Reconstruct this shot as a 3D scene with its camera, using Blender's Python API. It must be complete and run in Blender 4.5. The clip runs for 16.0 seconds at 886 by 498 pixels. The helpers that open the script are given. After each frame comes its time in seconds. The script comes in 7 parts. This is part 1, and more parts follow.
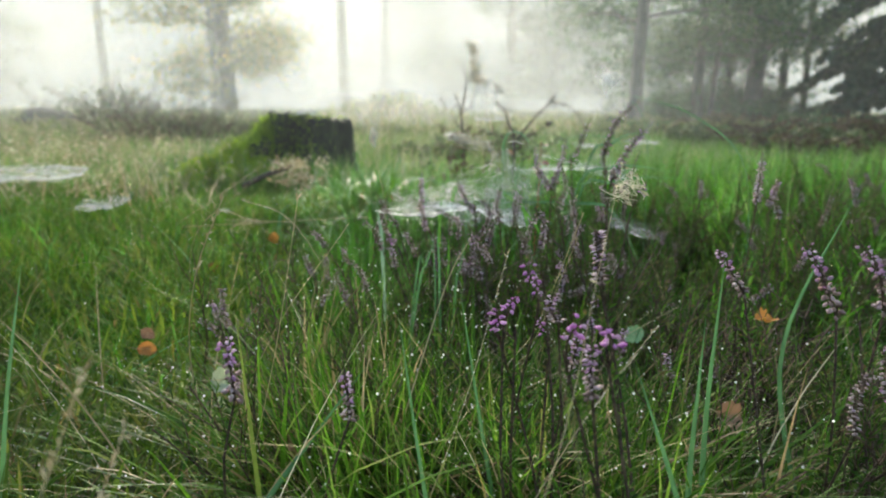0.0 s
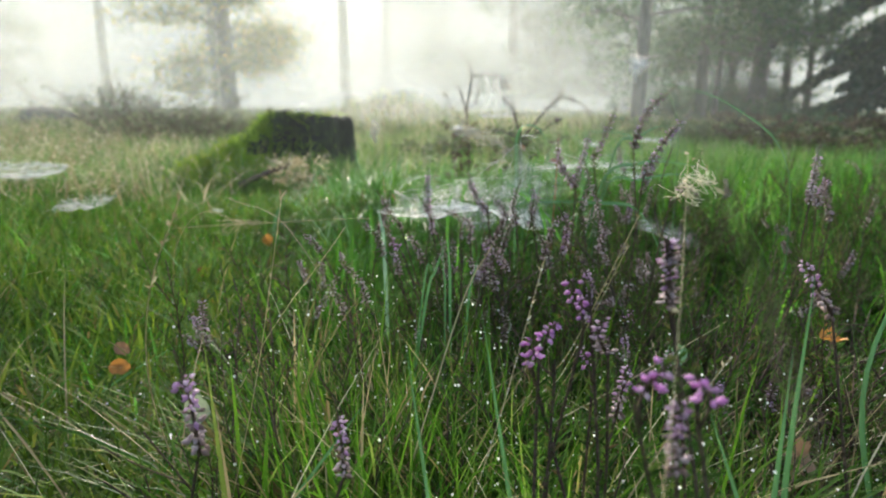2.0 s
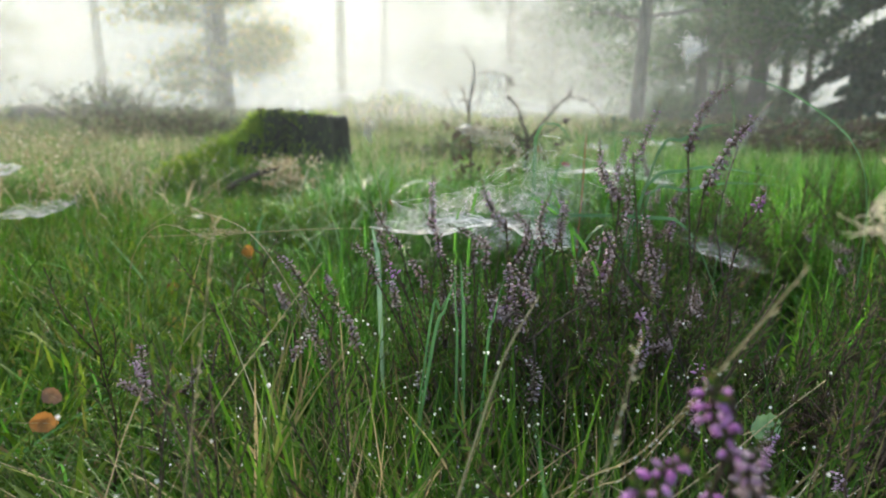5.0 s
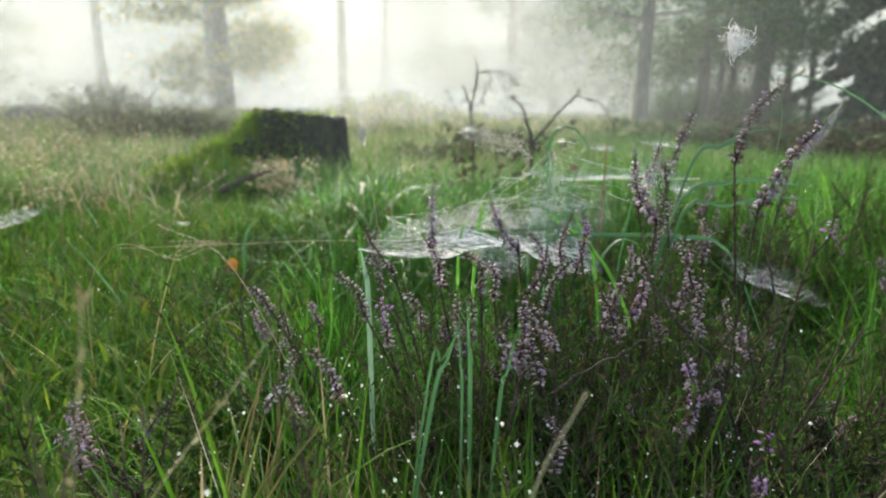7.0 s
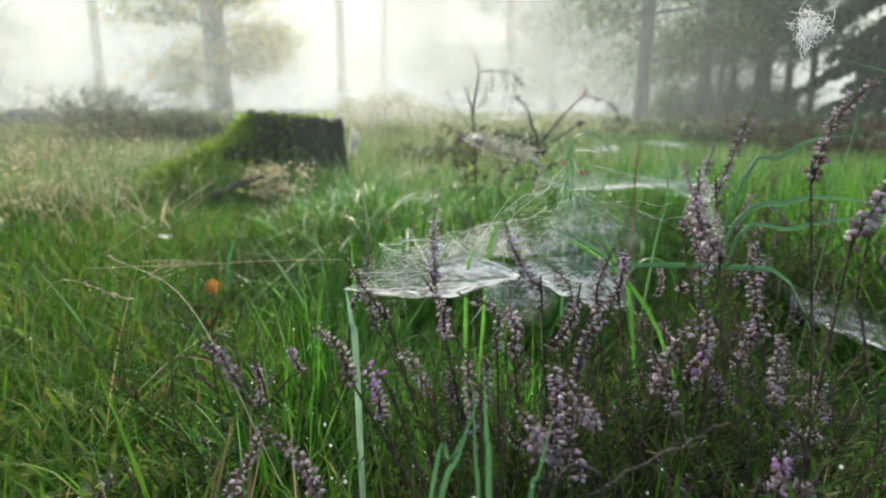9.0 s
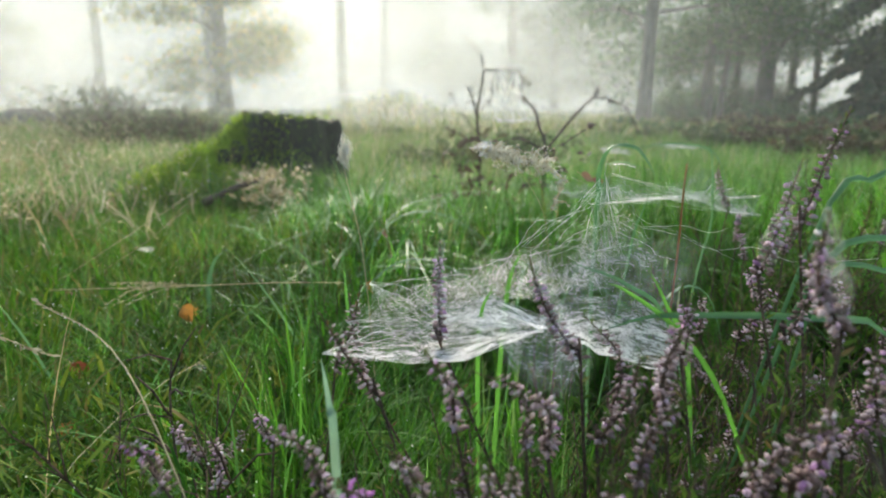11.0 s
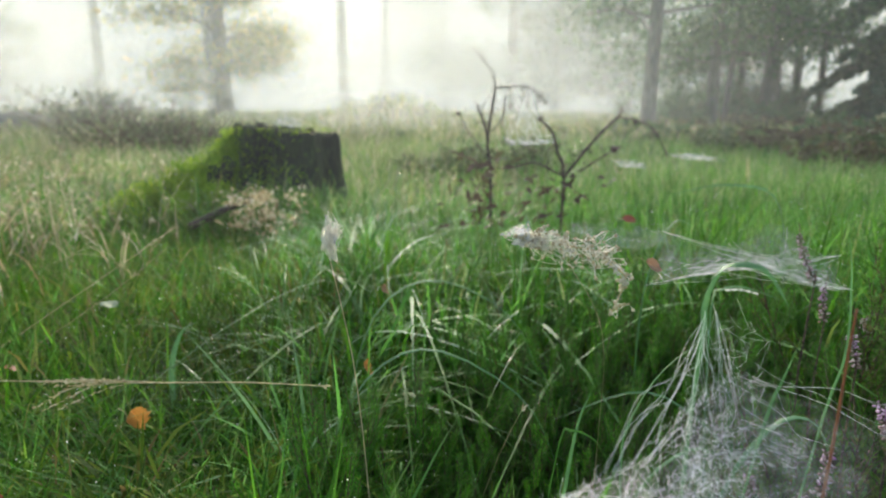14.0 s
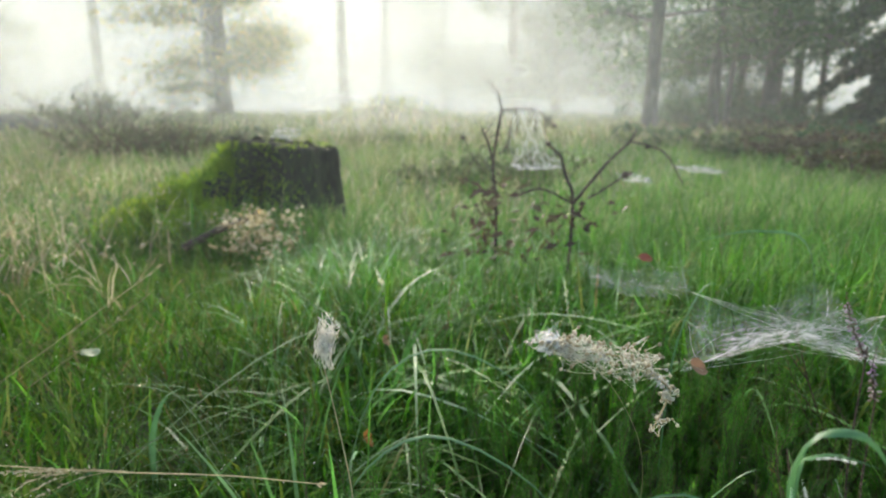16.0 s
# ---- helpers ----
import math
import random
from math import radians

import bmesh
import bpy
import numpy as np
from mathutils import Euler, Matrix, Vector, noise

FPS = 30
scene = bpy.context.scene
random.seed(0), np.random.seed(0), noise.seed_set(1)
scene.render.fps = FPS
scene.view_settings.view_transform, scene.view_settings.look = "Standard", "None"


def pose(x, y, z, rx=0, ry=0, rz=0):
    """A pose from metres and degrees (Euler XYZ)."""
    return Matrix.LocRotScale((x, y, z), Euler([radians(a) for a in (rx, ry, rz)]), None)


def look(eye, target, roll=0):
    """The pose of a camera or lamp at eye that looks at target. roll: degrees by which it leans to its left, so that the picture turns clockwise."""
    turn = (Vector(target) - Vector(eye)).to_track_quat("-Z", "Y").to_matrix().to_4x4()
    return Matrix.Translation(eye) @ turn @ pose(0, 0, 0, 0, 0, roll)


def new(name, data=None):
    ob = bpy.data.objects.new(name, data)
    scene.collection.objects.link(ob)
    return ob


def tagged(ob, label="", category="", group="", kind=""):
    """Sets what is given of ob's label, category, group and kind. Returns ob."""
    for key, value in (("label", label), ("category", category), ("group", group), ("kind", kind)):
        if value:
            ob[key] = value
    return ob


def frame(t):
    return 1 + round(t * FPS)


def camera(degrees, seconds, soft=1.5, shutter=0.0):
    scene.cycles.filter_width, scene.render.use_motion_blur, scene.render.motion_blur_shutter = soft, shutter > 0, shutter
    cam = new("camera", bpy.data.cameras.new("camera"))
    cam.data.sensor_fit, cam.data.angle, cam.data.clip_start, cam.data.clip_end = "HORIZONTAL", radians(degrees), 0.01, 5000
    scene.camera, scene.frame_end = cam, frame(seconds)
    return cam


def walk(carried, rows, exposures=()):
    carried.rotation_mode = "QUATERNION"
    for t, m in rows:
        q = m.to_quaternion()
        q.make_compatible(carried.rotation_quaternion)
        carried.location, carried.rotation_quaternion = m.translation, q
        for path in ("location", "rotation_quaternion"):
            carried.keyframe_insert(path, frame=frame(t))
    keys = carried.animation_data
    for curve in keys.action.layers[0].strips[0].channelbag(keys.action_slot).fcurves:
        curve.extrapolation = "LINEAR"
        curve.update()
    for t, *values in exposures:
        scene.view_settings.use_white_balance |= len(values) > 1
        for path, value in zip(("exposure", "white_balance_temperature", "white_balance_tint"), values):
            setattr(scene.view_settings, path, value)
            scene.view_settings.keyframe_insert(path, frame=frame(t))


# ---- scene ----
cam = camera(72.0, 16.0, soft=2.0)
PATH = [
    (0, (0.006, -0.011, 0.276), (0.007, 1.938, -0.172), 0.4),
    (0.5, (0.006, 0.0, 0.275), (0.006, 1.95, -0.173), 0.4),
    (1, (0.004, 0.014, 0.273), (0.007, 1.963, -0.173), 0.5),
    (1.5, (0.002, 0.027, 0.271), (0.001, 1.976, -0.178), 0.5),
    (2, (0.0, 0.042, 0.268), (-0.003, 1.99, -0.181), 0.4),
    (2.5, (-0.002, 0.057, 0.267), (-0.002, 2.006, -0.182), 0.6),
    (3, (-0.004, 0.073, 0.267), (-0.002, 2.022, -0.183), 0.8),
    (3.5, (-0.006, 0.089, 0.266), (0.0, 2.038, -0.183), 0.9),
    (4, (-0.008, 0.102, 0.264), (0.001, 2.052, -0.181), 0.8),
    (6.5, (-0.007, 0.171, 0.262), (0.002, 2.121, -0.182), 0.9),
    (7, (-0.008, 0.185, 0.264), (-0.001, 2.135, -0.181), 0.9),
    (7.5, (-0.009, 0.199, 0.264), (0.001, 2.149, -0.18), 0.9),
    (8, (-0.009, 0.214, 0.264), (0.001, 2.164, -0.18), 0.7),
    (8.5, (-0.009, 0.23, 0.266), (-0.002, 2.18, -0.179), 0.5),
    (9, (-0.01, 0.247, 0.267), (-0.004, 2.197, -0.178), 0.4),
    (11.5, (-0.014, 0.331, 0.273), (-0.012, 2.28, -0.173), 0.4),
    (12, (-0.017, 0.353, 0.279), (-0.012, 2.302, -0.169), 0.5),
    (12.5, (-0.019, 0.374, 0.285), (-0.012, 2.322, -0.167), 0.4),
    (13, (-0.021, 0.394, 0.29), (-0.016, 2.343, -0.159), 0.5),
    (13.5, (-0.023, 0.411, 0.298), (-0.02, 2.36, -0.152), 0.4),
    (14, (-0.022, 0.425, 0.304), (-0.023, 2.374, -0.145), 0.3),
    (14.5, (-0.022, 0.439, 0.311), (-0.023, 2.388, -0.138), 0.3),
    (15, (-0.023, 0.456, 0.321), (-0.025, 2.404, -0.133), 0.2),
    (15.5, (-0.025, 0.468, 0.331), (-0.028, 2.415, -0.127), 0.2),
    (16, (-0.028, 0.476, 0.337), (-0.027, 2.425, -0.11), 0.4),
]
walk(cam, [(t, look(eye, target, roll)) for t, eye, target, roll in PATH])
cam.data.dof.use_dof = True
cam.data.dof.focus_distance = 0.28
cam.data.dof.aperture_fstop = 12.0

# ---- light: a bright white morning mist with a low veiled sun ahead ----
SUN_AZ, SUN_EL = radians(-6), radians(28)
world = bpy.data.worlds.new("misty_sky")
scene.world = world
world.use_nodes = True
wn = world.node_tree.nodes
sky = wn.new("ShaderNodeTexSky")
sky.sky_type = "NISHITA"
sky.sun_disc = False
sky.sun_elevation = SUN_EL
sky.sun_rotation = SUN_AZ
sky.dust_density = 6.0
sky.air_density = 1.4
world.node_tree.links.new(sky.outputs[0], wn["Background"].inputs[0])
wn["Background"].inputs[1].default_value = 0.18
sun_data = bpy.data.lights.new("sun", "SUN")
sun_data.energy = 1.8
sun_data.angle = radians(25)
sun_data.color = (1.0, 0.98, 0.94)
sun = new("sun", sun_data)
sun.matrix_world = look((30 * math.sin(SUN_AZ), 30 * math.cos(SUN_AZ), 30 * math.tan(SUN_EL)), (0, 0, 0))
scene.view_settings.exposure = 1.35


# ---- materials ----
def material(name):
    m = bpy.data.materials.new(name)
    m.use_nodes = True
    return m, m.node_tree.nodes, m.node_tree.links


def ramp_node(nodes, stops):
    r = nodes.new("ShaderNodeValToRGB")
    e = r.color_ramp.elements
    while len(e) < len(stops):
        e.new(0.5)
    for el, (p, c) in zip(e, stops):
        el.position, el.color = p, (*c, 1)
    return r


def leafy(name, stops, transl=0.4, rough=0.45, grain=60.0, spec=0.4, per_object=False, patch=5.0):
    """Thin plant tissue: its colour varies from piece to piece and along each piece, and light passes through it."""
    m, n, l = material(name)
    b = n["Principled BSDF"]
    if per_object:
        rnd = n.new("ShaderNodeObjectInfo").outputs["Random"]
    else:
        rnd = n.new("ShaderNodeNewGeometry").outputs["Random Per Island"]
    r = ramp_node(n, stops)
    l.new(rnd, r.inputs[0])
    tc = n.new("ShaderNodeTexCoord")
    nz = n.new("ShaderNodeTexNoise")
    nz.inputs["Scale"].default_value = grain
    nz.inputs["Detail"].default_value = 4
    l.new(tc.outputs["Object"], nz.inputs["Vector"])
    mr = n.new("ShaderNodeMapRange")
    mr.inputs["To Min"].default_value, mr.inputs["To Max"].default_value = 0.65, 1.35
    l.new(nz.outputs["Fac"], mr.inputs["Value"])
    mul = n.new("ShaderNodeMix")
    mul.data_type, mul.blend_type = "RGBA", "MULTIPLY"
    mul.inputs["Factor"].default_value = 1
    wide = n.new("ShaderNodeTexNoise")
    wide.inputs["Scale"].default_value, wide.inputs["Detail"].default_value = patch, 2
    l.new(tc.outputs["Object"], wide.inputs["Vector"])
    mr2 = n.new("ShaderNodeMapRange")
    for k, v in (("From Min", 0.3), ("From Max", 0.7), ("To Min", 0.55), ("To Max", 1.3)):
        mr2.inputs[k].default_value = v
    l.new(wide.outputs["Fac"], mr2.inputs["Value"])
    both = n.new("ShaderNodeMath")
    both.operation = "MULTIPLY"
    l.new(mr.outputs[0], both.inputs[0])
    l.new(mr2.outputs[0], both.inputs[1])
    l.new(r.outputs[0], mul.inputs[6])
    l.new(both.outputs[0], mul.inputs[7])
    l.new(mul.outputs[2], b.inputs["Base Color"])
    b.inputs["Roughness"].default_value = rough
    b.inputs["Specular IOR Level"].default_value = spec
    t = n.new("ShaderNodeBsdfTranslucent")
    l.new(mul.outputs[2], t.inputs["Color"])
    mix = n.new("ShaderNodeMixShader")
    mix.inputs[0].default_value = transl
    l.new(b.outputs[0], mix.inputs[1])
    l.new(t.outputs[0], mix.inputs[2])
    l.new(mix.outputs[0], n["Material Output"].inputs["Surface"])
    return m


def rugged(name, dark, mid, light, scale=8.0, stretch=(1, 1, 1), rough=0.85, bump=0.6, fine=60.0, spec=0.5):
    """Bark, soil, wood: two scales of colour and relief."""
    m, n, l = material(name)
    b = n["Principled BSDF"]
    tc = n.new("ShaderNodeTexCoord")
    mp = n.new("ShaderNodeMapping")
    mp.inputs["Scale"].default_value = stretch
    l.new(tc.outputs["Object"], mp.inputs["Vector"])
    a, c = n.new("ShaderNodeTexNoise"), n.new("ShaderNodeTexNoise")
    for x, s in ((a, scale), (c, fine)):
        x.inputs["Scale"].default_value, x.inputs["Detail"].default_value = s, 6
        l.new(mp.outputs[0], x.inputs["Vector"])
    add = n.new("ShaderNodeMath")
    add.operation = "MULTIPLY_ADD"
    add.inputs[1].default_value = 0.45
    l.new(c.outputs["Fac"], add.inputs[0])
    half = n.new("ShaderNodeMath")
    half.operation = "MULTIPLY"
    half.inputs[1].default_value = 0.55
    l.new(a.outputs["Fac"], half.inputs[0])
    l.new(half.outputs[0], add.inputs[2])
    r = ramp_node(n, [(0.36, dark), (0.5, mid), (0.64, light)])
    l.new(add.outputs[0], r.inputs[0])
    l.new(r.outputs[0], b.inputs["Base Color"])
    b.inputs["Roughness"].default_value = rough
    b.inputs["Specular IOR Level"].default_value = spec
    bp = n.new("ShaderNodeBump")
    bp.inputs["Strength"].default_value = bump
    bp.inputs["Distance"].default_value = 0.02
    l.new(add.outputs[0], bp.inputs["Height"])
    l.new(bp.outputs[0], b.inputs["Normal"])
    return m


GRASS = leafy("grass_green", [(0.0, (0.020, 0.076, 0.006)), (0.35, (0.052, 0.178, 0.012)), (0.6, (0.108, 0.300, 0.026)),
                              (0.8, (0.092, 0.280, 0.052)), (0.95, (0.18, 0.33, 0.085)), (1.0, (0.22, 0.23, 0.09))], 0.60, 0.5, 90, 0.22)
GRASS_WARM = leafy("grass_olive", [(0.0, (0.026, 0.088, 0.005)), (0.35, (0.055, 0.168, 0.010)), (0.6, (0.095, 0.226, 0.018)), (0.84, (0.117, 0.212, 0.036)),
                                   (0.95, (0.15, 0.14, 0.05)), (1.0, (0.20, 0.175, 0.085))], 0.54, 0.6, 90, 0.10)
CARPET = leafy("moss_carpet", [(0.0, (0.030, 0.070, 0.005)), (0.5, (0.072, 0.140, 0.010)), (0.85, (0.14, 0.21, 0.020)), (1.0, (0.16, 0.12, 0.045))], 0.42, 0.7, 40, 0.2)
# Far grasses: dry beige tones, with mist haze also put into the paler stops.
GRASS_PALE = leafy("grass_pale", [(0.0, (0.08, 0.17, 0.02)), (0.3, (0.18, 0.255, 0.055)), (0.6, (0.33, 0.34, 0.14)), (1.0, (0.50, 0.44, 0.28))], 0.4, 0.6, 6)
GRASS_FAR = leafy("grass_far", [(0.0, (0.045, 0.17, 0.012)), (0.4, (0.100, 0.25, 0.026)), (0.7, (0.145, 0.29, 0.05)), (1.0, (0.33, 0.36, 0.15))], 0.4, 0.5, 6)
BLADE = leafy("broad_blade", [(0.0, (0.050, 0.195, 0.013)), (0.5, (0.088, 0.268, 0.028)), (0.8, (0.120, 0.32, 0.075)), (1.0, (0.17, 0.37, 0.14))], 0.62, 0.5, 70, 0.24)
# Blue-green tussock; the pale end puts the dew's sheen into the base colour.
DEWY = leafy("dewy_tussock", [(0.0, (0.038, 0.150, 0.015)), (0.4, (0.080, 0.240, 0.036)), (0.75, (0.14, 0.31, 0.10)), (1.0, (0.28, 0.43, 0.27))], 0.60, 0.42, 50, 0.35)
BLADE_PALE = leafy("pale_blade", [(0.0, (0.11, 0.24, 0.13)), (0.5, (0.18, 0.32, 0.20)), (1.0, (0.28, 0.41, 0.30))], 0.5, 0.4, 70, 0.4)
BLADE_COOL = leafy("cool_blade", [(0.0, (0.045, 0.150, 0.035)), (0.5, (0.075, 0.200, 0.070)), (1.0, (0.13, 0.26, 0.13))], 0.4, 0.42, 70, 0.4)
GRASS_NEAR = leafy("heath_turf", [(0.0, (0.024, 0.072, 0.006)), (0.3, (0.054, 0.142, 0.010)), (0.65, (0.102, 0.230, 0.018)), (0.76, (0.140, 0.215, 0.036)),
                                  (0.88, (0.19, 0.145, 0.06)), (1.0, (0.34, 0.28, 0.16))], 0.54, 0.42, 90, 0.32)
STRAW = leafy("dry_straw", [(0.0, (0.24, 0.185, 0.085)), (0.5, (0.44, 0.37, 0.20)), (1.0, (0.62, 0.56, 0.38))], 0.3, 0.6, 90)
MOSS = leafy("moss", [(0.0, (0.10, 0.21, 0.010)), (0.5, (0.23, 0.38, 0.018)), (1.0, (0.38, 0.50, 0.04))], 0.48, 0.7, 40, 0.2)
SHOOT = leafy("heather_leaf", [(0.0, (0.026, 0.066, 0.010)), (0.5, (0.055, 0.120, 0.016)), (0.85, (0.11, 0.185, 0.030)), (1.0, (0.15, 0.105, 0.045))], 0.32, 0.6, 120, 0.15)
SHOOT_FRESH = leafy("heather_leaf_fresh", [(0.0, (0.020, 0.100, 0.005)), (0.6, (0.050, 0.185, 0.010)), (1.0, (0.110, 0.29, 0.028))], 0.4, 0.5, 120)
FADED = leafy("faded_floret", [(0.0, (0.16, 0.10, 0.085)), (0.35, (0.36, 0.26, 0.25)), (0.7, (0.56, 0.44, 0.46)), (0.92, (0.68, 0.58, 0.62)), (1.0, (0.88, 0.84, 0.84))], 0.5, 0.5, 200)
MAUVE = leafy("mauve_floret", [(0.0, (0.52, 0.31, 0.54)), (0.5, (0.70, 0.48, 0.72)), (1.0, (0.88, 0.77, 0.88))], 0.66, 0.5, 200)
PINK = leafy("pink_floret", [(0.0, (0.60, 0.24, 0.62)), (1.0, (0.80, 0.48, 0.82))], 0.55, 0.5, 200)
TWIG = rugged("heather_wood", (0.032, 0.017, 0.010), (0.070, 0.043, 0.026), (0.135, 0.095, 0.06), 90, fine=400)
BOUGH = rugged("heather_bough", (0.025, 0.016, 0.010), (0.060, 0.042, 0.028), (0.13, 0.10, 0.07), 120, fine=500)
DEADTWIG = rugged("dead_stalk", (0.02, 0.013, 0.01), (0.05, 0.034, 0.025), (0.11, 0.08, 0.06), 60, fine=300)
SOIL = rugged("heath_soil", (0.018, 0.024, 0.007), (0.040, 0.062, 0.013), (0.085, 0.115, 0.025), 5, fine=70)
STUMP_BARK = rugged("stump_bark", (0.009, 0.009, 0.007), (0.025, 0.025, 0.017), (0.052, 0.066, 0.026), 14, (1, 1, 0.35), fine=90, bump=0.9)
STUMP_WOOD = rugged("stump_wood", (0.010, 0.011, 0.008), (0.022, 0.024, 0.016), (0.040, 0.046, 0.026), 12, fine=120, rough=1.0, spec=0.05)
BARK = rugged("tree_bark", (0.06, 0.057, 0.052), (0.12, 0.112, 0.105), (0.21, 0.195, 0.185), 3, (1, 1, 0.25), fine=30)
NEEDLE = leafy("conifer_needle", [(0.0, (0.018, 0.045, 0.025)), (0.6, (0.03, 0.075, 0.04)), (1.0, (0.06, 0.11, 0.055))], 0.2, 0.6, 3)
LEAF = leafy("tree_leaf", [(0.0, (0.08, 0.15, 0.02)), (0.45, (0.17, 0.22, 0.03)), (0.75, (0.36, 0.30, 0.05)), (1.0, (0.55, 0.36, 0.08))], 0.6, 0.5, 3)
LEAF_DARK = leafy("shade_leaf", [(0.0, (0.030, 0.090, 0.030)), (0.6, (0.055, 0.135, 0.045)), (1.0, (0.11, 0.18, 0.06))], 0.5, 0.5, 3)
BRUSH = leafy("brush_leaf", [(0.0, (0.05, 0.09, 0.025)), (0.6, (0.09, 0.135, 0.04)), (1.0, (0.19, 0.20, 0.09))], 0.3, 0.6, 8)
BRACKEN = leafy("dead_bracken", [(0.0, (0.05, 0.033, 0.02)), (0.5, (0.095, 0.066, 0.036)), (1.0, (0.11, 0.12, 0.04))], 0.3, 0.7, 8)
ORANGE = leafy("autumn_leaf", [(0.0, (0.40, 0.16, 0.025)), (0.5, (0.44, 0.23, 0.05)), (1.0, (0.28, 0.10, 0.03))], 0.4, 0.6, 320, per_object=True)
BROWNLEAF = leafy("brown_leaf", [(0.0, (0.20, 0.11, 0.06)), (1.0, (0.33, 0.20, 0.12))], 0.3, 0.6, 120, per_object=True)
REDLEAF = leafy("red_leaf", [(0.0, (0.24, 0.055, 0.03)), (1.0, (0.22, 0.08, 0.04))], 0.35, 0.5, 120, per_object=True)
RUST = leafy("rusty_straw", [(0.0, (0.20, 0.075, 0.03)), (0.6, (0.30, 0.12, 0.05)), (1.0, (0.40, 0.20, 0.09))], 0.25, 0.6, 90)
PALELEAF = leafy("pale_leaf", [(0.0, (0.34, 0.40, 0.25)), (1.0, (0.30, 0.36, 0.22))], 0.35, 0.5, 120, per_object=True)
GREENLEAF = leafy("birch_leaf", [(0.0, (0.16, 0.30, 0.15)), (1.0, (0.20, 0.36, 0.18))], 0.4, 0.45, 120, per_object=True)


def silk(name, colour=(0.95, 0.96, 0.95)):
    m, n, l = material(name)
    b = n["Principled BSDF"]
    b.inputs["Base Color"].default_value = (*colour, 1)
    b.inputs["Roughness"].default_value = 0.35
    t = n.new("ShaderNodeBsdfTranslucent")
    t.inputs["Color"].default_value = (*colour, 1)
    mix = n.new("ShaderNodeMixShader")
    mix.inputs[0].default_value = 0.5
    l.new(b.outputs[0], mix.inputs[1])
    l.new(t.outputs[0], mix.inputs[2])
    l.new(mix.outputs[0], n["Material Output"].inputs["Surface"])
    return m


def gauze(name, low, high, scale, stretch=(1, 1, 1), colour=(0.88, 0.89, 0.88), edge=0.16):
    """Fine silk laid so densely that it reads as a film: threads and holes of several sizes."""
    m, n, l = material(name)
    n.remove(n["Principled BSDF"])
    d, t = n.new("ShaderNodeBsdfDiffuse"), n.new("ShaderNodeBsdfTranslucent")
    d.inputs["Color"].default_value = t.inputs["Color"].default_value = (*colour, 1)
    body = n.new("ShaderNodeMixShader")
    l.new(d.outputs[0], body.inputs[1])
    l.new(t.outputs[0], body.inputs[2])
    clear = n.new("ShaderNodeBsdfTransparent")
    tc, mp = n.new("ShaderNodeTexCoord"), n.new("ShaderNodeMapping")
    mp.inputs["Scale"].default_value = stretch
    l.new(tc.outputs["Object"], mp.inputs["Vector"])
    a, c = n.new("ShaderNodeTexNoise"), n.new("ShaderNodeTexNoise")
    for x, s in ((a, scale), (c, scale * 7)):
        x.inputs["Scale"].default_value, x.inputs["Detail"].default_value = s, 5
        l.new(mp.outputs[0], x.inputs["Vector"])
    pr = n.new("ShaderNodeMath")
    pr.operation = "ADD"
    l.new(a.outputs["Fac"], pr.inputs[0])
    l.new(c.outputs["Fac"], pr.inputs[1])
    mr = n.new("ShaderNodeMapRange")
    for k, v in (("From Min", 0.8), ("From Max", 1.25), ("To Min", low), ("To Max", high)):
        mr.inputs[k].default_value = v
    l.new(pr.outputs[0], mr.inputs["Value"])
    sep = n.new("ShaderNodeSeparateXYZ")
    l.new(tc.outputs["Generated"], sep.inputs[0])
    last = mr.outputs[0]
    for axis in ("X", "Y"):
        away = n.new("ShaderNodeMath")
        away.operation = "PINGPONG"
        away.inputs[1].default_value = 0.5
        l.new(sep.outputs[axis], away.inputs[0])
        ragged = n.new("ShaderNodeMath")
        ragged.operation = "MULTIPLY"
        l.new(away.outputs[0], ragged.inputs[0])
        l.new(pr.outputs[0], ragged.inputs[1])
        soft_edge = n.new("ShaderNodeMapRange")
        soft_edge.interpolation_type = "SMOOTHSTEP"
        for k, v in (("From Min", 0.0), ("From Max", edge), ("To Min", 0.0), ("To Max", 1.0)):
            soft_edge.inputs[k].default_value = v
        l.new(ragged.outputs[0], soft_edge.inputs["Value"])
        times = n.new("ShaderNodeMath")
        times.operation = "MULTIPLY"
        l.new(last, times.inputs[0])
        l.new(soft_edge.outputs[0], times.inputs[1])
        last = times.outputs[0]
    mix = n.new("ShaderNodeMixShader")
    l.new(last, mix.inputs[0])
    l.new(clear.outputs[0], mix.inputs[1])
    l.new(body.outputs[0], mix.inputs[2])
    l.new(mix.outputs[0], n["Material Output"].inputs["Surface"])
    return m


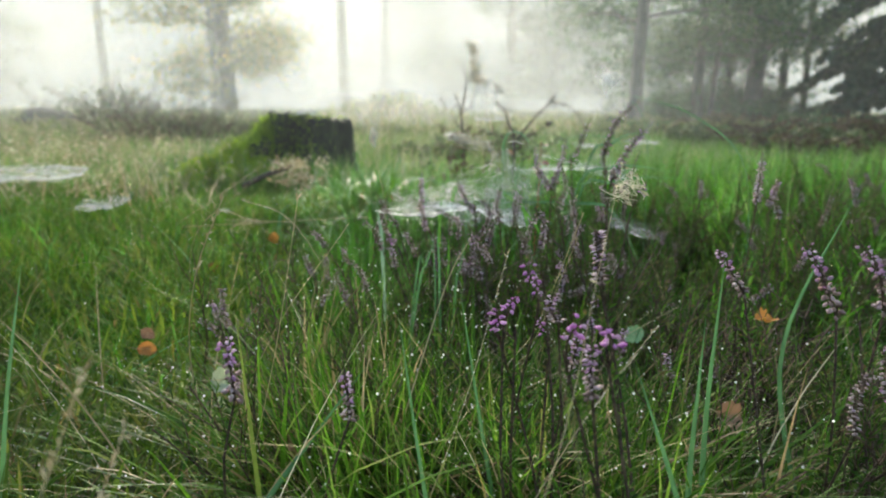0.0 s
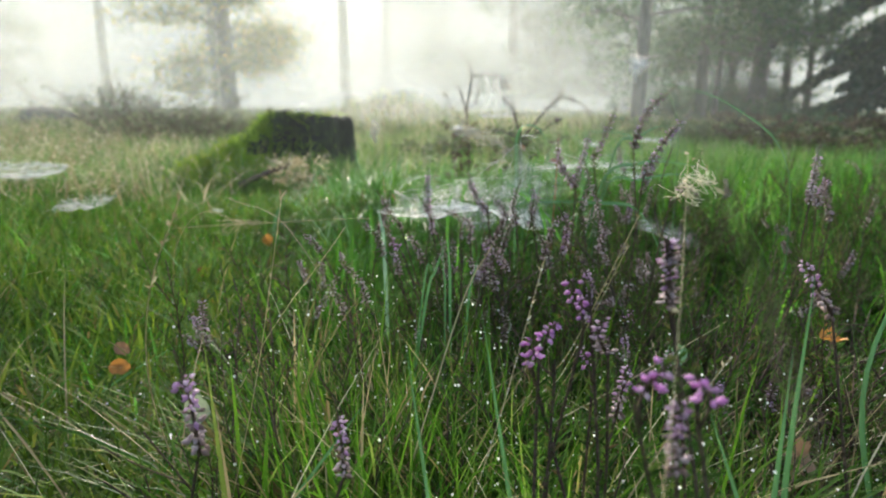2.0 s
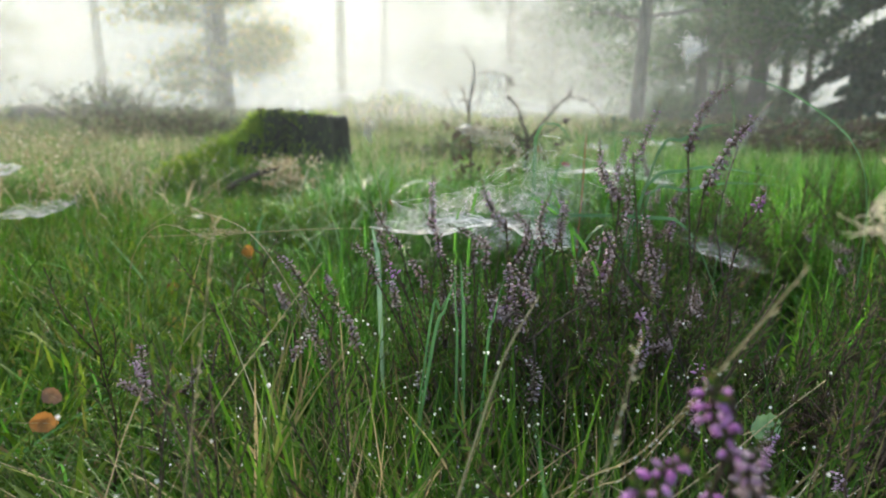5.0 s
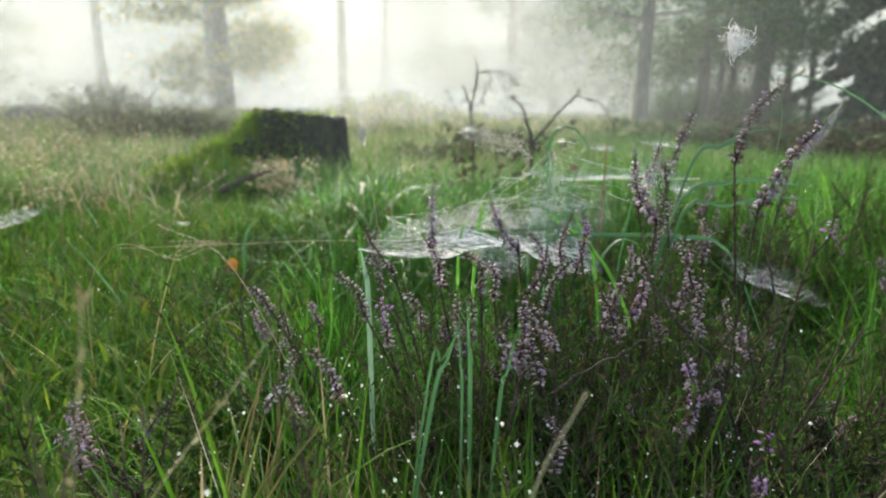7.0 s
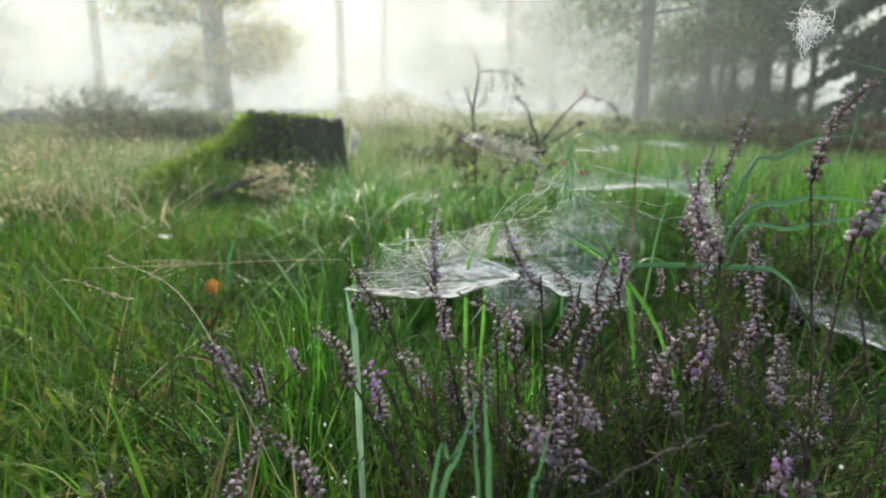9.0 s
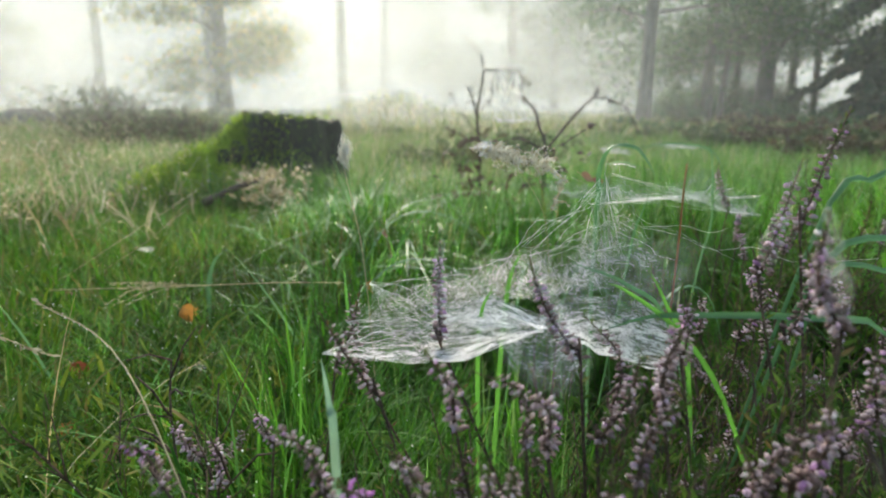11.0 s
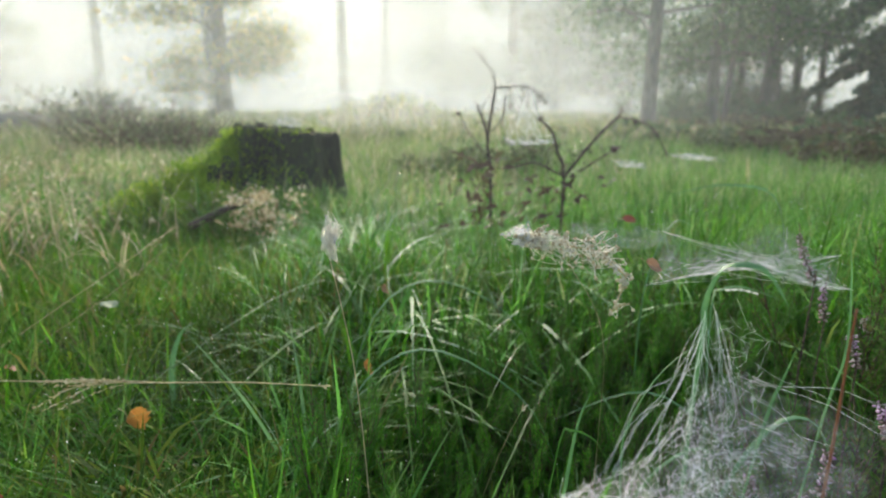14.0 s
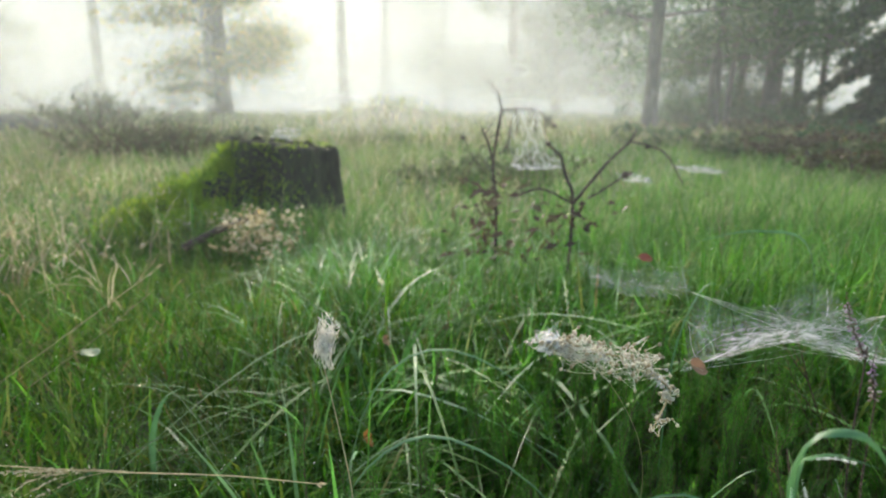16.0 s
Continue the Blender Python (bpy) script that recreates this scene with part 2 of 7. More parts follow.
def fibrous(name, colour=(0.92, 0.93, 0.92)):
    """A film of laid silk: fine fibres run along the sheet, thick and thin in patches, as the mesh's own thickness says."""
    m, n, l = material(name)
    n.remove(n["Principled BSDF"])
    d, t = n.new("ShaderNodeBsdfDiffuse"), n.new("ShaderNodeBsdfTranslucent")
    d.inputs["Color"].default_value = t.inputs["Color"].default_value = (*colour, 1)
    body = n.new("ShaderNodeMixShader")
    body.inputs[0].default_value = 0.55
    l.new(d.outputs[0], body.inputs[1])
    l.new(t.outputs[0], body.inputs[2])
    clear = n.new("ShaderNodeBsdfTransparent")
    tc = n.new("ShaderNodeTexCoord")
    streams = []
    for stretch, detail in (((260.0, 2600.0, 1.0), 2), ((900.0, 1500.0, 1.0), 3), ((110.0, 220.0, 1.0), 2)):
        mp, nz = n.new("ShaderNodeMapping"), n.new("ShaderNodeTexNoise")
        mp.inputs["Scale"].default_value = stretch
        nz.inputs["Scale"].default_value, nz.inputs["Detail"].default_value = 1.0, detail
        nz.inputs["Distortion"].default_value = 0.6
        l.new(tc.outputs["UV"], mp.inputs["Vector"])
        l.new(mp.outputs[0], nz.inputs["Vector"])
        mr = n.new("ShaderNodeMapRange")
        for k, v in (("From Min", 0.34), ("From Max", 0.66), ("To Min", 0.30), ("To Max", 1.7)):
            mr.inputs[k].default_value = v
        l.new(nz.outputs["Fac"], mr.inputs["Value"])
        streams.append(mr.outputs[0])
    at = n.new("ShaderNodeAttribute")
    at.attribute_name = "thickness"
    last = at.outputs["Fac"]
    for x in streams:
        times = n.new("ShaderNodeMath")
        times.operation = "MULTIPLY"
        l.new(last, times.inputs[0])
        l.new(x, times.inputs[1])
        last = times.outputs[0]
    cap = n.new("ShaderNodeMath")
    cap.operation = "MINIMUM"
    cap.inputs[1].default_value = 0.94
    l.new(last, cap.inputs[0])
    mix = n.new("ShaderNodeMixShader")
    l.new(cap.outputs[0], mix.inputs[0])
    l.new(clear.outputs[0], mix.inputs[1])
    l.new(body.outputs[0], mix.inputs[2])
    l.new(mix.outputs[0], n["Material Output"].inputs["Surface"])
    return m


FIBRES = fibrous("laid_silk")
SILK = silk("spider_silk")
SILK_DULL = silk("dusty_silk", (0.86, 0.81, 0.68))
GAUZE = gauze("silk_sheet", 0.06, 0.50, 14, (1, 1.5, 1))
GAUZE_VEIL = gauze("silk_veil", 0.0, 0.18, 30, (1, 1, 1), edge=0.12)
SLEEVE = gauze("silk_sleeve", 0.0, 0.15, 90, edge=0.05)
SILK_CREAM = silk("cream_silk", (0.90, 0.88, 0.80))
CREAM_BUD = leafy("cream_bud", [(0.0, (0.34, 0.28, 0.16)), (0.5, (0.54, 0.48, 0.32)), (1.0, (0.76, 0.72, 0.58))], 0.4, 0.6, 200)
GAUZE_THIN = gauze("thin_silk", 0.05, 0.42, 12, (1, 2.2, 1), edge=0.3)
FILM = gauze("torn_silk", 0.1, 0.5, 60, edge=0.02)


def dew_material():
    """Drops with the bright sky's glint put into the material: mostly white translucent, partly clear."""
    m, n, l = material("dew")
    b = n["Principled BSDF"]
    b.inputs["Base Color"].default_value = (0.95, 0.97, 0.97, 1)
    b.inputs["Roughness"].default_value = 0.04
    b.inputs["IOR"].default_value = 1.33
    b.inputs["Transmission Weight"].default_value = 1.0
    t = n.new("ShaderNodeBsdfTranslucent")
    t.inputs["Color"].default_value = (0.95, 0.97, 0.97, 1)
    mix = n.new("ShaderNodeMixShader")
    mix.inputs[0].default_value = 0.8
    l.new(b.outputs[0], mix.inputs[1])
    l.new(t.outputs[0], mix.inputs[2])
    l.new(mix.outputs[0], n["Material Output"].inputs["Surface"])
    return m


DEW = dew_material()


def mist_material(name, density, top, seed, thin, edge):
    """A bank of drifting mist: pale droplets that scatter the daylight, thinning out upwards and in places."""
    m, n, l = material(name)
    n.remove(n["Principled BSDF"])
    d, t = n.new("ShaderNodeBsdfDiffuse"), n.new("ShaderNodeBsdfTranslucent")
    d.inputs["Color"].default_value = t.inputs["Color"].default_value = (0.60, 0.655, 0.65, 1)
    body = n.new("ShaderNodeMixShader")
    body.inputs[0].default_value = 0.7
    l.new(d.outputs[0], body.inputs[1])
    l.new(t.outputs[0], body.inputs[2])
    clear = n.new("ShaderNodeBsdfTransparent")
    tc = n.new("ShaderNodeTexCoord")
    sep = n.new("ShaderNodeSeparateXYZ")
    l.new(tc.outputs["Object"], sep.inputs[0])
    rise = n.new("ShaderNodeMapRange")
    rise.interpolation_type = "SMOOTHSTEP"
    for k, v in (("From Min", -0.05), ("From Max", 0.3), ("To Min", 0.0), ("To Max", density)):
        rise.inputs[k].default_value = v
    l.new(sep.outputs["Z"], rise.inputs["Value"])
    fall = n.new("ShaderNodeMapRange")
    fall.interpolation_type = "SMOOTHSTEP"
    for k, v in (("From Min", top * 0.12), ("From Max", top), ("To Min", 1.0), ("To Max", 0.0)):
        fall.inputs[k].default_value = v
    l.new(sep.outputs["Z"], fall.inputs["Value"])
    nz = n.new("ShaderNodeTexNoise")
    nz.inputs["Scale"].default_value, nz.inputs["Detail"].default_value = 0.14, 3
    mp = n.new("ShaderNodeMapping")
    mp.inputs["Location"].default_value = (seed * 7.0, seed * 3.0, 0)
    mp.inputs["Scale"].default_value = (1, 1, 2)
    l.new(tc.outputs["Object"], mp.inputs["Vector"])
    l.new(mp.outputs[0], nz.inputs["Vector"])
    wisp = n.new("ShaderNodeMapRange")
    for k, v in (("From Min", 0.3), ("From Max", 0.7), ("To Min", 0.7), ("To Max", 1.15)):
        wisp.inputs[k].default_value = v
    l.new(nz.outputs["Fac"], wisp.inputs["Value"])
    side = n.new("ShaderNodeMapRange")
    side.interpolation_type = "SMOOTHSTEP"
    for k, v in (("From Min", edge[0]), ("From Max", edge[1]), ("To Min", 1.0), ("To Max", thin)):
        side.inputs[k].default_value = v
    l.new(sep.outputs["X"], side.inputs["Value"])
    p1, p2, p3 = n.new("ShaderNodeMath"), n.new("ShaderNodeMath"), n.new("ShaderNodeMath")
    p1.operation = p2.operation = p3.operation = "MULTIPLY"
    p3.use_clamp = True
    l.new(rise.outputs[0], p1.inputs[0])
    l.new(fall.outputs[0], p1.inputs[1])
    l.new(p1.outputs[0], p2.inputs[0])
    l.new(wisp.outputs[0], p2.inputs[1])
    l.new(p2.outputs[0], p3.inputs[0])
    l.new(side.outputs[0], p3.inputs[1])
    mix = n.new("ShaderNodeMixShader")
    l.new(p3.outputs[0], mix.inputs[0])
    l.new(clear.outputs[0], mix.inputs[1])
    l.new(body.outputs[0], mix.inputs[2])
    l.new(mix.outputs[0], n["Material Output"].inputs["Surface"])
    return m


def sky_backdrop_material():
    """Far mist as an emitting backdrop: painted glow, brightest and creamy round the veiled sun, cooler to the sides.
    """
    m, n, l = material("painted_mist_glow")
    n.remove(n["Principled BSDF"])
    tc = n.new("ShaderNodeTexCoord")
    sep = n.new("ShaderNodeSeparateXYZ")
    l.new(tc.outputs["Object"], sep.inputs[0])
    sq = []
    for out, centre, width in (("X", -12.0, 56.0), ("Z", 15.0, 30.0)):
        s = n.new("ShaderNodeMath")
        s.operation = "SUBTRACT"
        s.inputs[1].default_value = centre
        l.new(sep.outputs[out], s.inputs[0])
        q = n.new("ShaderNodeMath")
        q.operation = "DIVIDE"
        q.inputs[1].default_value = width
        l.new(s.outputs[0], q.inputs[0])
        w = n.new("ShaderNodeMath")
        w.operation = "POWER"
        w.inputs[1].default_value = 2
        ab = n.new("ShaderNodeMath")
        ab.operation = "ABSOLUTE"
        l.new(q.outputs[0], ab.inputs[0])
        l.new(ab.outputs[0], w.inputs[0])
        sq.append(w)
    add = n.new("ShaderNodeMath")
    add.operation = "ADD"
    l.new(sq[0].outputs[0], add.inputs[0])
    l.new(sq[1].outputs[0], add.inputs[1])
    # Colour ramp of the sun's glow, painted as emission.
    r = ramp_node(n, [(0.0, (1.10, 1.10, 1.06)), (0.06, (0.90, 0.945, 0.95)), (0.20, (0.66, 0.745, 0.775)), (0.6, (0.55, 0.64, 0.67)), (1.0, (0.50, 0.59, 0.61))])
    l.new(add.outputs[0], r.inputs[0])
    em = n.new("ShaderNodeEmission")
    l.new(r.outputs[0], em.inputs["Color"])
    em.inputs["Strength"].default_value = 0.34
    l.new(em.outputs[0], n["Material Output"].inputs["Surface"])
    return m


# ---- mesh helpers ----
def fill(name, verts, faces, mats, smooth=True, slots=None):
    me = bpy.data.meshes.new(name)
    me.from_pydata(verts, [], faces)
    for mt in mats if isinstance(mats, (list, tuple)) else [mats]:
        me.materials.append(mt)
    if smooth:
        me.polygons.foreach_set("use_smooth", np.ones(len(me.polygons), dtype=bool))
    if slots is not None:
        me.polygons.foreach_set("material_index", np.array(slots, dtype=np.int32))
    me.update()
    return me


class Build:
    """Gathers pieces of one mesh."""

    def __init__(self):
        self.v, self.f, self.s = [], [], []

    def add(self, verts, faces, slot=0):
        o = len(self.v)
        self.v.extend(tuple(map(float, p)) for p in verts)
        self.f.extend(tuple(i + o for i in f) for f in faces)
        self.s.extend([slot] * len(faces))

    def tube(self, pts, r0, r1=None, sides=5, slot=0, profile=None):
        pts = [Vector(p) for p in pts]
        r1 = r0 if r1 is None else r1
        n = len(pts)
        vs, fs = [], []
        side = None
        for i, p in enumerate(pts):
            d = (pts[min(i + 1, n - 1)] - pts[max(i - 1, 0)])
            d = d.normalized() if d.length > 1e-9 else Vector((0, 0, 1))
            if side is None:
                side = d.orthogonal().normalized()
            side = (side - d * side.dot(d))
            side = side.normalized() if side.length > 1e-6 else d.orthogonal().normalized()
            up = d.cross(side)
            k = i / max(n - 1, 1)
            r = profile(k) if profile else r0 + (r1 - r0) * k
            for j in range(sides):
                a = 2 * math.pi * j / sides
                vs.append(p + (side * math.cos(a) + up * math.sin(a)) * r)
        for i in range(n - 1):
            for j in range(sides):
                k = (j + 1) % sides
                fs.append((i * sides + j, i * sides + k, (i + 1) * sides + k, (i + 1) * sides + j))
        fs.append(tuple(range(sides))[::-1])
        fs.append(tuple((n - 1) * sides + j for j in range(sides)))
        self.add(vs, fs, slot)

    def mesh(self, name, mats, smooth=True):
        return fill(name, self.v, self.f, mats, smooth, self.s)


def part(name, me, parent, label="", matrix=None):
    ob = new(name, me)
    ob.parent = parent
    if matrix is not None:
        ob.matrix_basis = matrix
    if label:
        ob["label"] = label
    return ob


def thing(name, at, label, category, group="", me=None, turn=0.0, kind=""):
    ob = new(name, me)
    ob.matrix_basis = pose(*at, 0, 0, turn)
    return tagged(ob, label, category, group, kind)


def bend(points, n):
    """A smooth curve of n points through the given ones (Catmull-Rom)."""
    p = [Vector(q) for q in points]
    p = [p[0] * 2 - p[1]] + p + [p[-1] * 2 - p[-2]]
    out = []
    m = len(p) - 3
    for i in range(n):
        u = i / (n - 1) * m
        k = min(int(u), m - 1)
        t = u - k
        a, b, c, d = p[k:k + 4]
        out.append(0.5 * (2 * b + (c - a) * t + (2 * a - 5 * b + 4 * c - d) * t * t + (3 * b - a - 3 * c + d) * t ** 3))
    return out


def ground_z(x, y):
    """Height of the ground: uneven heath with low hummocks, rising gently far off."""
    x, y = np.asarray(x, float), np.asarray(y, float)
    z = 0.012 * np.sin(5.1 * x + 1.3) * np.cos(4.3 * y) + 0.02 * np.sin(1.7 * x - 0.6) * np.sin(1.3 * y + 0.4)
    z = z + 0.06 * np.exp(-((x - 0.12) / 0.30) ** 2 - ((y - 1.12) / 0.26) ** 2)
    side = np.clip((0.0 - x) / 0.14, 0, 1) * np.clip((1.9 - y) / 0.7, 0, 1)
    z = z + 0.046 * side * side * (3 - 2 * side)
    z = z + 0.05 * np.exp(-((x - 0.75) / 0.5) ** 2 - ((y - 1.3) / 0.5) ** 2)
    z = z + 0.03 * np.exp(-((x + 0.45) / 0.3) ** 2 - ((y - 1.9) / 0.3) ** 2)
    z = z + 0.36 * np.exp(-((x + 0.75) / 0.9) ** 2 - ((y - 9.0) / 1.1) ** 2)
    z = z + 0.10 * np.clip((y - 5) / 12, 0, 1) * (1 + 0.6 * np.sin(0.5 * x + 0.7) * np.sin(0.37 * y))
    return z


def gz(x, y):
    return float(ground_z(x, y))


# ---- setting: ground, mist, backdrop ----
def build_ground():
    a = np.concatenate([-np.geomspace(400, 3.2, 26), np.linspace(-3, 3, 81), np.geomspace(3.2, 400, 26)])
    b = np.concatenate([-np.geomspace(200, 1.2, 14), np.linspace(-1, 4, 91), np.geomspace(4.2, 900, 44)])
    X, Y = np.meshgrid(a, b)
    Z = ground_z(X, Y) + 0.006 * np.sin(31 * X) * np.sin(27 * Y) * (np.abs(X) < 4)
    nx = len(a)
    faces = [(j * nx + i, j * nx + i + 1, (j + 1) * nx + i + 1, (j + 1) * nx + i) for j in range(len(b) - 1) for i in range(nx - 1)]
    verts = np.stack([X.ravel(), Y.ravel(), Z.ravel()], 1).tolist()
    tagged(new("ground", fill("ground", verts, faces, SOIL)), "dark mossy heath soil under wet grass", "ground", kind="structure")


def build_mist():
    def sheet(name, y, half, height, mat, curve, label):
        n = 25
        vs, fs = [], []
        for i in range(n):
            x = -half + 2 * half * i / (n - 1)
            yy = y - curve * (x / half) ** 2
            for z in (-0.2, height):
                vs.append((x, yy, z))
        for i in range(n - 1):
            fs.append((2 * i, 2 * i + 2, 2 * i + 3, 2 * i + 1))
        ob = new(name, fill(name, vs, fs, mat))
        tagged(ob, label, "mist", kind="structure")
        return ob
    banks = [(1.25, 0.025, 1.6, 0.3, (0.4, 1.2)), (2.7, 0.04, 2.2, 0.3, (0.7, 1.8)), (4.6, 0.10, 3.0, 0.35, (0.8, 2.2)), (7.0, 0.16, 4.5, 0.4, (1.5, 4.0)), (13.0, 0.23, 5.0, 0.65, (3.0, 8.0)), (19.0, 0.32, 7.0, 0.7, (5, 12)), (27.0, 0.34, 10.0, 0.75, (8, 20)), (42.0, 0.55, 18.0, 0.8, (10, 25))]
    for k, (y, dens, top, thin, edge) in enumerate(banks):
        sheet("mist_bank", y, y * 1.3, top, mist_material("mist_%d" % k, dens, top, k + 1, thin, edge), y * 0.15, "bank of pale morning mist drifting between trees")
    # Emitting sheet added as distance, with the glow painted on it.
    sheet("backdrop", 90.0, 150.0, 27.0, sky_backdrop_material(), 25.0, "backdrop with the white glow of sunlit mist painted on")


# ---- grass ----
def blades(rng, x, y, z, length, width, lean, droop, segs, azimuth=None):
    """Vertices and faces of curved, tapering blades, one per base point."""
    n = len(x)
    az = rng.uniform(0, 2 * math.pi, n) if azimuth is None else azimuth
    face = az + math.pi / 2 + rng.normal(0, 0.5, n)
    s = np.linspace(0, 1, segs + 1)[None, :]
    out = length[:, None] * (lean[:, None] * s + droop[:, None] * s ** 2.2)
    up = length[:, None] * (s * np.sqrt(np.clip(1 - lean[:, None] ** 2 * 0.5, 0.2, 1)) - 0.62 * droop[:, None] ** 1.3 * s ** 2.6)
    cx = x[:, None] + out * np.cos(az)[:, None]
    cy = y[:, None] + out * np.sin(az)[:, None]
    cz = z[:, None] + up
    w = width[:, None] * 0.5 * np.clip((1 - s ** 2.2) * (0.7 + 0.6 * np.minimum(s * 3, 1)), 0.02, 2)
    dx, dy = np.cos(face)[:, None] * w, np.sin(face)[:, None] * w
    k = segs + 1
    V = np.empty((n, k, 2, 3))
    V[:, :, 0, 0], V[:, :, 0, 1], V[:, :, 0, 2] = cx - dx, cy - dy, cz
    V[:, :, 1, 0], V[:, :, 1, 1], V[:, :, 1, 2] = cx + dx, cy + dy, cz + w * 0.25
    base = (np.arange(n) * k * 2)[:, None]
    j = (np.arange(segs) * 2)[None, :]
    F = np.stack([base + j, base + j + 1, base + j + 3, base + j + 2], -1).reshape(-1, 4)
    tips = np.stack([cx[:, -1], cy[:, -1], cz[:, -1]], 1)
    return V.reshape(-1, 3), F, tips


def quad_mesh(name, V, F, mat):
    me = bpy.data.meshes.new(name)
    V, F = np.ascontiguousarray(V, dtype=np.float32), np.ascontiguousarray(F, dtype=np.int32)
    me.vertices.add(len(V))
    me.vertices.foreach_set("co", V.ravel())
    me.loops.add(F.size)
    me.loops.foreach_set("vertex_index", F.ravel())
    me.polygons.add(len(F))
    me.polygons.foreach_set("loop_start", np.arange(0, F.size, F.shape[1], dtype=np.int32))
    me.polygons.foreach_set("use_smooth", np.ones(len(F), dtype=bool))
    me.materials.append(mat)
    me.update(calc_edges=True)
    return me


def stump_clear(x, y):
    return ((x + 0.435) / 0.17) ** 2 + ((y - 2.08) / 0.17) ** 2 > 1


TIPS = []


def build_grass():
    rng = np.random.default_rng(5)
    # fine grass close to the path
    n = 78000
    y = 0.10 + 1.75 * rng.random(n) ** 0.8
    x = (rng.random(n) * 2 - 1) * (0.30 + 0.78 * y) * (1 + 0.5 * rng.random(n) ** 4)
    patch = 0.5 + 0.5 * np.sin(9 * x + 2 * np.sin(5 * y)) * np.sin(8 * y + 1.7)
    height = np.where(x < -0.05, 0.052, 0.105) + 0.022 * patch
    height = np.where((x > 0.25) & (y > 0.6), 0.15, height)
    height = np.where(y > 0.75, np.maximum(height, np.where(x < -0.12, 0.082, 0.122)), height)
    keep = stump_clear(x, y) & (rng.random(n) < 0.55 + 0.45 * patch)
    heather = (((x - 0.12) / 0.15) ** 2 + ((y - 0.45) / 0.11) ** 2) < 1
    keep &= ~heather | (rng.random(n) < 0.10)
    green = (((x - 0.09) / 0.19) ** 2 + ((y - 0.80) / 0.11) ** 2) < 1
    keep &= ~green | (rng.random(n) < 0.10)
    hollow = (((x - 0.15) / 0.17) ** 2 + ((y - 0.72) / 0.11) ** 2) < 1
    keep &= ~hollow | (rng.random(n) < 0.08)
    front = (((x - 0.03) / 0.09) ** 2 + ((y - 0.29) / 0.08) ** 2) < 1
    keep &= ~front | (rng.random(n) < 0.9)
    shade = (((x - 0.24) / 0.14) ** 2 + ((y - 0.40) / 0.12) ** 2) < 1
    keep &= ~shade | (rng.random(n) < 0.05)
    keep &= ~((x > 0.2) & (y > 0.45) & (y < 0.95)) | (rng.random(n) < 0.62)
    dell = (((x - 0.17) / 0.24) ** 2 + ((y - 0.82) / 0.20) ** 2) < 1
    keep &= ~dell | (rng.random(n) < 0.30)
    height = np.where(dell, height * 0.8, height)
    x, y, height = x[keep], y[keep], height[keep]
    turf = y < 0.58 + 0.12 * np.sin(6 * x + 1.0)
    olive = ~turf & (rng.random(len(x)) < np.clip((-x / y - 0.04 + 0.10 * np.sin(7 * y + 3 * x)) / 0.30, 0.22, 0.70))
    for pick, name, mat, label in ((turf, "heath_turf", GRASS_NEAR, "fine tangled heath grass, green and brown, beaded with dew"), (~turf & ~olive, "meadow_grass", GRASS, "fine wet green meadow grass with dew"),
                                   (olive, "olive_grass", GRASS_WARM, "fine yellowish and brown meadow grass with dew")):
        px, py, ph = x[pick], y[pick], height[pick]
        m = len(px)
        near = name == "heath_turf"
        L = ph * rng.uniform(0.45, 1.2, m) * (0.92 if near else 1.0)
        wide = rng.uniform(0.0007, 0.0022, m) if near else rng.uniform(0.0010, 0.0030, m)
        droop = np.abs(rng.normal(0.62 if near else 0.42, 0.34, m))
        V, F, tips = blades(rng, px, py, ground_z(px, py) - 0.004, L, wide, np.abs(rng.normal(0.42 if near else 0.26, 0.28, m)) + np.where(px < -0.07, 0.30, 0.0) * near, droop, 5)
        TIPS.append(tips)
        if near:
            TIPS.append(V.reshape(m, 6, 2, 3)[:, 2:5, 0, :].reshape(-1, 3)[::2])
        tagged(new(name, quad_mesh(name, V, F, mat)), label, "grass", kind="stuff")
    # a thicker tuft before and among the heather
    n = 1300
    x, y = np.clip(rng.normal(0.0, 0.05, n), -0.10, 0.10), rng.normal(0.37, 0.06, n)
    V, F, tips = blades(rng, x, y, ground_z(x, y), rng.uniform(0.09, 0.18, n), rng.uniform(0.0010, 0.0030, n), np.abs(rng.normal(0.15, 0.15, n)), np.abs(rng.normal(0.25, 0.2, n)), 6)
    TIPS.append(tips)
    tagged(new("grass_tuft", quad_mesh("grass_tuft", V, F, GRASS_NEAR)), "thick tuft of upright wet grass in heather", "grass", kind="stuff")
    # long thin blades lying over the short turf
    n = 120
    y = 0.24 + 0.95 * rng.random(n)
    x = -0.04 - (0.28 + 0.6 * y) * rng.random(n)
    V, F, tips = blades(rng, x, y, ground_z(x, y) + 0.01, rng.uniform(0.06, 0.13, n), rng.uniform(0.0009, 0.0022, n), rng.uniform(0.75, 1.1, n), rng.uniform(0.2, 0.7, n), 8)
    TIPS.append(V.reshape(n, 9, 2, 3)[:, 2:9, 0, :].reshape(-1, 3))
    tagged(new("long_grass", quad_mesh("long_grass", V, F, BLADE)), "long thin green blades lying over short turf", "grass", kind="stuff")
    # loose fresh grass in front of the heather, leaning every way
    n = 4600
    x, y = 0.04 + 0.075 * np.abs(rng.normal(0, 1, n)) * np.where(rng.random(n) < 0.45, -1, 1), rng.normal(0.295, 0.05, n)
    x = np.maximum(x, -0.055 + rng.normal(0, 0.012, n))
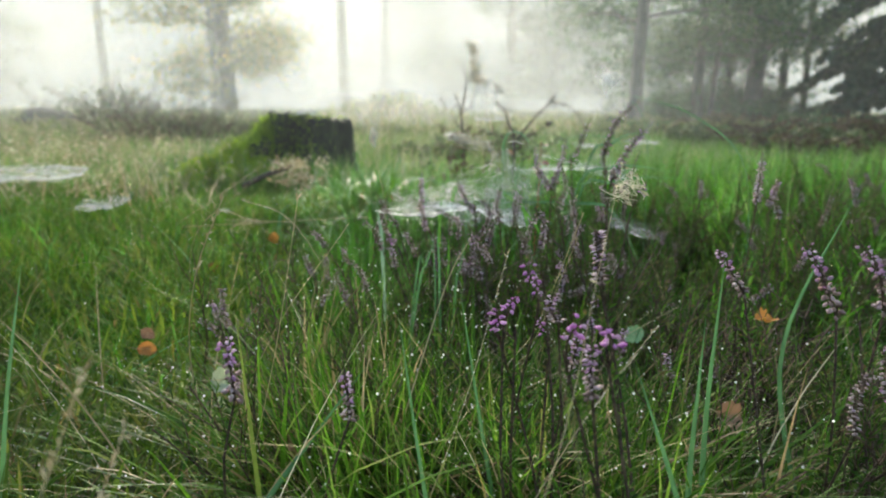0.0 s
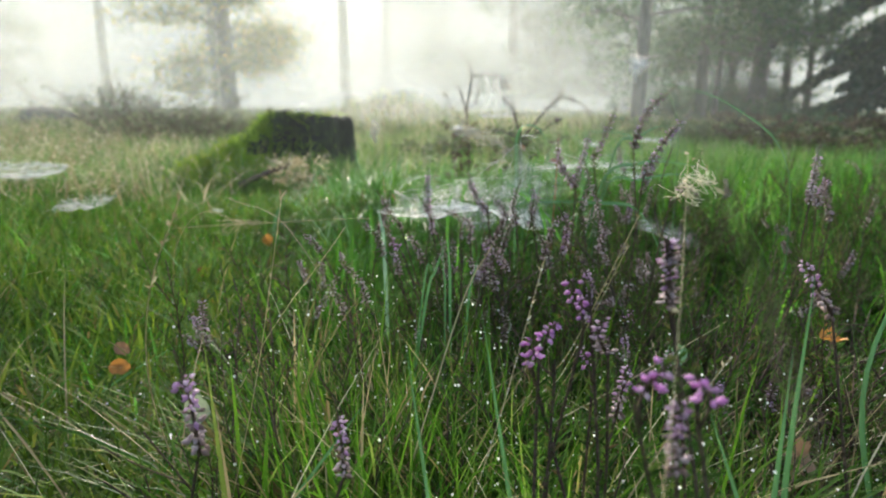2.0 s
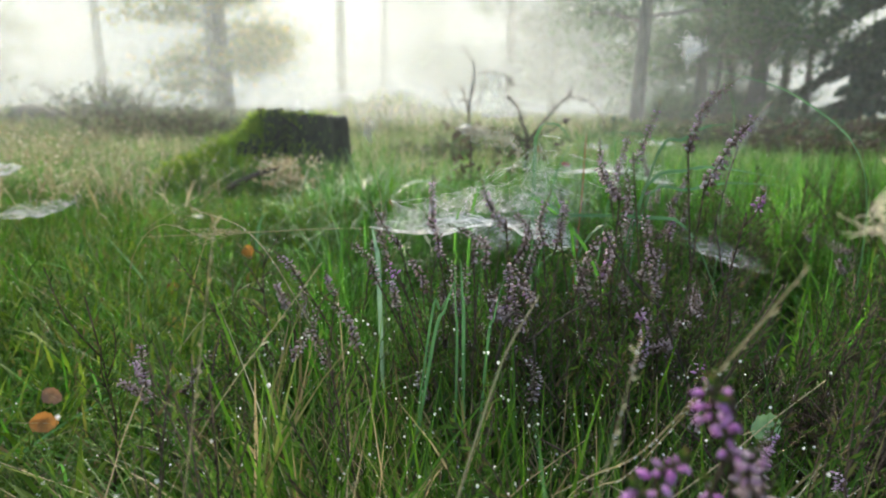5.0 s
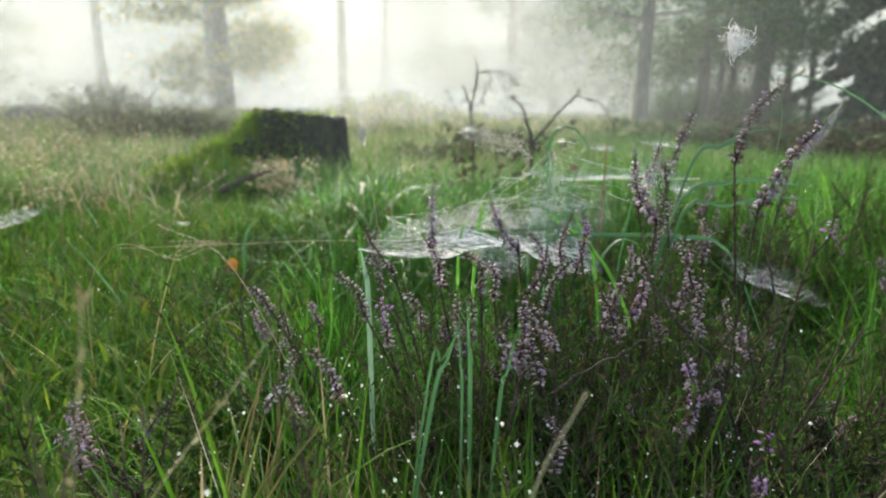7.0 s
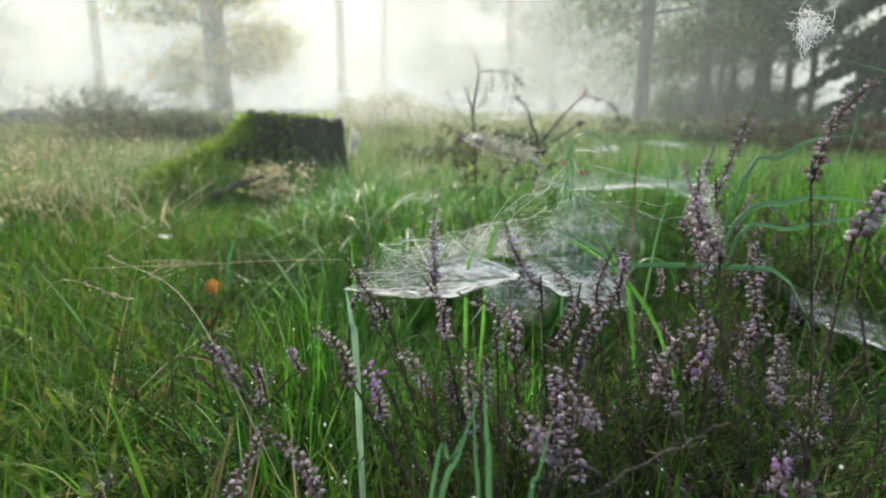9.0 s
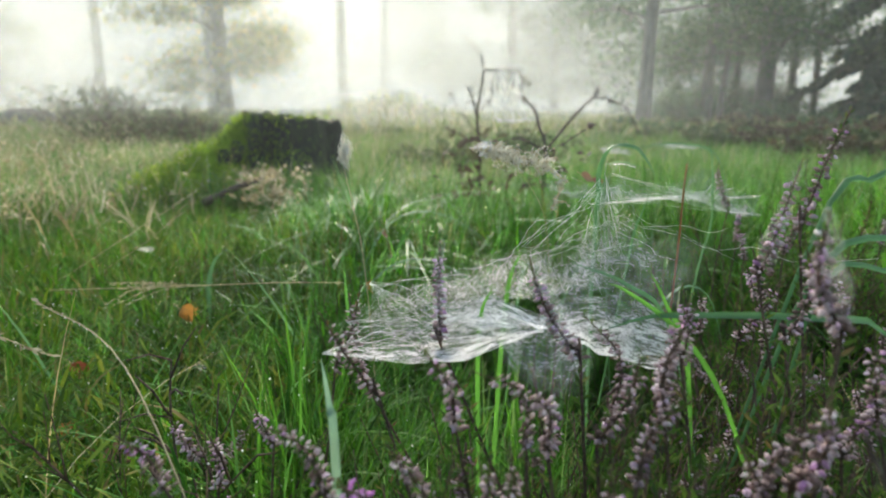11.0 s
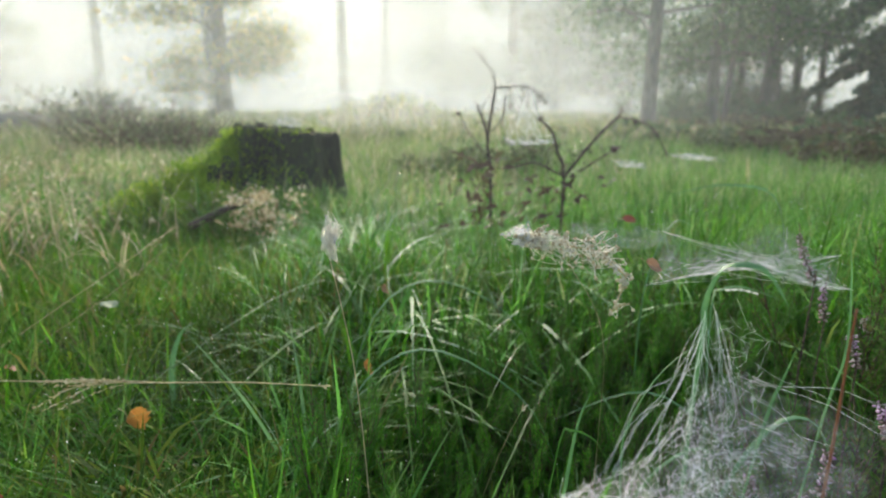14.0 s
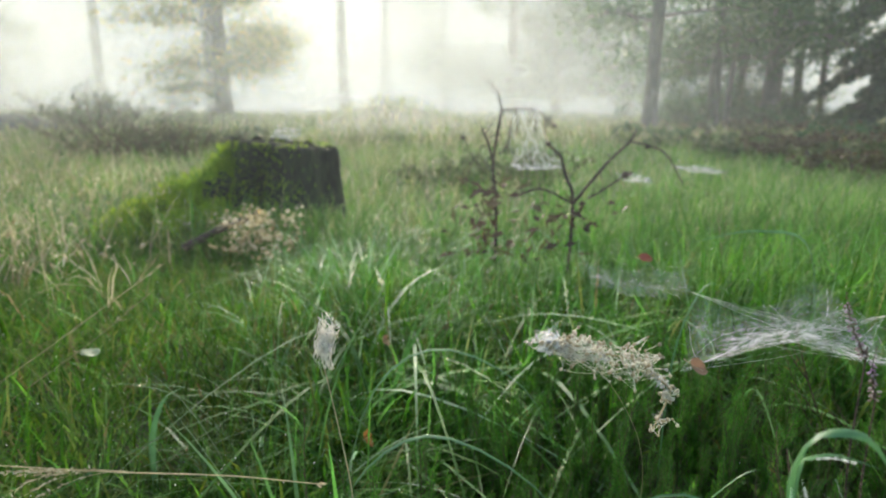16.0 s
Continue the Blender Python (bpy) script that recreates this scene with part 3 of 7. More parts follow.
    V, F, tips = blades(rng, x, y, ground_z(x, y), rng.uniform(0.07, 0.175, n), rng.uniform(0.0009, 0.0026, n), np.abs(rng.normal(0.36, 0.22, n)), np.abs(rng.normal(0.35, 0.3, n)), 6)
    TIPS.append(tips)
    tagged(new("fresh_grass", quad_mesh("fresh_grass", V, F, GRASS_NEAR)), "loose fresh green grass leaning before heather", "grass", kind="stuff")
    # sunlit grass under and behind the draped web
    n = 1500
    x, y = rng.uniform(-0.11, 0.06, n), rng.uniform(0.50, 0.68, n)
    V, F, tips = blades(rng, x, y, ground_z(x, y), rng.uniform(0.09, 0.155, n), rng.uniform(0.0010, 0.0026, n), np.abs(rng.normal(0.18, 0.14, n)), np.abs(rng.normal(0.35, 0.3, n)), 6)
    TIPS.append(tips)
    tagged(new("fresh_grass", quad_mesh("fresh_grass", V, F, GRASS)), "fresh green grass growing under a web", "grass", kind="stuff")
    # a low tangle of moss and short leaves between the stalks
    n = 62000
    y = 0.12 + 1.9 * rng.random(n) ** 1.15
    x = (rng.random(n) * 2 - 1) * (0.30 + 0.78 * y)
    keep = stump_clear(x, y) & (((((x - 0.12) / 0.25) ** 2 + ((y - 0.76) / 0.16) ** 2) > 1) | (rng.random(n) < 0.06))
    keep &= (((x - 0.13) / 0.25) ** 2 + ((y - 0.43) / 0.15) ** 2 > 1) | (rng.random(n) < 0.08)
    x, y = x[keep], y[keep]
    m = len(x)
    low = rng.uniform(0.0, 0.045, m) 
    V, F, _ = blades(rng, x, y, ground_z(x, y) + low, rng.uniform(0.012, 0.04, m), rng.uniform(0.0010, 0.0028, m), rng.uniform(0.2, 0.9, m), rng.uniform(0, 0.6, m), 2)
    tagged(new("moss_carpet", quad_mesh("moss_carpet", V, F, CARPET)), "low carpet of yellow-green moss between grass stalks", "moss", kind="stuff")
    # a brighter cushion of moss where the grass is short
    n = 7000
    x, y = rng.normal(-0.13, 0.10, n), rng.normal(0.72, 0.11, n)
    V, F, tips = blades(rng, x, y, ground_z(x, y), rng.uniform(0.03, 0.085, n), rng.uniform(0.0008, 0.0022, n), np.abs(rng.normal(0.4, 0.3, n)), np.abs(rng.normal(0.5, 0.35, n)), 5)
    TIPS.append(tips)
    tagged(new("short_grass", quad_mesh("short_grass", V, F, GRASS)), "short fine bright green grass in moss", "grass", kind="stuff")
    n = 2600
    x, y = rng.normal(-0.15, 0.09, n), rng.normal(0.66, 0.08, n)
    V, F, _ = blades(rng, x, y, ground_z(x, y) + rng.uniform(0.0, 0.06, n), rng.uniform(0.012, 0.035, n), rng.uniform(0.0012, 0.0032, n), rng.uniform(0.2, 0.9, n), rng.uniform(0, 0.6, n), 2)
    tagged(new("moss_cushion", quad_mesh("moss_cushion", V, F, CARPET)), "loose bright green moss in short grass", "moss", kind="stuff")
    # arching tussock grass in the middle distance
    n = 3400
    y = 0.72 + 1.03 * rng.random(n) ** 0.9
    x = rng.normal(-0.04, 0.30, n) * (0.6 + 0.5 * y)
    az = rng.uniform(0, 2 * math.pi, n)
    L = rng.uniform(0.07, 0.155, n)
    keep = stump_clear(x, y) & (x > -0.15 - 0.25 * (y - 0.72))
    keep &= ((((x - 0.15) / 0.26) ** 2 + ((y - 0.82) / 0.20) ** 2) > 1) | (rng.random(n) < 0.10)
    x, y, az, L = x[keep], y[keep], az[keep], L[keep]
    m = len(x)
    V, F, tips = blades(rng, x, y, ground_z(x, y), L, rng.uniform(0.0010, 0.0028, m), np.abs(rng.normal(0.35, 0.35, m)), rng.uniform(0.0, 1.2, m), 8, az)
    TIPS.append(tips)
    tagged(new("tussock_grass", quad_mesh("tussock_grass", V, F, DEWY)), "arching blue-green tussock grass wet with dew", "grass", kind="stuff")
    n = 260
    x, y = rng.uniform(-0.32, 0.30, n), 0.93 + 0.70 * rng.random(n)
    keep = (x > -0.30 * (y - 0.5)) & ((((x - 0.15) / 0.18) ** 2 + ((y - 0.82) / 0.14) ** 2) > 1)
    x, y = x[keep], y[keep]
    m = len(x)
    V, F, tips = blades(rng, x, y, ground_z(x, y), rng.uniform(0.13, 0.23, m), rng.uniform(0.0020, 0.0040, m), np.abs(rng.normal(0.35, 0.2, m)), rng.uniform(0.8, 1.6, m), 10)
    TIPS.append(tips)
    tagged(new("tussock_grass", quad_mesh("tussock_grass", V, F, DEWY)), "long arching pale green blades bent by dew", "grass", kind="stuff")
    # middle distance: farther off, more blades take the beige, haze-paled colour
    n = 46000
    y = 1.75 + 4.2 * rng.random(n) ** 1.3
    x = (rng.random(n) * 2 - 1) * (0.5 + 0.82 * y) * (1 + 0.5 * rng.random(n) ** 4)
    keep = stump_clear(x, y)
    x, y = x[keep], y[keep]
    m = len(x)
    L = rng.uniform(0.07, 0.17, m)
    pale = rng.random(m) < np.clip((0.22 - x / y + 0.10 * np.sin(2.3 * y + x)) / 0.3, 0.06, 0.55) * np.clip((y - 1.2) / 1.8, 0.3, 1)
    for pick, name, mat, label in ((pale, "pale_grass", GRASS_PALE, "beige and yellowish heath grass, coloured paler for the mist"), (~pale, "heath_grass", GRASS_FAR, "fresh green heath grass fading into the mist")):
        px, py, k = x[pick], y[pick], int(pick.sum())
        V, F, _ = blades(rng, px, py, ground_z(px, py) - 0.005, L[pick], rng.uniform(0.002, 0.0045, k), np.abs(rng.normal(0.3, 0.2, k)), np.abs(rng.normal(0.4, 0.3, k)), 3)
        tagged(new(name, quad_mesh(name, V, F, mat)), label, "grass", kind="stuff")
    # taller grass before the stump
    n = 2600
    x, y = rng.uniform(-0.56, -0.20, n), rng.normal(1.83, 0.06, n)
    V, F, _ = blades(rng, x, y, ground_z(x, y) - 0.005, rng.uniform(0.06, 0.135, n), rng.uniform(0.0015, 0.0036, n), np.abs(rng.normal(0.3, 0.25, n)), np.abs(rng.normal(0.5, 0.3, n)), 4)
    tagged(new("heath_grass", quad_mesh("heath_grass", V, F, GRASS_FAR)), "fresh green grass growing before the stump", "grass", kind="stuff")
    # the same meadow to all sides of the path, as far as it lies open
    n = 72000
    rad = 0.30 + 7.0 * rng.random(n) ** 1.35
    ang = rng.uniform(0, 2 * math.pi, n)
    x, y = rad * np.cos(ang), 0.3 + rad * np.sin(ang)
    keep = (np.abs(x) > 0.28 + 0.74 * y) & stump_clear(x, y)
    x, y = x[keep], y[keep]
    m = len(x)
    field = 0.5 + 0.5 * np.sin(1.9 * x + 0.8 * y) * np.sin(1.6 * y - 0.7 * x + 1.0)
    # The beige, haze-paled colour takes over with distance.
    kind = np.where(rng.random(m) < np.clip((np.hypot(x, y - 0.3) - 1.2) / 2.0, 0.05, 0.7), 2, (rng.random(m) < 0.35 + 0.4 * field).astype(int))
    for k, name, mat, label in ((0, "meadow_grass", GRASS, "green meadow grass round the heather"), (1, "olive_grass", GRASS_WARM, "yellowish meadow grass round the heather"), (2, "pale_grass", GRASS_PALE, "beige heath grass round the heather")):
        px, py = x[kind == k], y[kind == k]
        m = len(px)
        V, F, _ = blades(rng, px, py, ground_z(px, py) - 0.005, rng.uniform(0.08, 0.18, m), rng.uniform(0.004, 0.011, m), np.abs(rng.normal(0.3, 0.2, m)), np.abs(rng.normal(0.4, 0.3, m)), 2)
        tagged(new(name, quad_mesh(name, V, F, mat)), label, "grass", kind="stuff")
    # far clearing, all in the beige, haze-paled colour
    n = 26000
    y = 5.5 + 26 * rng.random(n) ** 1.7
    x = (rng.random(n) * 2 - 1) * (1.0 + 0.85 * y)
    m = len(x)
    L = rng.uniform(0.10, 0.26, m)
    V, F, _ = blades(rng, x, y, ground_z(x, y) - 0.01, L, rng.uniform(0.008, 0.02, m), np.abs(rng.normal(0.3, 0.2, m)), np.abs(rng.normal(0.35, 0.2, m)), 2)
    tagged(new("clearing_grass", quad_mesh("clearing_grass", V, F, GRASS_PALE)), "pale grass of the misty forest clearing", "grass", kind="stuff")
    # dry straw to the side of the stump
    n = 6200
    y = 1.25 + 4.4 * rng.random(n) ** 1.1
    x = (-0.68 + rng.normal(0, 0.15, n)) * y
    keep = stump_clear(x, y) & (rng.random(n) < 0.12 + 0.5 * (np.sin(4.1 * x + 1.0) * np.sin(2.7 * y + 0.5 * x) > 0.15))
    x, y = x[keep], y[keep]
    m = len(x)
    L = rng.uniform(0.09, 0.20, m)
    V, F, _ = blades(rng, x, y, ground_z(x, y), L, rng.uniform(0.0015, 0.0035, m), np.abs(rng.normal(0.35, 0.25, m)), np.abs(rng.normal(0.4, 0.3, m)), 4)
    tagged(new("dry_grass", quad_mesh("dry_grass", V, F, STRAW)), "beige withered grass beside the mossy stump", "grass", kind="stuff")
    # dry stalks lying and leaning among the near grass
    n = 340
    y = 0.12 + 0.48 * rng.random(n)
    x = (rng.random(n) * 2 - 1) * (0.25 + 0.7 * y)
    x[140:], y[140:] = rng.normal(0.06, 0.055, 200), rng.normal(0.32, 0.06, 200)
    L = rng.uniform(0.07, 0.17, n)
    V, F, _ = blades(rng, x, y, ground_z(x, y) + rng.uniform(0, 0.05, n), L, rng.uniform(0.0004, 0.0009, n), rng.uniform(0.3, 1.0, n), rng.uniform(0.1, 0.9, n), 6)
    tagged(new("straw_litter", quad_mesh("straw_litter", V, F, STRAW)), "thin dry straw stalks tangled in the grass", "straw", kind="stuff")


# ---- heather ----
def floret(b, at, out, size, slot):
    """A nodding bell: calyx, swollen body, open mouth."""
    out = Vector(out).normalized()
    side = out.orthogonal().normalized()
    up = out.cross(side)
    rings = [(0.0, 0.16), (0.55, 0.52), (1.3, 0.20)]
    vs, fs, k = [], [], 4
    for d, r in rings:
        for j in range(k):
            a = 2 * math.pi * j / k
            vs.append(Vector(at) + out * d * size + (side * math.cos(a) + up * math.sin(a)) * r * size)
    for i in range(len(rings) - 1):
        for j in range(k):
            q = (j + 1) % k
            fs.append((i * k + j, i * k + q, (i + 1) * k + q, (i + 1) * k + j))
    fs.append(tuple((len(rings) - 1) * k + j for j in range(k)))
    b.add(vs, fs, slot)


def spike_mesh(seed, length, count, size, mats, tip=0.22, sag=0.15, fresh=0.0, crown=False, start=0.02):
    """A flower spike along z from its base to its tip: a thin stalk set with bells, bare buds at the end."""
    rnd = random.Random(seed)
    b = Build()
    line = bend([(0, 0, 0), (sag * length * 0.3, rnd.uniform(-0.002, 0.002), length * 0.5), (0, 0, length)], 9)
    b.tube(line, 0.0006, 0.00025, 4, 0)
    for i in range(count):
        u = start + i / count * (1 - tip * 0.6 - start)
        k = min(int(u * 8), 7)
        p = line[k].lerp(line[k + 1], u * 8 - k)
        a = i * 2.4 + rnd.uniform(-0.5, 0.5)
        s = size * (1 - 0.45 * u) * rnd.uniform(0.6, 1.25)
        d = Vector((math.cos(a), math.sin(a), rnd.uniform(-0.9, 0.45)))
        stalk = p + d.normalized() * rnd.uniform(0.0006, 0.0018)
        b.tube([p, stalk], 0.00022, 0.00022, 3, 0)
        floret(b, stalk, d, s, (1 if u > 0.42 + rnd.uniform(-0.08, 0.08) else 2) if crown else (2 if rnd.random() < fresh * (0.4 + u) else 1))
    for i in range(10):
        u = 1 - tip * (1 - i / 10)
        k = min(int(u * 8), 7)
        p = line[k].lerp(line[k + 1], u * 8 - k)
        a = i * 2.1
        d = Vector((math.cos(a) * 0.5, math.sin(a) * 0.5, 1))
        leaf(b, p, d, 0.0032, 0.0011, 3)
    return b.mesh("flower_spike", mats)


def leaf(b, at, d, length, width, slot):
    d = Vector(d).normalized()
    s = d.orthogonal().normalized()
    at = Vector(at)
    n = d.cross(s)
    vs = [at, at + d * length * 0.5 + s * width * 0.5 + n * width * 0.3, at + d * length, at + d * length * 0.5 - s * width * 0.5 + n * width * 0.3]
    b.add(vs, [(0, 1, 2), (0, 2, 3)], slot)


def shoot_mesh(seed, length, mats, branches=6, leaf_size=0.0034, leaf_width=0.0011, dense=1.0):
    """A leafy shoot: a wiry stem with side twigs, all clad in small upright scale leaves."""
    rnd = random.Random(seed)
    b = Build()

    def clad(p, q, r, n):
        mid = (Vector(p) + Vector(q)) / 2 + Vector((rnd.uniform(-1, 1), rnd.uniform(-1, 1), 0)) * 0.08 * (Vector(q) - Vector(p)).length
        line = bend([p, mid, q], 5)
        b.tube(line, r, r * 0.5, 3, 0)
        for i in range(n):
            u = 0.15 + 0.85 * i / n
            k = min(int(u * 4), 3)
            c = line[k].lerp(line[k + 1], u * 4 - k)
            axis = (line[k + 1] - line[k]).normalized()
            a = i * 1.571 + rnd.uniform(-0.2, 0.2)
            o = axis.orthogonal().normalized()
            d = axis * 0.9 + (o * math.cos(a) + axis.cross(o) * math.sin(a)) * 0.75
            leaf(b, c, d, leaf_size * rnd.uniform(0.7, 1.25), leaf_width, 1)
        return line
    top = Vector((rnd.uniform(-0.2, 0.2) * length, rnd.uniform(-0.2, 0.2) * length, length))
    main = clad((0, 0, 0), top, 0.0007, int(34 * dense))
    for i in range(branches):
        u = 0.25 + 0.6 * i / branches
        k = min(int(u * 4), 3)
        p = main[k].lerp(main[k + 1], u * 4 - k)
        a = rnd.uniform(0, 6.28)
        q = p + Vector((math.cos(a) * 0.32, math.sin(a) * 0.32, 0.95)) * length * rnd.uniform(0.18, 0.38)
        clad(p, q, 0.0004, int(18 * dense))
    return b.mesh("shoot", mats)


MATS_FADED = [TWIG, FADED, MAUVE, SHOOT]
MATS_MAUVE = [TWIG, MAUVE, FADED, SHOOT]
SPIKES_FADED = [spike_mesh(10 + i, 0.05, 58 + 5 * i, 0.0020, MATS_FADED, 0.3, 0.1 + 0.12 * i, 0.10) for i in range(5)]
SPIKES_LILAC = [spike_mesh(30 + i, 0.05, 84, 0.0022, MATS_FADED, 0.28, 0.05 + 0.1 * i, 0.22) for i in range(3)]
SPIKES_MAUVE = [spike_mesh(50 + i, 0.04, 60, 0.0018, MATS_MAUVE, 0.38, 0.08 + 0.1 * i, 0.35, True) for i in range(3)]
SPRAY_PINK = [spike_mesh(70 + i, 0.03, 11, 0.0027, [TWIG, PINK, MAUVE, SHOOT], 0.12, 0.3, 0.2, False, 0.5) for i in range(3)]
KINDS = {"faded": SPIKES_FADED, "lilac": SPIKES_LILAC, "mauve": SPIKES_MAUVE, "pink": SPRAY_PINK}
SHOOTS = [shoot_mesh(100 + i, 0.10 + 0.012 * i, [TWIG, SHOOT], 7, 0.0054, 0.0011, 0.9) for i in range(4)]
SHOOTS_FRESH = [shoot_mesh(120 + i, 0.09 + 0.015 * i, [TWIG, SHOOT_FRESH], 6, 0.0044, 0.0009, 2.6) for i in range(4)]


def heather(base, tips, label, extra=0, spread=(0.1, 0.06), shoots=0, fresh=False, seed=1, twigs=0, top=0.17, boughs=(), group="heather plants"):
    """A heather bush. tips: (x, y, z, kind, length) of the spikes that stand out; extra more fade into the bush."""
    rnd = random.Random(seed)
    x0, y0 = base
    z0 = gz(x0, y0)
    ob = thing("heather_plant", (x0, y0, z0), label, "heather", group)
    tips = list(tips)
    named = len(tips)
    for _ in range(extra):
        a, q = rnd.uniform(0, 6.283), math.sqrt(rnd.random())
        kind = "faded" if rnd.random() < 0.93 else ("lilac" if rnd.random() < 0.6 else "mauve")
        tips.append((x0 + math.cos(a) * q * spread[0], y0 + math.sin(a) * q * spread[1], z0 + top * rnd.uniform(0.52, 0.98), kind, rnd.uniform(0.018, 0.036)))
    for i, (x, y, z, kind, length) in enumerate(tips):
        tip = Vector((x - x0, y - y0, z - z0))
        loose = 0.07 if i < named else 0.2
        lean = Vector((tip.x * 0.9 + rnd.uniform(-loose, loose), tip.y * 0.9 + rnd.uniform(-loose, loose), 0.16)).normalized()
        foot = tip - lean * length
        root = Vector((tip.x * 0.35 + rnd.uniform(-0.008, 0.008), tip.y * 0.35 + rnd.uniform(-0.008, 0.008), 0))
        b = Build()
        line = bend([root, root.lerp(foot, 0.5) + Vector((rnd.uniform(-0.012, 0.012), rnd.uniform(-0.012, 0.012), 0.01)), foot, foot + lean * 0.002], 10)
        b.tube(line, 0.0008, 0.0004, 5)
        for k in range(84):
            u = rnd.uniform(0.10, 0.66) * 9
            j = min(int(u), 8)
            c = line[j].lerp(line[j + 1], u - j)
            a = rnd.uniform(0, 6.283)
            leaf(b, c, (math.cos(a), math.sin(a), 0.8), rnd.uniform(0.003, 0.006), 0.0012, 1)
        stem = part("stem", b.mesh("stem", [TWIG, SHOOT]), ob)
        pool = KINDS[kind]
        me = pool[i % len(pool)]
        own = {"faded": 0.05, "lilac": 0.05, "mauve": 0.04, "pink": 0.03}[kind]
        turn = lean.to_track_quat("Z", "X").to_matrix().to_4x4()
        m = Matrix.Translation(foot) @ turn @ pose(0, 0, 0, 0, 0, rnd.uniform(0, 360)) @ Matrix.Diagonal((min(max(length / own, 0.95), 1.15),) * 2 + (length / own, 1))
        part("flower_spike", me, stem, {"faded": "faded brownish-pink bells", "lilac": "greyish lilac bells", "mauve": "fresh mauve bells", "pink": "bright pink bells"}[kind], m)
        if kind == "lilac" and i < named and length > 0.037 and z > 0.215:
            b = Build()
            b.tube([foot + lean * length * k / 7 + Vector((0.0008 * math.sin(k * 2.1 + i), 0, 0)) for k in range(1, 8)], 0.003, 0.001, 8, profile=lambda k: 0.0034 * (1 - 0.75 * k) + 0.0004)
            part("silk_sleeve", b.mesh("silk_sleeve", [SLEEVE]), stem, "thin white sleeve of silk")
    for i in range(shoots):
        a, q = rnd.uniform(0, 6.283), math.sqrt(rnd.random())
        p = (math.cos(a) * q * spread[0], math.sin(a) * q * spread[1])
        s = rnd.uniform(0.75, 1.25) * (0.68 if fresh else 1.0)
        pool = SHOOTS_FRESH if fresh else SHOOTS
        tilt = 13 if fresh else 22
        zz = gz(x0 + p[0], y0 + p[1]) - z0 + rnd.uniform(0.0, 0.035)
        part("shoot", pool[i % len(pool)], ob, "", pose(p[0], p[1], zz, rnd.uniform(-tilt, tilt), rnd.uniform(-tilt, tilt), rnd.uniform(0, 360)) @ Matrix.Diagonal((s, s, s, 1)))
    for i in range(twigs):
        b = Build()
        a, q = rnd.uniform(0, 6.283), rnd.uniform(0.3, 1.0)
        p = Vector((math.cos(a) * q * spread[0], math.sin(a) * q * spread[1], rnd.uniform(0.06, 0.13)))
        mid = p * 0.55 + Vector((rnd.uniform(-0.02, 0.02), rnd.uniform(-0.02, 0.02), 0.02))
        line = bend([(p.x * 0.2, p.y * 0.2, 0.0), mid, p], 8)
        b.tube(line, rnd.uniform(0.0008, 0.0018), 0.0004, 5)
        for k in range(9):
            c = line[2 + k % 6]
            d = Vector((rnd.uniform(-1, 1), rnd.uniform(-1, 1), rnd.uniform(0.2, 1))).normalized() * rnd.uniform(0.015, 0.04)
            b.tube([c, c + d * 0.5 + Vector((0, 0, 0.003)), c + d], 0.0007, 0.0003, 4)
        part("woody_twig", b.mesh("woody_twig", [TWIG]), ob, "dark bare woody twig")
    for points, thick in boughs:
        b = Build()
        line = [p - Vector((x0, y0, z0)) + 0.0016 * Vector((noise.noise((k * 0.5, p.x * 9, 1)), noise.noise((k * 0.5, p.x * 9, 5)), noise.noise((k * 0.5, p.x * 9, 9)))) for k, p in enumerate(bend(points, 18))]
        b.tube(line, thick, thick * 0.5, 6, profile=lambda k, w=thick: w * (1 - 0.5 * k + 0.14 * math.sin(k * 23)))
        part("woody_bough", b.mesh("woody_bough", [BOUGH]), ob, "gnarled brown woody stem")
    return ob


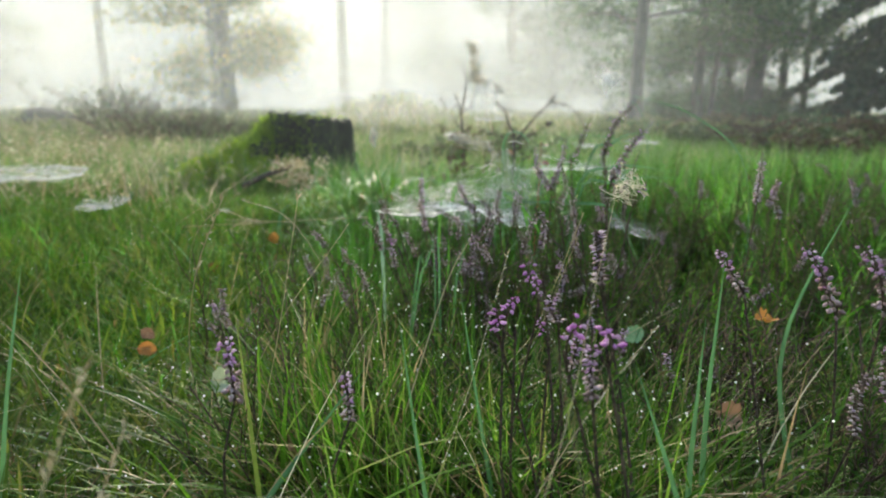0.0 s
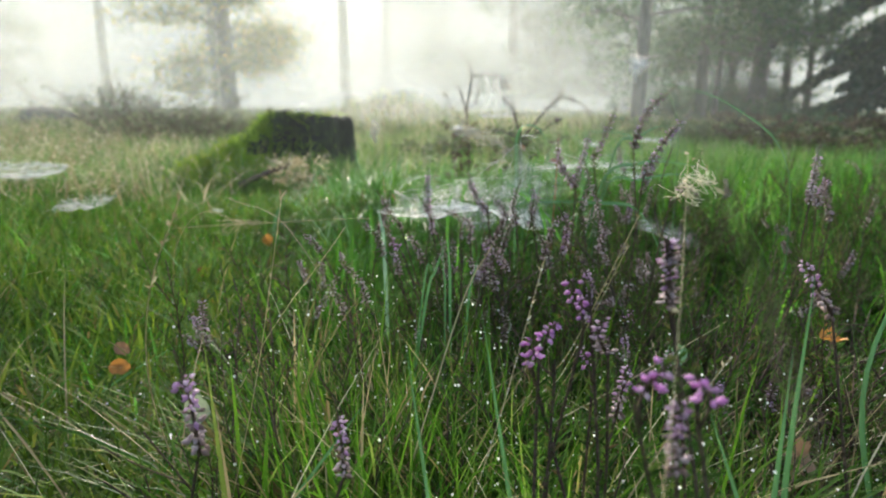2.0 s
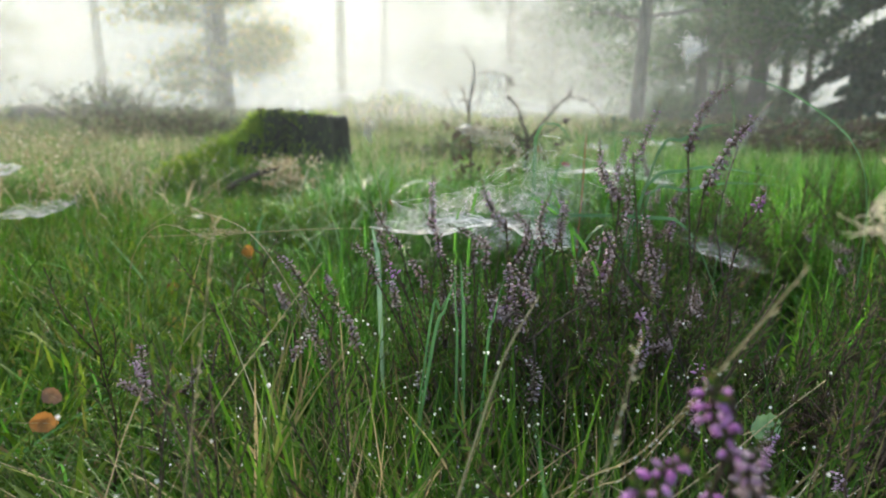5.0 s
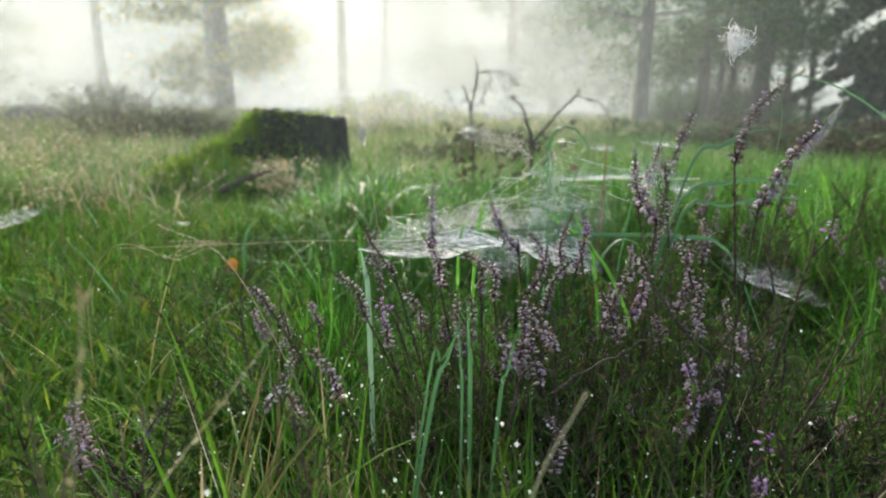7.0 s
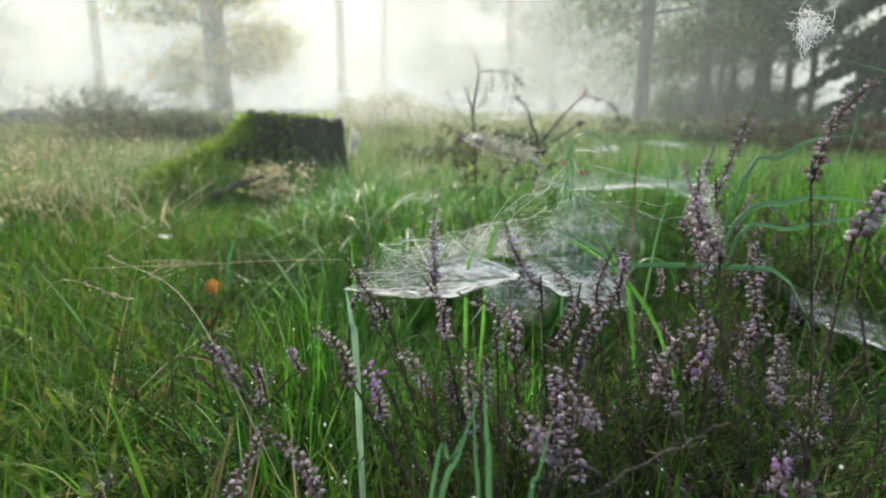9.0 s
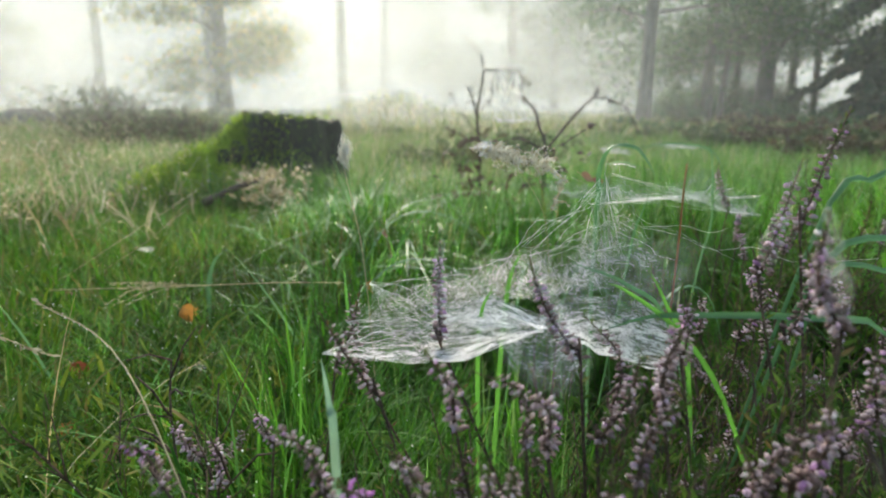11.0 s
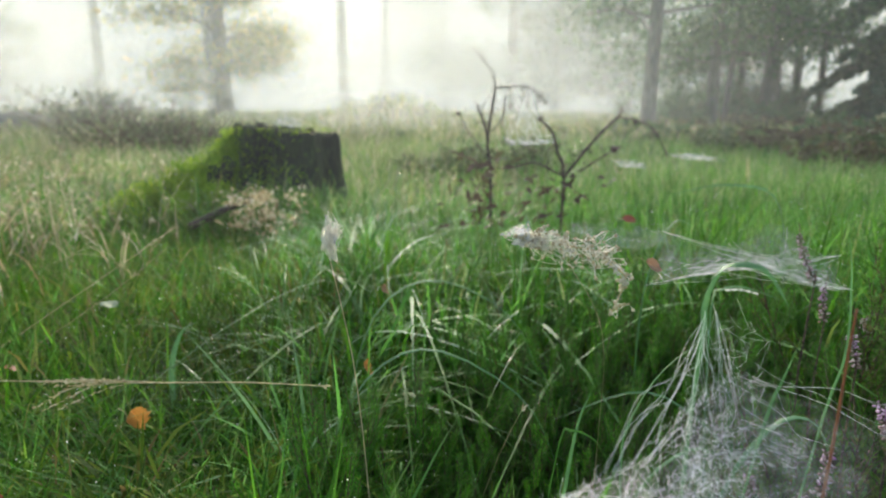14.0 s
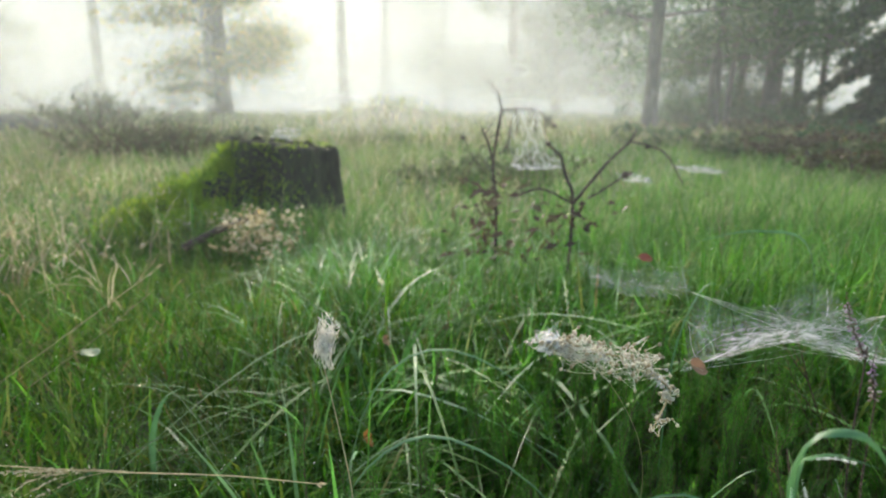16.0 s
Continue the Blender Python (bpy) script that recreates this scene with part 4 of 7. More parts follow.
def build_heather():
    heather((0.052, 0.47), [(-0.013, 0.541, 0.221, "lilac", 0.040), (0.018, 0.517, 0.220, "lilac", 0.038), (0.053, 0.461, 0.221, "faded", 0.036),
                           (0.024, 0.421, 0.196, "faded", 0.040), (-0.039, 0.452, 0.177, "mauve", 0.026), (-0.056, 0.585, 0.186, "faded", 0.045),
                           (0.074, 0.513, 0.209, "lilac", 0.034), (0.079, 0.434, 0.205, "faded", 0.045), (0.005, 0.450, 0.188, "faded", 0.036),
                           (0.033, 0.500, 0.206, "faded", 0.034), (-0.050, 0.490, 0.209, "faded", 0.034), (-0.017, 0.465, 0.207, "faded", 0.030),
                           (-0.060, 0.450, 0.194, "faded", 0.032), (-0.067, 0.420, 0.173, "faded", 0.036), (-0.101, 0.460, 0.185, "mauve", 0.022),
                           (0.000, 0.445, 0.188, "faded", 0.034), (0.026, 0.435, 0.191, "lilac", 0.034), (0.043, 0.470, 0.203, "faded", 0.032),
                           (0.011, 0.420, 0.181, "faded", 0.034), (-0.037, 0.440, 0.183, "pink", 0.022), (-0.026, 0.450, 0.188, "faded", 0.030),
                           (0.031, 0.420, 0.184, "faded", 0.030), (0.052, 0.455, 0.198, "faded", 0.030), (0.009, 0.460, 0.196, "faded", 0.026),
                           (-0.004, 0.470, 0.199, "faded", 0.028), (-0.071, 0.400, 0.166, "faded", 0.030)],
            "bushy heather with faded brownish-pink flower spikes under a web", 40, (0.095, 0.07), 170, False, 3, 90, 0.185,
            [([(0.020, 0.402, 0.140), (0.0237, 0.400, 0.1664), (0.0305, 0.400, 0.1698), (0.0364, 0.400, 0.1636), (0.038, 0.400, 0.145)], 0.0007)])
    heather((0.13, 0.47), [(0.114, 0.527, 0.254, "lilac", 0.045), (0.137, 0.540, 0.272, "faded", 0.048), (0.073, 0.444, 0.249, "lilac", 0.040),
                           (0.166, 0.490, 0.286, "faded", 0.055), (0.162, 0.450, 0.269, "lilac", 0.055), (0.124, 0.477, 0.190, "mauve", 0.03),
                           (0.084, 0.399, 0.176, "mauve", 0.028), (0.065, 0.500, 0.216, "mauve", 0.026), (0.077, 0.440, 0.209, "lilac", 0.045), (0.112, 0.450, 0.197, "faded", 0.034),
                           (0.062, 0.450, 0.190, "faded", 0.030), (0.107, 0.470, 0.212, "faded", 0.036), (0.105, 0.505, 0.232, "faded", 0.04), (0.152, 0.43, 0.225, "pink", 0.02)],
            "tall heather with lilac and faded flower spikes", 9, (0.12, 0.09), 84, False, 8, 80, 0.175,
            [([(0.135, 0.425, 0.09), (0.108, 0.420, 0.1575), (0.0859, 0.420, 0.1845), (0.0712, 0.422, 0.2085)], 0.0008),
             ([(0.036, 0.412, 0.152), (0.055, 0.410, 0.1668), (0.0654, 0.410, 0.1722), (0.0744, 0.410, 0.1783)], 0.0006),
             ([(0.150, 0.460, 0.06), (0.160, 0.462, 0.14), (0.150, 0.470, 0.20), (0.164, 0.486, 0.245)], 0.0007)])
    heather((-0.092, 0.300), [(-0.0795, 0.210, 0.198, "mauve", 0.046)], "single mauve heather sprig in wet grass", 0, (0.02, 0.02), 4, False, 12)
    heather((-0.062, 0.262), [(-0.0352, 0.224, 0.176, "mauve", 0.030)], "single mauve heather sprig in wet grass", 0, (0.02, 0.02), 3, False, 13)
    heather((0.076, 0.200), [(0.0520, 0.165, 0.2110, "mauve", 0.024), (0.0500, 0.166, 0.2150, "pink", 0.024), (0.0545, 0.166, 0.2130, "pink", 0.018)], "single heather sprig with a bright pink crown", 0, (0.02, 0.02), 2, False, 33)
    heather((0.060, 0.27), [(0.0273, 0.224, 0.2000, "pink", 0.019), (0.0300, 0.226, 0.1960, "pink", 0.018), (0.0370, 0.226, 0.2030, "pink", 0.019), (0.0407, 0.227, 0.2180, "pink", 0.019),
                           (0.0430, 0.228, 0.2130, "pink", 0.022), (0.0534, 0.230, 0.2060, "mauve", 0.018), (0.070, 0.253, 0.182, "mauve", 0.03), (0.0470, 0.24, 0.190, "pink", 0.02)],
            "slender heather with bright pink bells", 0, (0.04, 0.03), 6, False, 14, 3)
    heather((0.098, 0.232), [(0.0619, 0.210, 0.2320, "mauve", 0.020), (0.0600, 0.209, 0.2345, "mauve", 0.010)], "heather sprig with a leaning faded spike", 0, (0.02, 0.02), 2, False, 34)
    heather((0.085, 0.345), [(0.1158, 0.330, 0.1573, "mauve", 0.03), (0.1396, 0.330, 0.142, "mauve", 0.024), (0.087, 0.398, 0.168, "mauve", 0.026), (0.103, 0.373, 0.146, "mauve", 0.024), (0.110, 0.385, 0.155, "pink", 0.018)],
            "low heather with mauve bells among dark twigs", 0, (0.06, 0.04), 8, False, 35, 5, 0.13)
    heather((0.215, 0.262), [(0.125, 0.255, 0.222, "mauve", 0.036), (0.155, 0.245, 0.230, "mauve", 0.048), (0.183, 0.250, 0.226, "mauve", 0.044), (0.206, 0.245, 0.186, "faded", 0.05), (0.196, 0.235, 0.172, "faded", 0.036)],
            "heather sprigs with dark mauve flower spikes", 2, (0.06, 0.04), 22, False, 15, 3, 0.15)
    heather((0.14, 0.57), [(0.128, 0.58, 0.21, "mauve", 0.03), (0.137, 0.57, 0.198, "faded", 0.034), (0.152, 0.56, 0.206, "lilac", 0.034), (0.122, 0.556, 0.188, "faded", 0.03), (0.168, 0.59, 0.20, "faded", 0.034)],
            "heather with brown and mauve spikes at the edge of a web", 16, (0.05, 0.05), 44, False, 29, 8, 0.17)
    heather((0.235, 0.45), [(0.232, 0.425, 0.248, "lilac", 0.042), (0.27, 0.47, 0.225, "faded", 0.035), (0.30, 0.52, 0.22, "lilac", 0.035)],
            "lilac heather spikes rising from tall grass", 5, (0.06, 0.06), 16, False, 16, 18)
    heather((-0.14, 0.44), [(-0.152, 0.405, 0.157, "lilac", 0.035), (-0.170, 0.423, 0.140, "mauve", 0.03), (-0.072, 0.456, 0.160, "faded", 0.04)],
            "low heather with lilac spikes in the grass", 3, (0.05, 0.05), 5, False, 17, 2, 0.10)
    heather((-0.125, 0.545), [(-0.0455, 0.553, 0.1995, "faded", 0.036)], "single faded heather spike bent into a web", 0, (0.02, 0.02), 2, False, 36)
    heather((-0.12, 0.55), [(-0.123, 0.538, 0.147, "lilac", 0.03), (-0.10, 0.52, 0.15, "faded", 0.03), (-0.085, 0.53, 0.155, "mauve", 0.022)],
            "low heather with lilac spikes in the grass", 5, (0.05, 0.05), 5, False, 18, 2, 0.10)
    heather((0.20, 0.69), [(0.199, 0.740, 0.191, "mauve", 0.025), (0.180, 0.687, 0.178, "mauve", 0.03), (0.139, 0.657, 0.166, "faded", 0.03),
                           (0.230, 0.85, 0.226, "faded", 0.045), (0.256, 0.85, 0.188, "mauve", 0.04), (0.215, 0.67, 0.20, "faded", 0.04), (0.235, 0.72, 0.21, "lilac", 0.04)],
            "heather with mauve and brown flower spikes beside a web", 12, (0.08, 0.07), 24, False, 19, 4, 0.16)
    heather((0.005, 0.285), [], "dark green leafy heather without flowers", 0, (0.06, 0.05), 7, False, 23, 4)
    heather((-0.03, 0.36), [], "dark green leafy heather without flowers", 0, (0.06, 0.05), 6, False, 24, 4)
    heather((0.24, 0.37), [], "dark bushy heather with brown faded spikes", 7, (0.09, 0.08), 30, False, 25, 36, 0.14)
    heather((0.42, 0.62), [(0.40, 0.60, 0.20, "faded", 0.04), (0.45, 0.66, 0.21, "lilac", 0.04)], "dark bushy heather in tall grass", 14, (0.10, 0.09), 44, False, 26, 8, 0.16)
    heather((0.36, 0.84), [(0.35, 0.80, 0.19, "lilac", 0.03)], "dark bushy heather in tall grass", 10, (0.09, 0.08), 40, False, 27, 6, 0.16)
    heather((0.60, 0.85), [(0.60, 0.80, 0.21, "faded", 0.04)], "dark bushy heather in tall grass", 12, (0.12, 0.10), 44, False, 28, 6, 0.17)
    for k, (x, y, rx, ry, count) in enumerate(((0.02, 0.80, 0.12, 0.09, 130), (0.17, 0.82, 0.11, 0.09, 120), (-0.07, 0.72, 0.06, 0.06, 30), (0.08, 0.92, 0.13, 0.08, 120), (0.27, 0.90, 0.11, 0.10, 110))):
        heather((x, y), [], "green leafy heather without flowers in the grass", 0, (rx, ry), count, True, 20 + 7 * k)



# ---- stump ----
def build_stump():
    c = (-0.447, 2.08)
    z0 = gz(*c)
    ob = thing("tree_stump", (c[0], c[1], z0), "old sawn tree stump with dark bark and green moss", "stump")
    rings, n = 22, 72
    H = 0.249 - z0
    vs, fs = [], []

    def radius(a, k):
        flute = 0.010 * math.sin(5 * a + 0.8) + 0.007 * math.sin(9 * a + 2.1) + 0.004 * math.sin(23 * a)
        flare = (0.030 - 0.018 * math.cos(a)) * (1 - k) ** 2.2 * (1 + 0.7 * math.sin(5 * a + 0.8)) + 0.006 * (1 - k)
        return 0.131 + flute + flare + 0.006 * noise.noise((math.cos(a) * 4, math.sin(a) * 4, k * 5)) + 0.004 * noise.noise((math.cos(a) * 18, math.sin(a) * 18, k * 4))
    for i in range(rings):
        k = i / (rings - 1)
        for j in range(n):
            a = 2 * math.pi * j / n
            r = radius(a, k) * (0.965 if i == rings - 1 else 1)
            jag = 0.012 * noise.noise((math.cos(a) * 6, math.sin(a) * 6, 3.3)) if i > rings - 4 else 0
            vs.append((math.cos(a) * r, math.sin(a) * r, -0.03 + (H + 0.03) * k + jag - 0.012 * math.cos(a) * k))
    for i in range(rings - 1):
        for j in range(n):
            q = (j + 1) % n
            fs.append((i * n + j, i * n + q, (i + 1) * n + q, (i + 1) * n + j))
    part("bark", fill("bark", vs, fs, STUMP_BARK), ob, "dark weathered bark")
    tv, tf = [], []
    R = 7
    for i in range(R):
        for j in range(n):
            a = 2 * math.pi * j / n
            r = radius(a, 1) * 0.962 * (i + 1) / R
            z = H - 0.006 - 0.012 * math.cos(a) * (i + 1) / R + 0.006 * noise.noise((math.cos(a) * r * 40, math.sin(a) * r * 40, 1.7))
            tv.append((math.cos(a) * r, math.sin(a) * r, z))
    tv.append((0, 0, H - 0.006))
    for j in range(n):
        tf.append((R * n, j, (j + 1) % n))
    for i in range(R - 1):
        for j in range(n):
            q = (j + 1) % n
            tf.append((i * n + j, (i + 1) * n + j, (i + 1) * n + q, i * n + q))
    part("cut_top", fill("cut_top", tv, tf, STUMP_WOOD), ob, "weathered grey-green cut face")
    # buttress root running down to one side, thickly grown with moss
    b = Build()
    line = bend([(-0.10, -0.06, 0.138), (-0.165, -0.10, 0.098), (-0.24, -0.14, 0.058), (-0.32, -0.17, 0.022), (-0.40, -0.19, -0.03)], 24)
    b.tube(line, 0.05, 0.02, 14, profile=lambda k: 0.052 - 0.030 * k + 0.006 * math.sin(k * 17))
    part("root", b.mesh("root", [STUMP_BARK]), ob)
    b = Build()
    b.tube([p + Vector((0, 0, 0.016)) for p in line], 0.05, 0.03, 16, profile=lambda k: (0.044 - 0.016 * k) * (1 + 0.22 * math.sin(k * 19) + 0.12 * math.sin(k * 41)))
    b.tube([Vector((-0.11, -0.08, 0.02)), Vector((-0.125, -0.085, 0.11)), Vector((-0.115, -0.075, 0.16)), Vector((-0.115, -0.06, 0.20))], 0.038, 0.018, 14)
    for cx, cy, cz, cr in ((-0.20, -0.20, 0.03, 0.05), (-0.29, -0.22, 0.015, 0.045), (-0.13, -0.17, 0.03, 0.05), (-0.36, -0.16, 0.01, 0.04), (-0.05, -0.17, 0.015, 0.04)):
        b.tube([Vector((cx, cy, cz - cr * (1 - 2 * k / 6))) for k in range(7)], cr, cr, 12, profile=lambda k, cr=cr: cr * 1.25 * math.sin(math.pi * (0.08 + 0.84 * k)))
    me = b.mesh("moss_cushion", [MOSS])
    part("moss_cushion", me, ob, "bright yellow-green moss cushion")
    # the moss's own fine pile
    rng = np.random.default_rng(8)
    co = np.array(b.v)
    idx = rng.integers(0, len(co), 15000)
    p = co[idx] + rng.normal(0, 0.008, (15000, 3))
    extra = 3600
    a = rng.normal(math.radians(232), 0.55, extra)
    k = rng.random(extra) ** 2.3
    rr = np.array([radius(x, y) for x, y in zip(a, k)])
    q = np.stack([np.cos(a) * rr, np.sin(a) * rr, H * k], 1)
    extra2 = 70
    a2 = rng.uniform(0, 6.283, extra2)
    r2 = 0.131 * np.where(rng.random(extra2) < 0.6, rng.uniform(0.85, 1.0, extra2), np.sqrt(rng.random(extra2)))
    q2 = np.stack([np.cos(a2) * r2, np.sin(a2) * r2, np.full(extra2, H - 0.006)], 1)
    p = np.concatenate([p, q, q2])
    m = len(p)
    V, F, _ = blades(rng, p[:, 0], p[:, 1], p[:, 2], rng.uniform(0.006, 0.02, m), rng.uniform(0.0016, 0.0036, m), rng.uniform(0.2, 0.9, m), rng.uniform(0, 0.5, m), 2)
    tagged(part("moss", quad_mesh("moss", V, F, MOSS), ob, "short moss fronds"), kind="stuff")
    # dead stick in front
    b = Build()
    b.tube(bend([(0, 0, 0), (0.06, 0.05, 0.03), (0.13, 0.09, 0.055)], 10), 0.009, 0.006, 8)
    thing("dead_branch", (-0.545, 1.66, gz(-0.545, 1.66) + 0.055), "short dark dead branch in the grass", "branch", me=b.mesh("dead_branch", [DEADTWIG]))


# ---- dead stalks with drooping heads ----
def build_stalks():
    y = 1.385
    foot = gz(0.1, y)

    def stalk(base, lines, label, buds=()):
        ob = thing("dead_stalk", (base[0], base[1], gz(*base)), label, "dead plant", "dead stalks")
        o = Vector(ob.location)
        for pts, r0, r1 in lines:
            b = Build()
            b.tube([p - o for p in bend(pts, 14)], r0 * 0.64, r1 * 0.70, 6)
            part("stem", b.mesh("stem", [DEADTWIG]), ob)
        rnd = random.Random(int(base[0] * 1000))
        for pts, r0, r1 in lines[:5]:
            curve = [p - o for p in bend(pts, 14)]
            b = Build()
            for _ in range(5):
                c = curve[rnd.randrange(4, 14)]
                e = c + Vector((rnd.gauss(0, 0.012), rnd.gauss(0, 0.01), rnd.gauss(0.002, 0.013)))
                b.tube(bend([c, c.lerp(e, 0.5) + Vector((0, 0, 0.003)), e], 6), r1 * 0.35, r1 * 0.2, 4)
                if rnd.random() < 0.5:
                    leaf(b, e, (rnd.gauss(0, 0.6), rnd.gauss(0, 0.5), -1), 0.007, 0.003, 0)
            part("twiglets", b.mesh("twiglets", [DEADTWIG]), ob, "thin withered twiglets")
        for at, size, d in buds:
            b = Build()
            p = Vector(at) - o
            d = Vector(d).normalized()
            b.tube([p - d * size, p - d * size * 0.4, p + d * size * 0.3, p + d * size], size, size, 8, profile=lambda k: size * (0.25 + 0.85 * math.sin(min(k * 1.1, 1) * math.pi)))
            for i in range(9):
                a = i * 2.39
                v = Vector((math.cos(a), math.sin(a), 0.4 * math.cos(i))).normalized()
                leaf(b, p + v * size * 0.6, v + d, size * 1.3, size * 0.5, 0)
            part("seed_head", b.mesh("seed_head", [DEADTWIG]), ob, "shrivelled dark seed head")
        return ob
    A = (0.055, 1.40)
    hang = [([(x, 1.40, 0.337 - 0.25 * max(0, x - 0.1)), (x + 0.003, 1.401, 0.337 - 0.5 * d), (x - 0.002 + 0.1 * d, 1.40, 0.337 - d)], 0.0010, 0.0016) for x, d in ((0.079, 0.034), (0.098, 0.020), (0.106, 0.031), (0.121, 0.036), (0.128, 0.022))]
    stalk(A, [([(0.056, 1.40, gz(*A)), (0.053, 1.40, 0.194), (0.047, 1.40, 0.252), (0.052, 1.40, 0.299), (0.058, 1.40, 0.338)], 0.0038, 0.0026),
              ([(0.058, 1.40, 0.336), (0.052, 1.40, 0.36), (0.040, 1.40, 0.373), (0.021, 1.40, 0.396)], 0.0016, 0.0008),
              ([(0.058, 1.40, 0.336), (0.102, 1.40, 0.338), (0.120, 1.40, 0.330), (0.135, 1.40, 0.316)], 0.0022, 0.0012),
              ([(0.047, 1.40, 0.258), (0.040, 1.40, 0.285), (0.029, 1.40, 0.311)], 0.0032, 0.0022),
              ([(0.054, 1.40, 0.27), (0.070, 1.41, 0.29), (0.074, 1.41, 0.325)], 0.002, 0.0012),
              ([(0.048, 1.39, 0.23), (0.015, 1.38, 0.27), (0.001, 1.38, 0.30)], 0.0014, 0.0008)] + hang,
          "tall dead brown stalk with a drooping head and webs", [((0.0, 1.38, 0.297), 0.003, (0, 0, -1)), ((0.136, 1.40, 0.314), 0.003, (0.5, 0, -1))])
    B = (0.160, 1.372)
    stalk(B, [([(0.160, 1.372, gz(*B)), (0.164, 1.37, 0.202), (0.152, 1.37, 0.24), (0.144, 1.37, 0.268), (0.126, 1.37, 0.287)], 0.0042, 0.0025),
              ([(0.164, 1.37, 0.202), (0.209, 1.37, 0.260), (0.241, 1.37, 0.293), (0.250, 1.37, 0.309)], 0.0038, 0.0018),
              ([(0.241, 1.37, 0.293), (0.270, 1.37, 0.288), (0.298, 1.37, 0.273), (0.322, 1.37, 0.234)], 0.0022, 0.0012),
              ([(0.186, 1.37, 0.210), (0.198, 1.37, 0.217), (0.231, 1.37, 0.239)], 0.0028, 0.002),
              ([(0.164, 1.37, 0.202), (0.119, 1.37, 0.223), (0.086, 1.37, 0.216)], 0.003, 0.0018)],
          "forked dead brown stalk with shrivelled seed heads", [((0.239, 1.37, 0.245), 0.006, (1, 0, 0.5)), ((0.124, 1.37, 0.289), 0.004, (-1, 0, 0.8)), ((0.268, 1.37, 0.286), 0.003, (0, 0, -1))])
    # withered leaves heaped at the foot
    rnd = random.Random(4)
    b = Build()
    for i in range(130):
        p = (rnd.gauss(0.03, 0.03) if i < 70 else rnd.gauss(0.12, 0.06), rnd.gauss(1.38, 0.03), rnd.uniform(0.12, 0.23) if i < 70 else rnd.uniform(0.11, 0.205))
        leaf(b, p, (rnd.uniform(-1, 1), rnd.uniform(-1, 1), rnd.uniform(-1, 0.5)), rnd.uniform(0.012, 0.034), rnd.uniform(0.005, 0.013), 0)
    tagged(new("withered_leaves", b.mesh("withered_leaves", [BRACKEN])), "crumpled brown withered leaves clinging to dead stalks", "dead leaves", kind="stuff")


# ---- webs ----
def web_sheet(name, corners, label, sag, n_threads, lift, mat, seed, anchors=(), thick=0.000045, strands=60, nu=26, nv=14, tear=0.12):
    """A sheet web: a sagging silk sheet with ragged edges and a tangle of threads above it, drawn up to anchors."""
    rnd = random.Random(seed)
    a, b_, c, d = [Vector(p) for p in corners]
    o = (a + b_ + c + d) / 4
    ob = thing("spider_web", o, label, "spider web", "spider webs")

    def at(u, v):
        e0 = a.lerp(b_, u)
        e1 = d.lerp(c, u)
        p = e0.lerp(e1, v)
        w = noise.noise((u * 5 + seed, v * 4, 0.5))
        return p - o + Vector((0, 0, -sag * 4 * u * (1 - u) * (0.4 + 0.6 * 4 * v * (1 - v)) + 0.006 * w))
    vs, fs = [], []
    for i in range(nu + 1):
        for j in range(nv + 1):
            u, v = i / nu, j / nv
            vv = 0.5 + (v - 0.5) * (1 - tear * (1 + math.sin(i * 1.1 + seed) * 0.8 + noise.noise((i * 0.35, seed, 0))))
            vs.append(at(u, vv))
    for i in range(nu):
        for j in range(nv):
            fs.append((i * (nv + 1) + j, (i + 1) * (nv + 1) + j, (i + 1) * (nv + 1) + j + 1, i * (nv + 1) + j + 1))
    part("silk_sheet", fill("silk_sheet", vs, fs, mat), ob, "dense white sheet of silk")
    t = Build()
    for i in range(n_threads):
        u0, v0, u1, v1 = rnd.random(), rnd.random(), rnd.random(), rnd.random()
        high = lift * (i % 3 == 0) + 0.003
        p = at(u0, v0) + Vector((0, 0, rnd.random() ** 2 * high))
        q = at(u1, v1) + Vector((0, 0, rnd.random() ** 2 * high))
        q = p.lerp(q, rnd.choice((0.08, 0.12, 0.16, 0.22, 0.4)))
        s = (p - q).length
        m = (p + q) / 2 - Vector((rnd.gauss(0, 0.25) * s, rnd.gauss(0, 0.25) * s, rnd.uniform(-0.1, 0.16) * s))
        t.tube(bend([p, m, q], 7), thick * rnd.uniform(0.4, 1.1), None, 3)
    for an in anchors:
        an = Vector(an) - o
        for _ in range(strands):
            p = at(rnd.random(), rnd.random()) + Vector((0, 0, rnd.random() ** 2 * lift * 0.6))
            q = an + Vector((rnd.gauss(0, 0.004), rnd.gauss(0, 0.004), rnd.gauss(-0.004, 0.006)))
            s = (p - q).length
            m1 = p.lerp(q, 0.35) + Vector((rnd.gauss(0, 0.10), rnd.gauss(0, 0.10), -rnd.uniform(0.0, 0.3))) * s
            m2 = p.lerp(q, 0.7) + Vector((rnd.gauss(0, 0.10), rnd.gauss(0, 0.10), -rnd.uniform(0.0, 0.15))) * s
            t.tube(bend([p, m1, m2, q], 11), thick * rnd.uniform(0.5, 1.6), None, 3)
    tagged(part("silk_tangle", t.mesh("silk_tangle", [SILK]), ob, "tangled fine silk threads"), kind="stuff")
    return ob


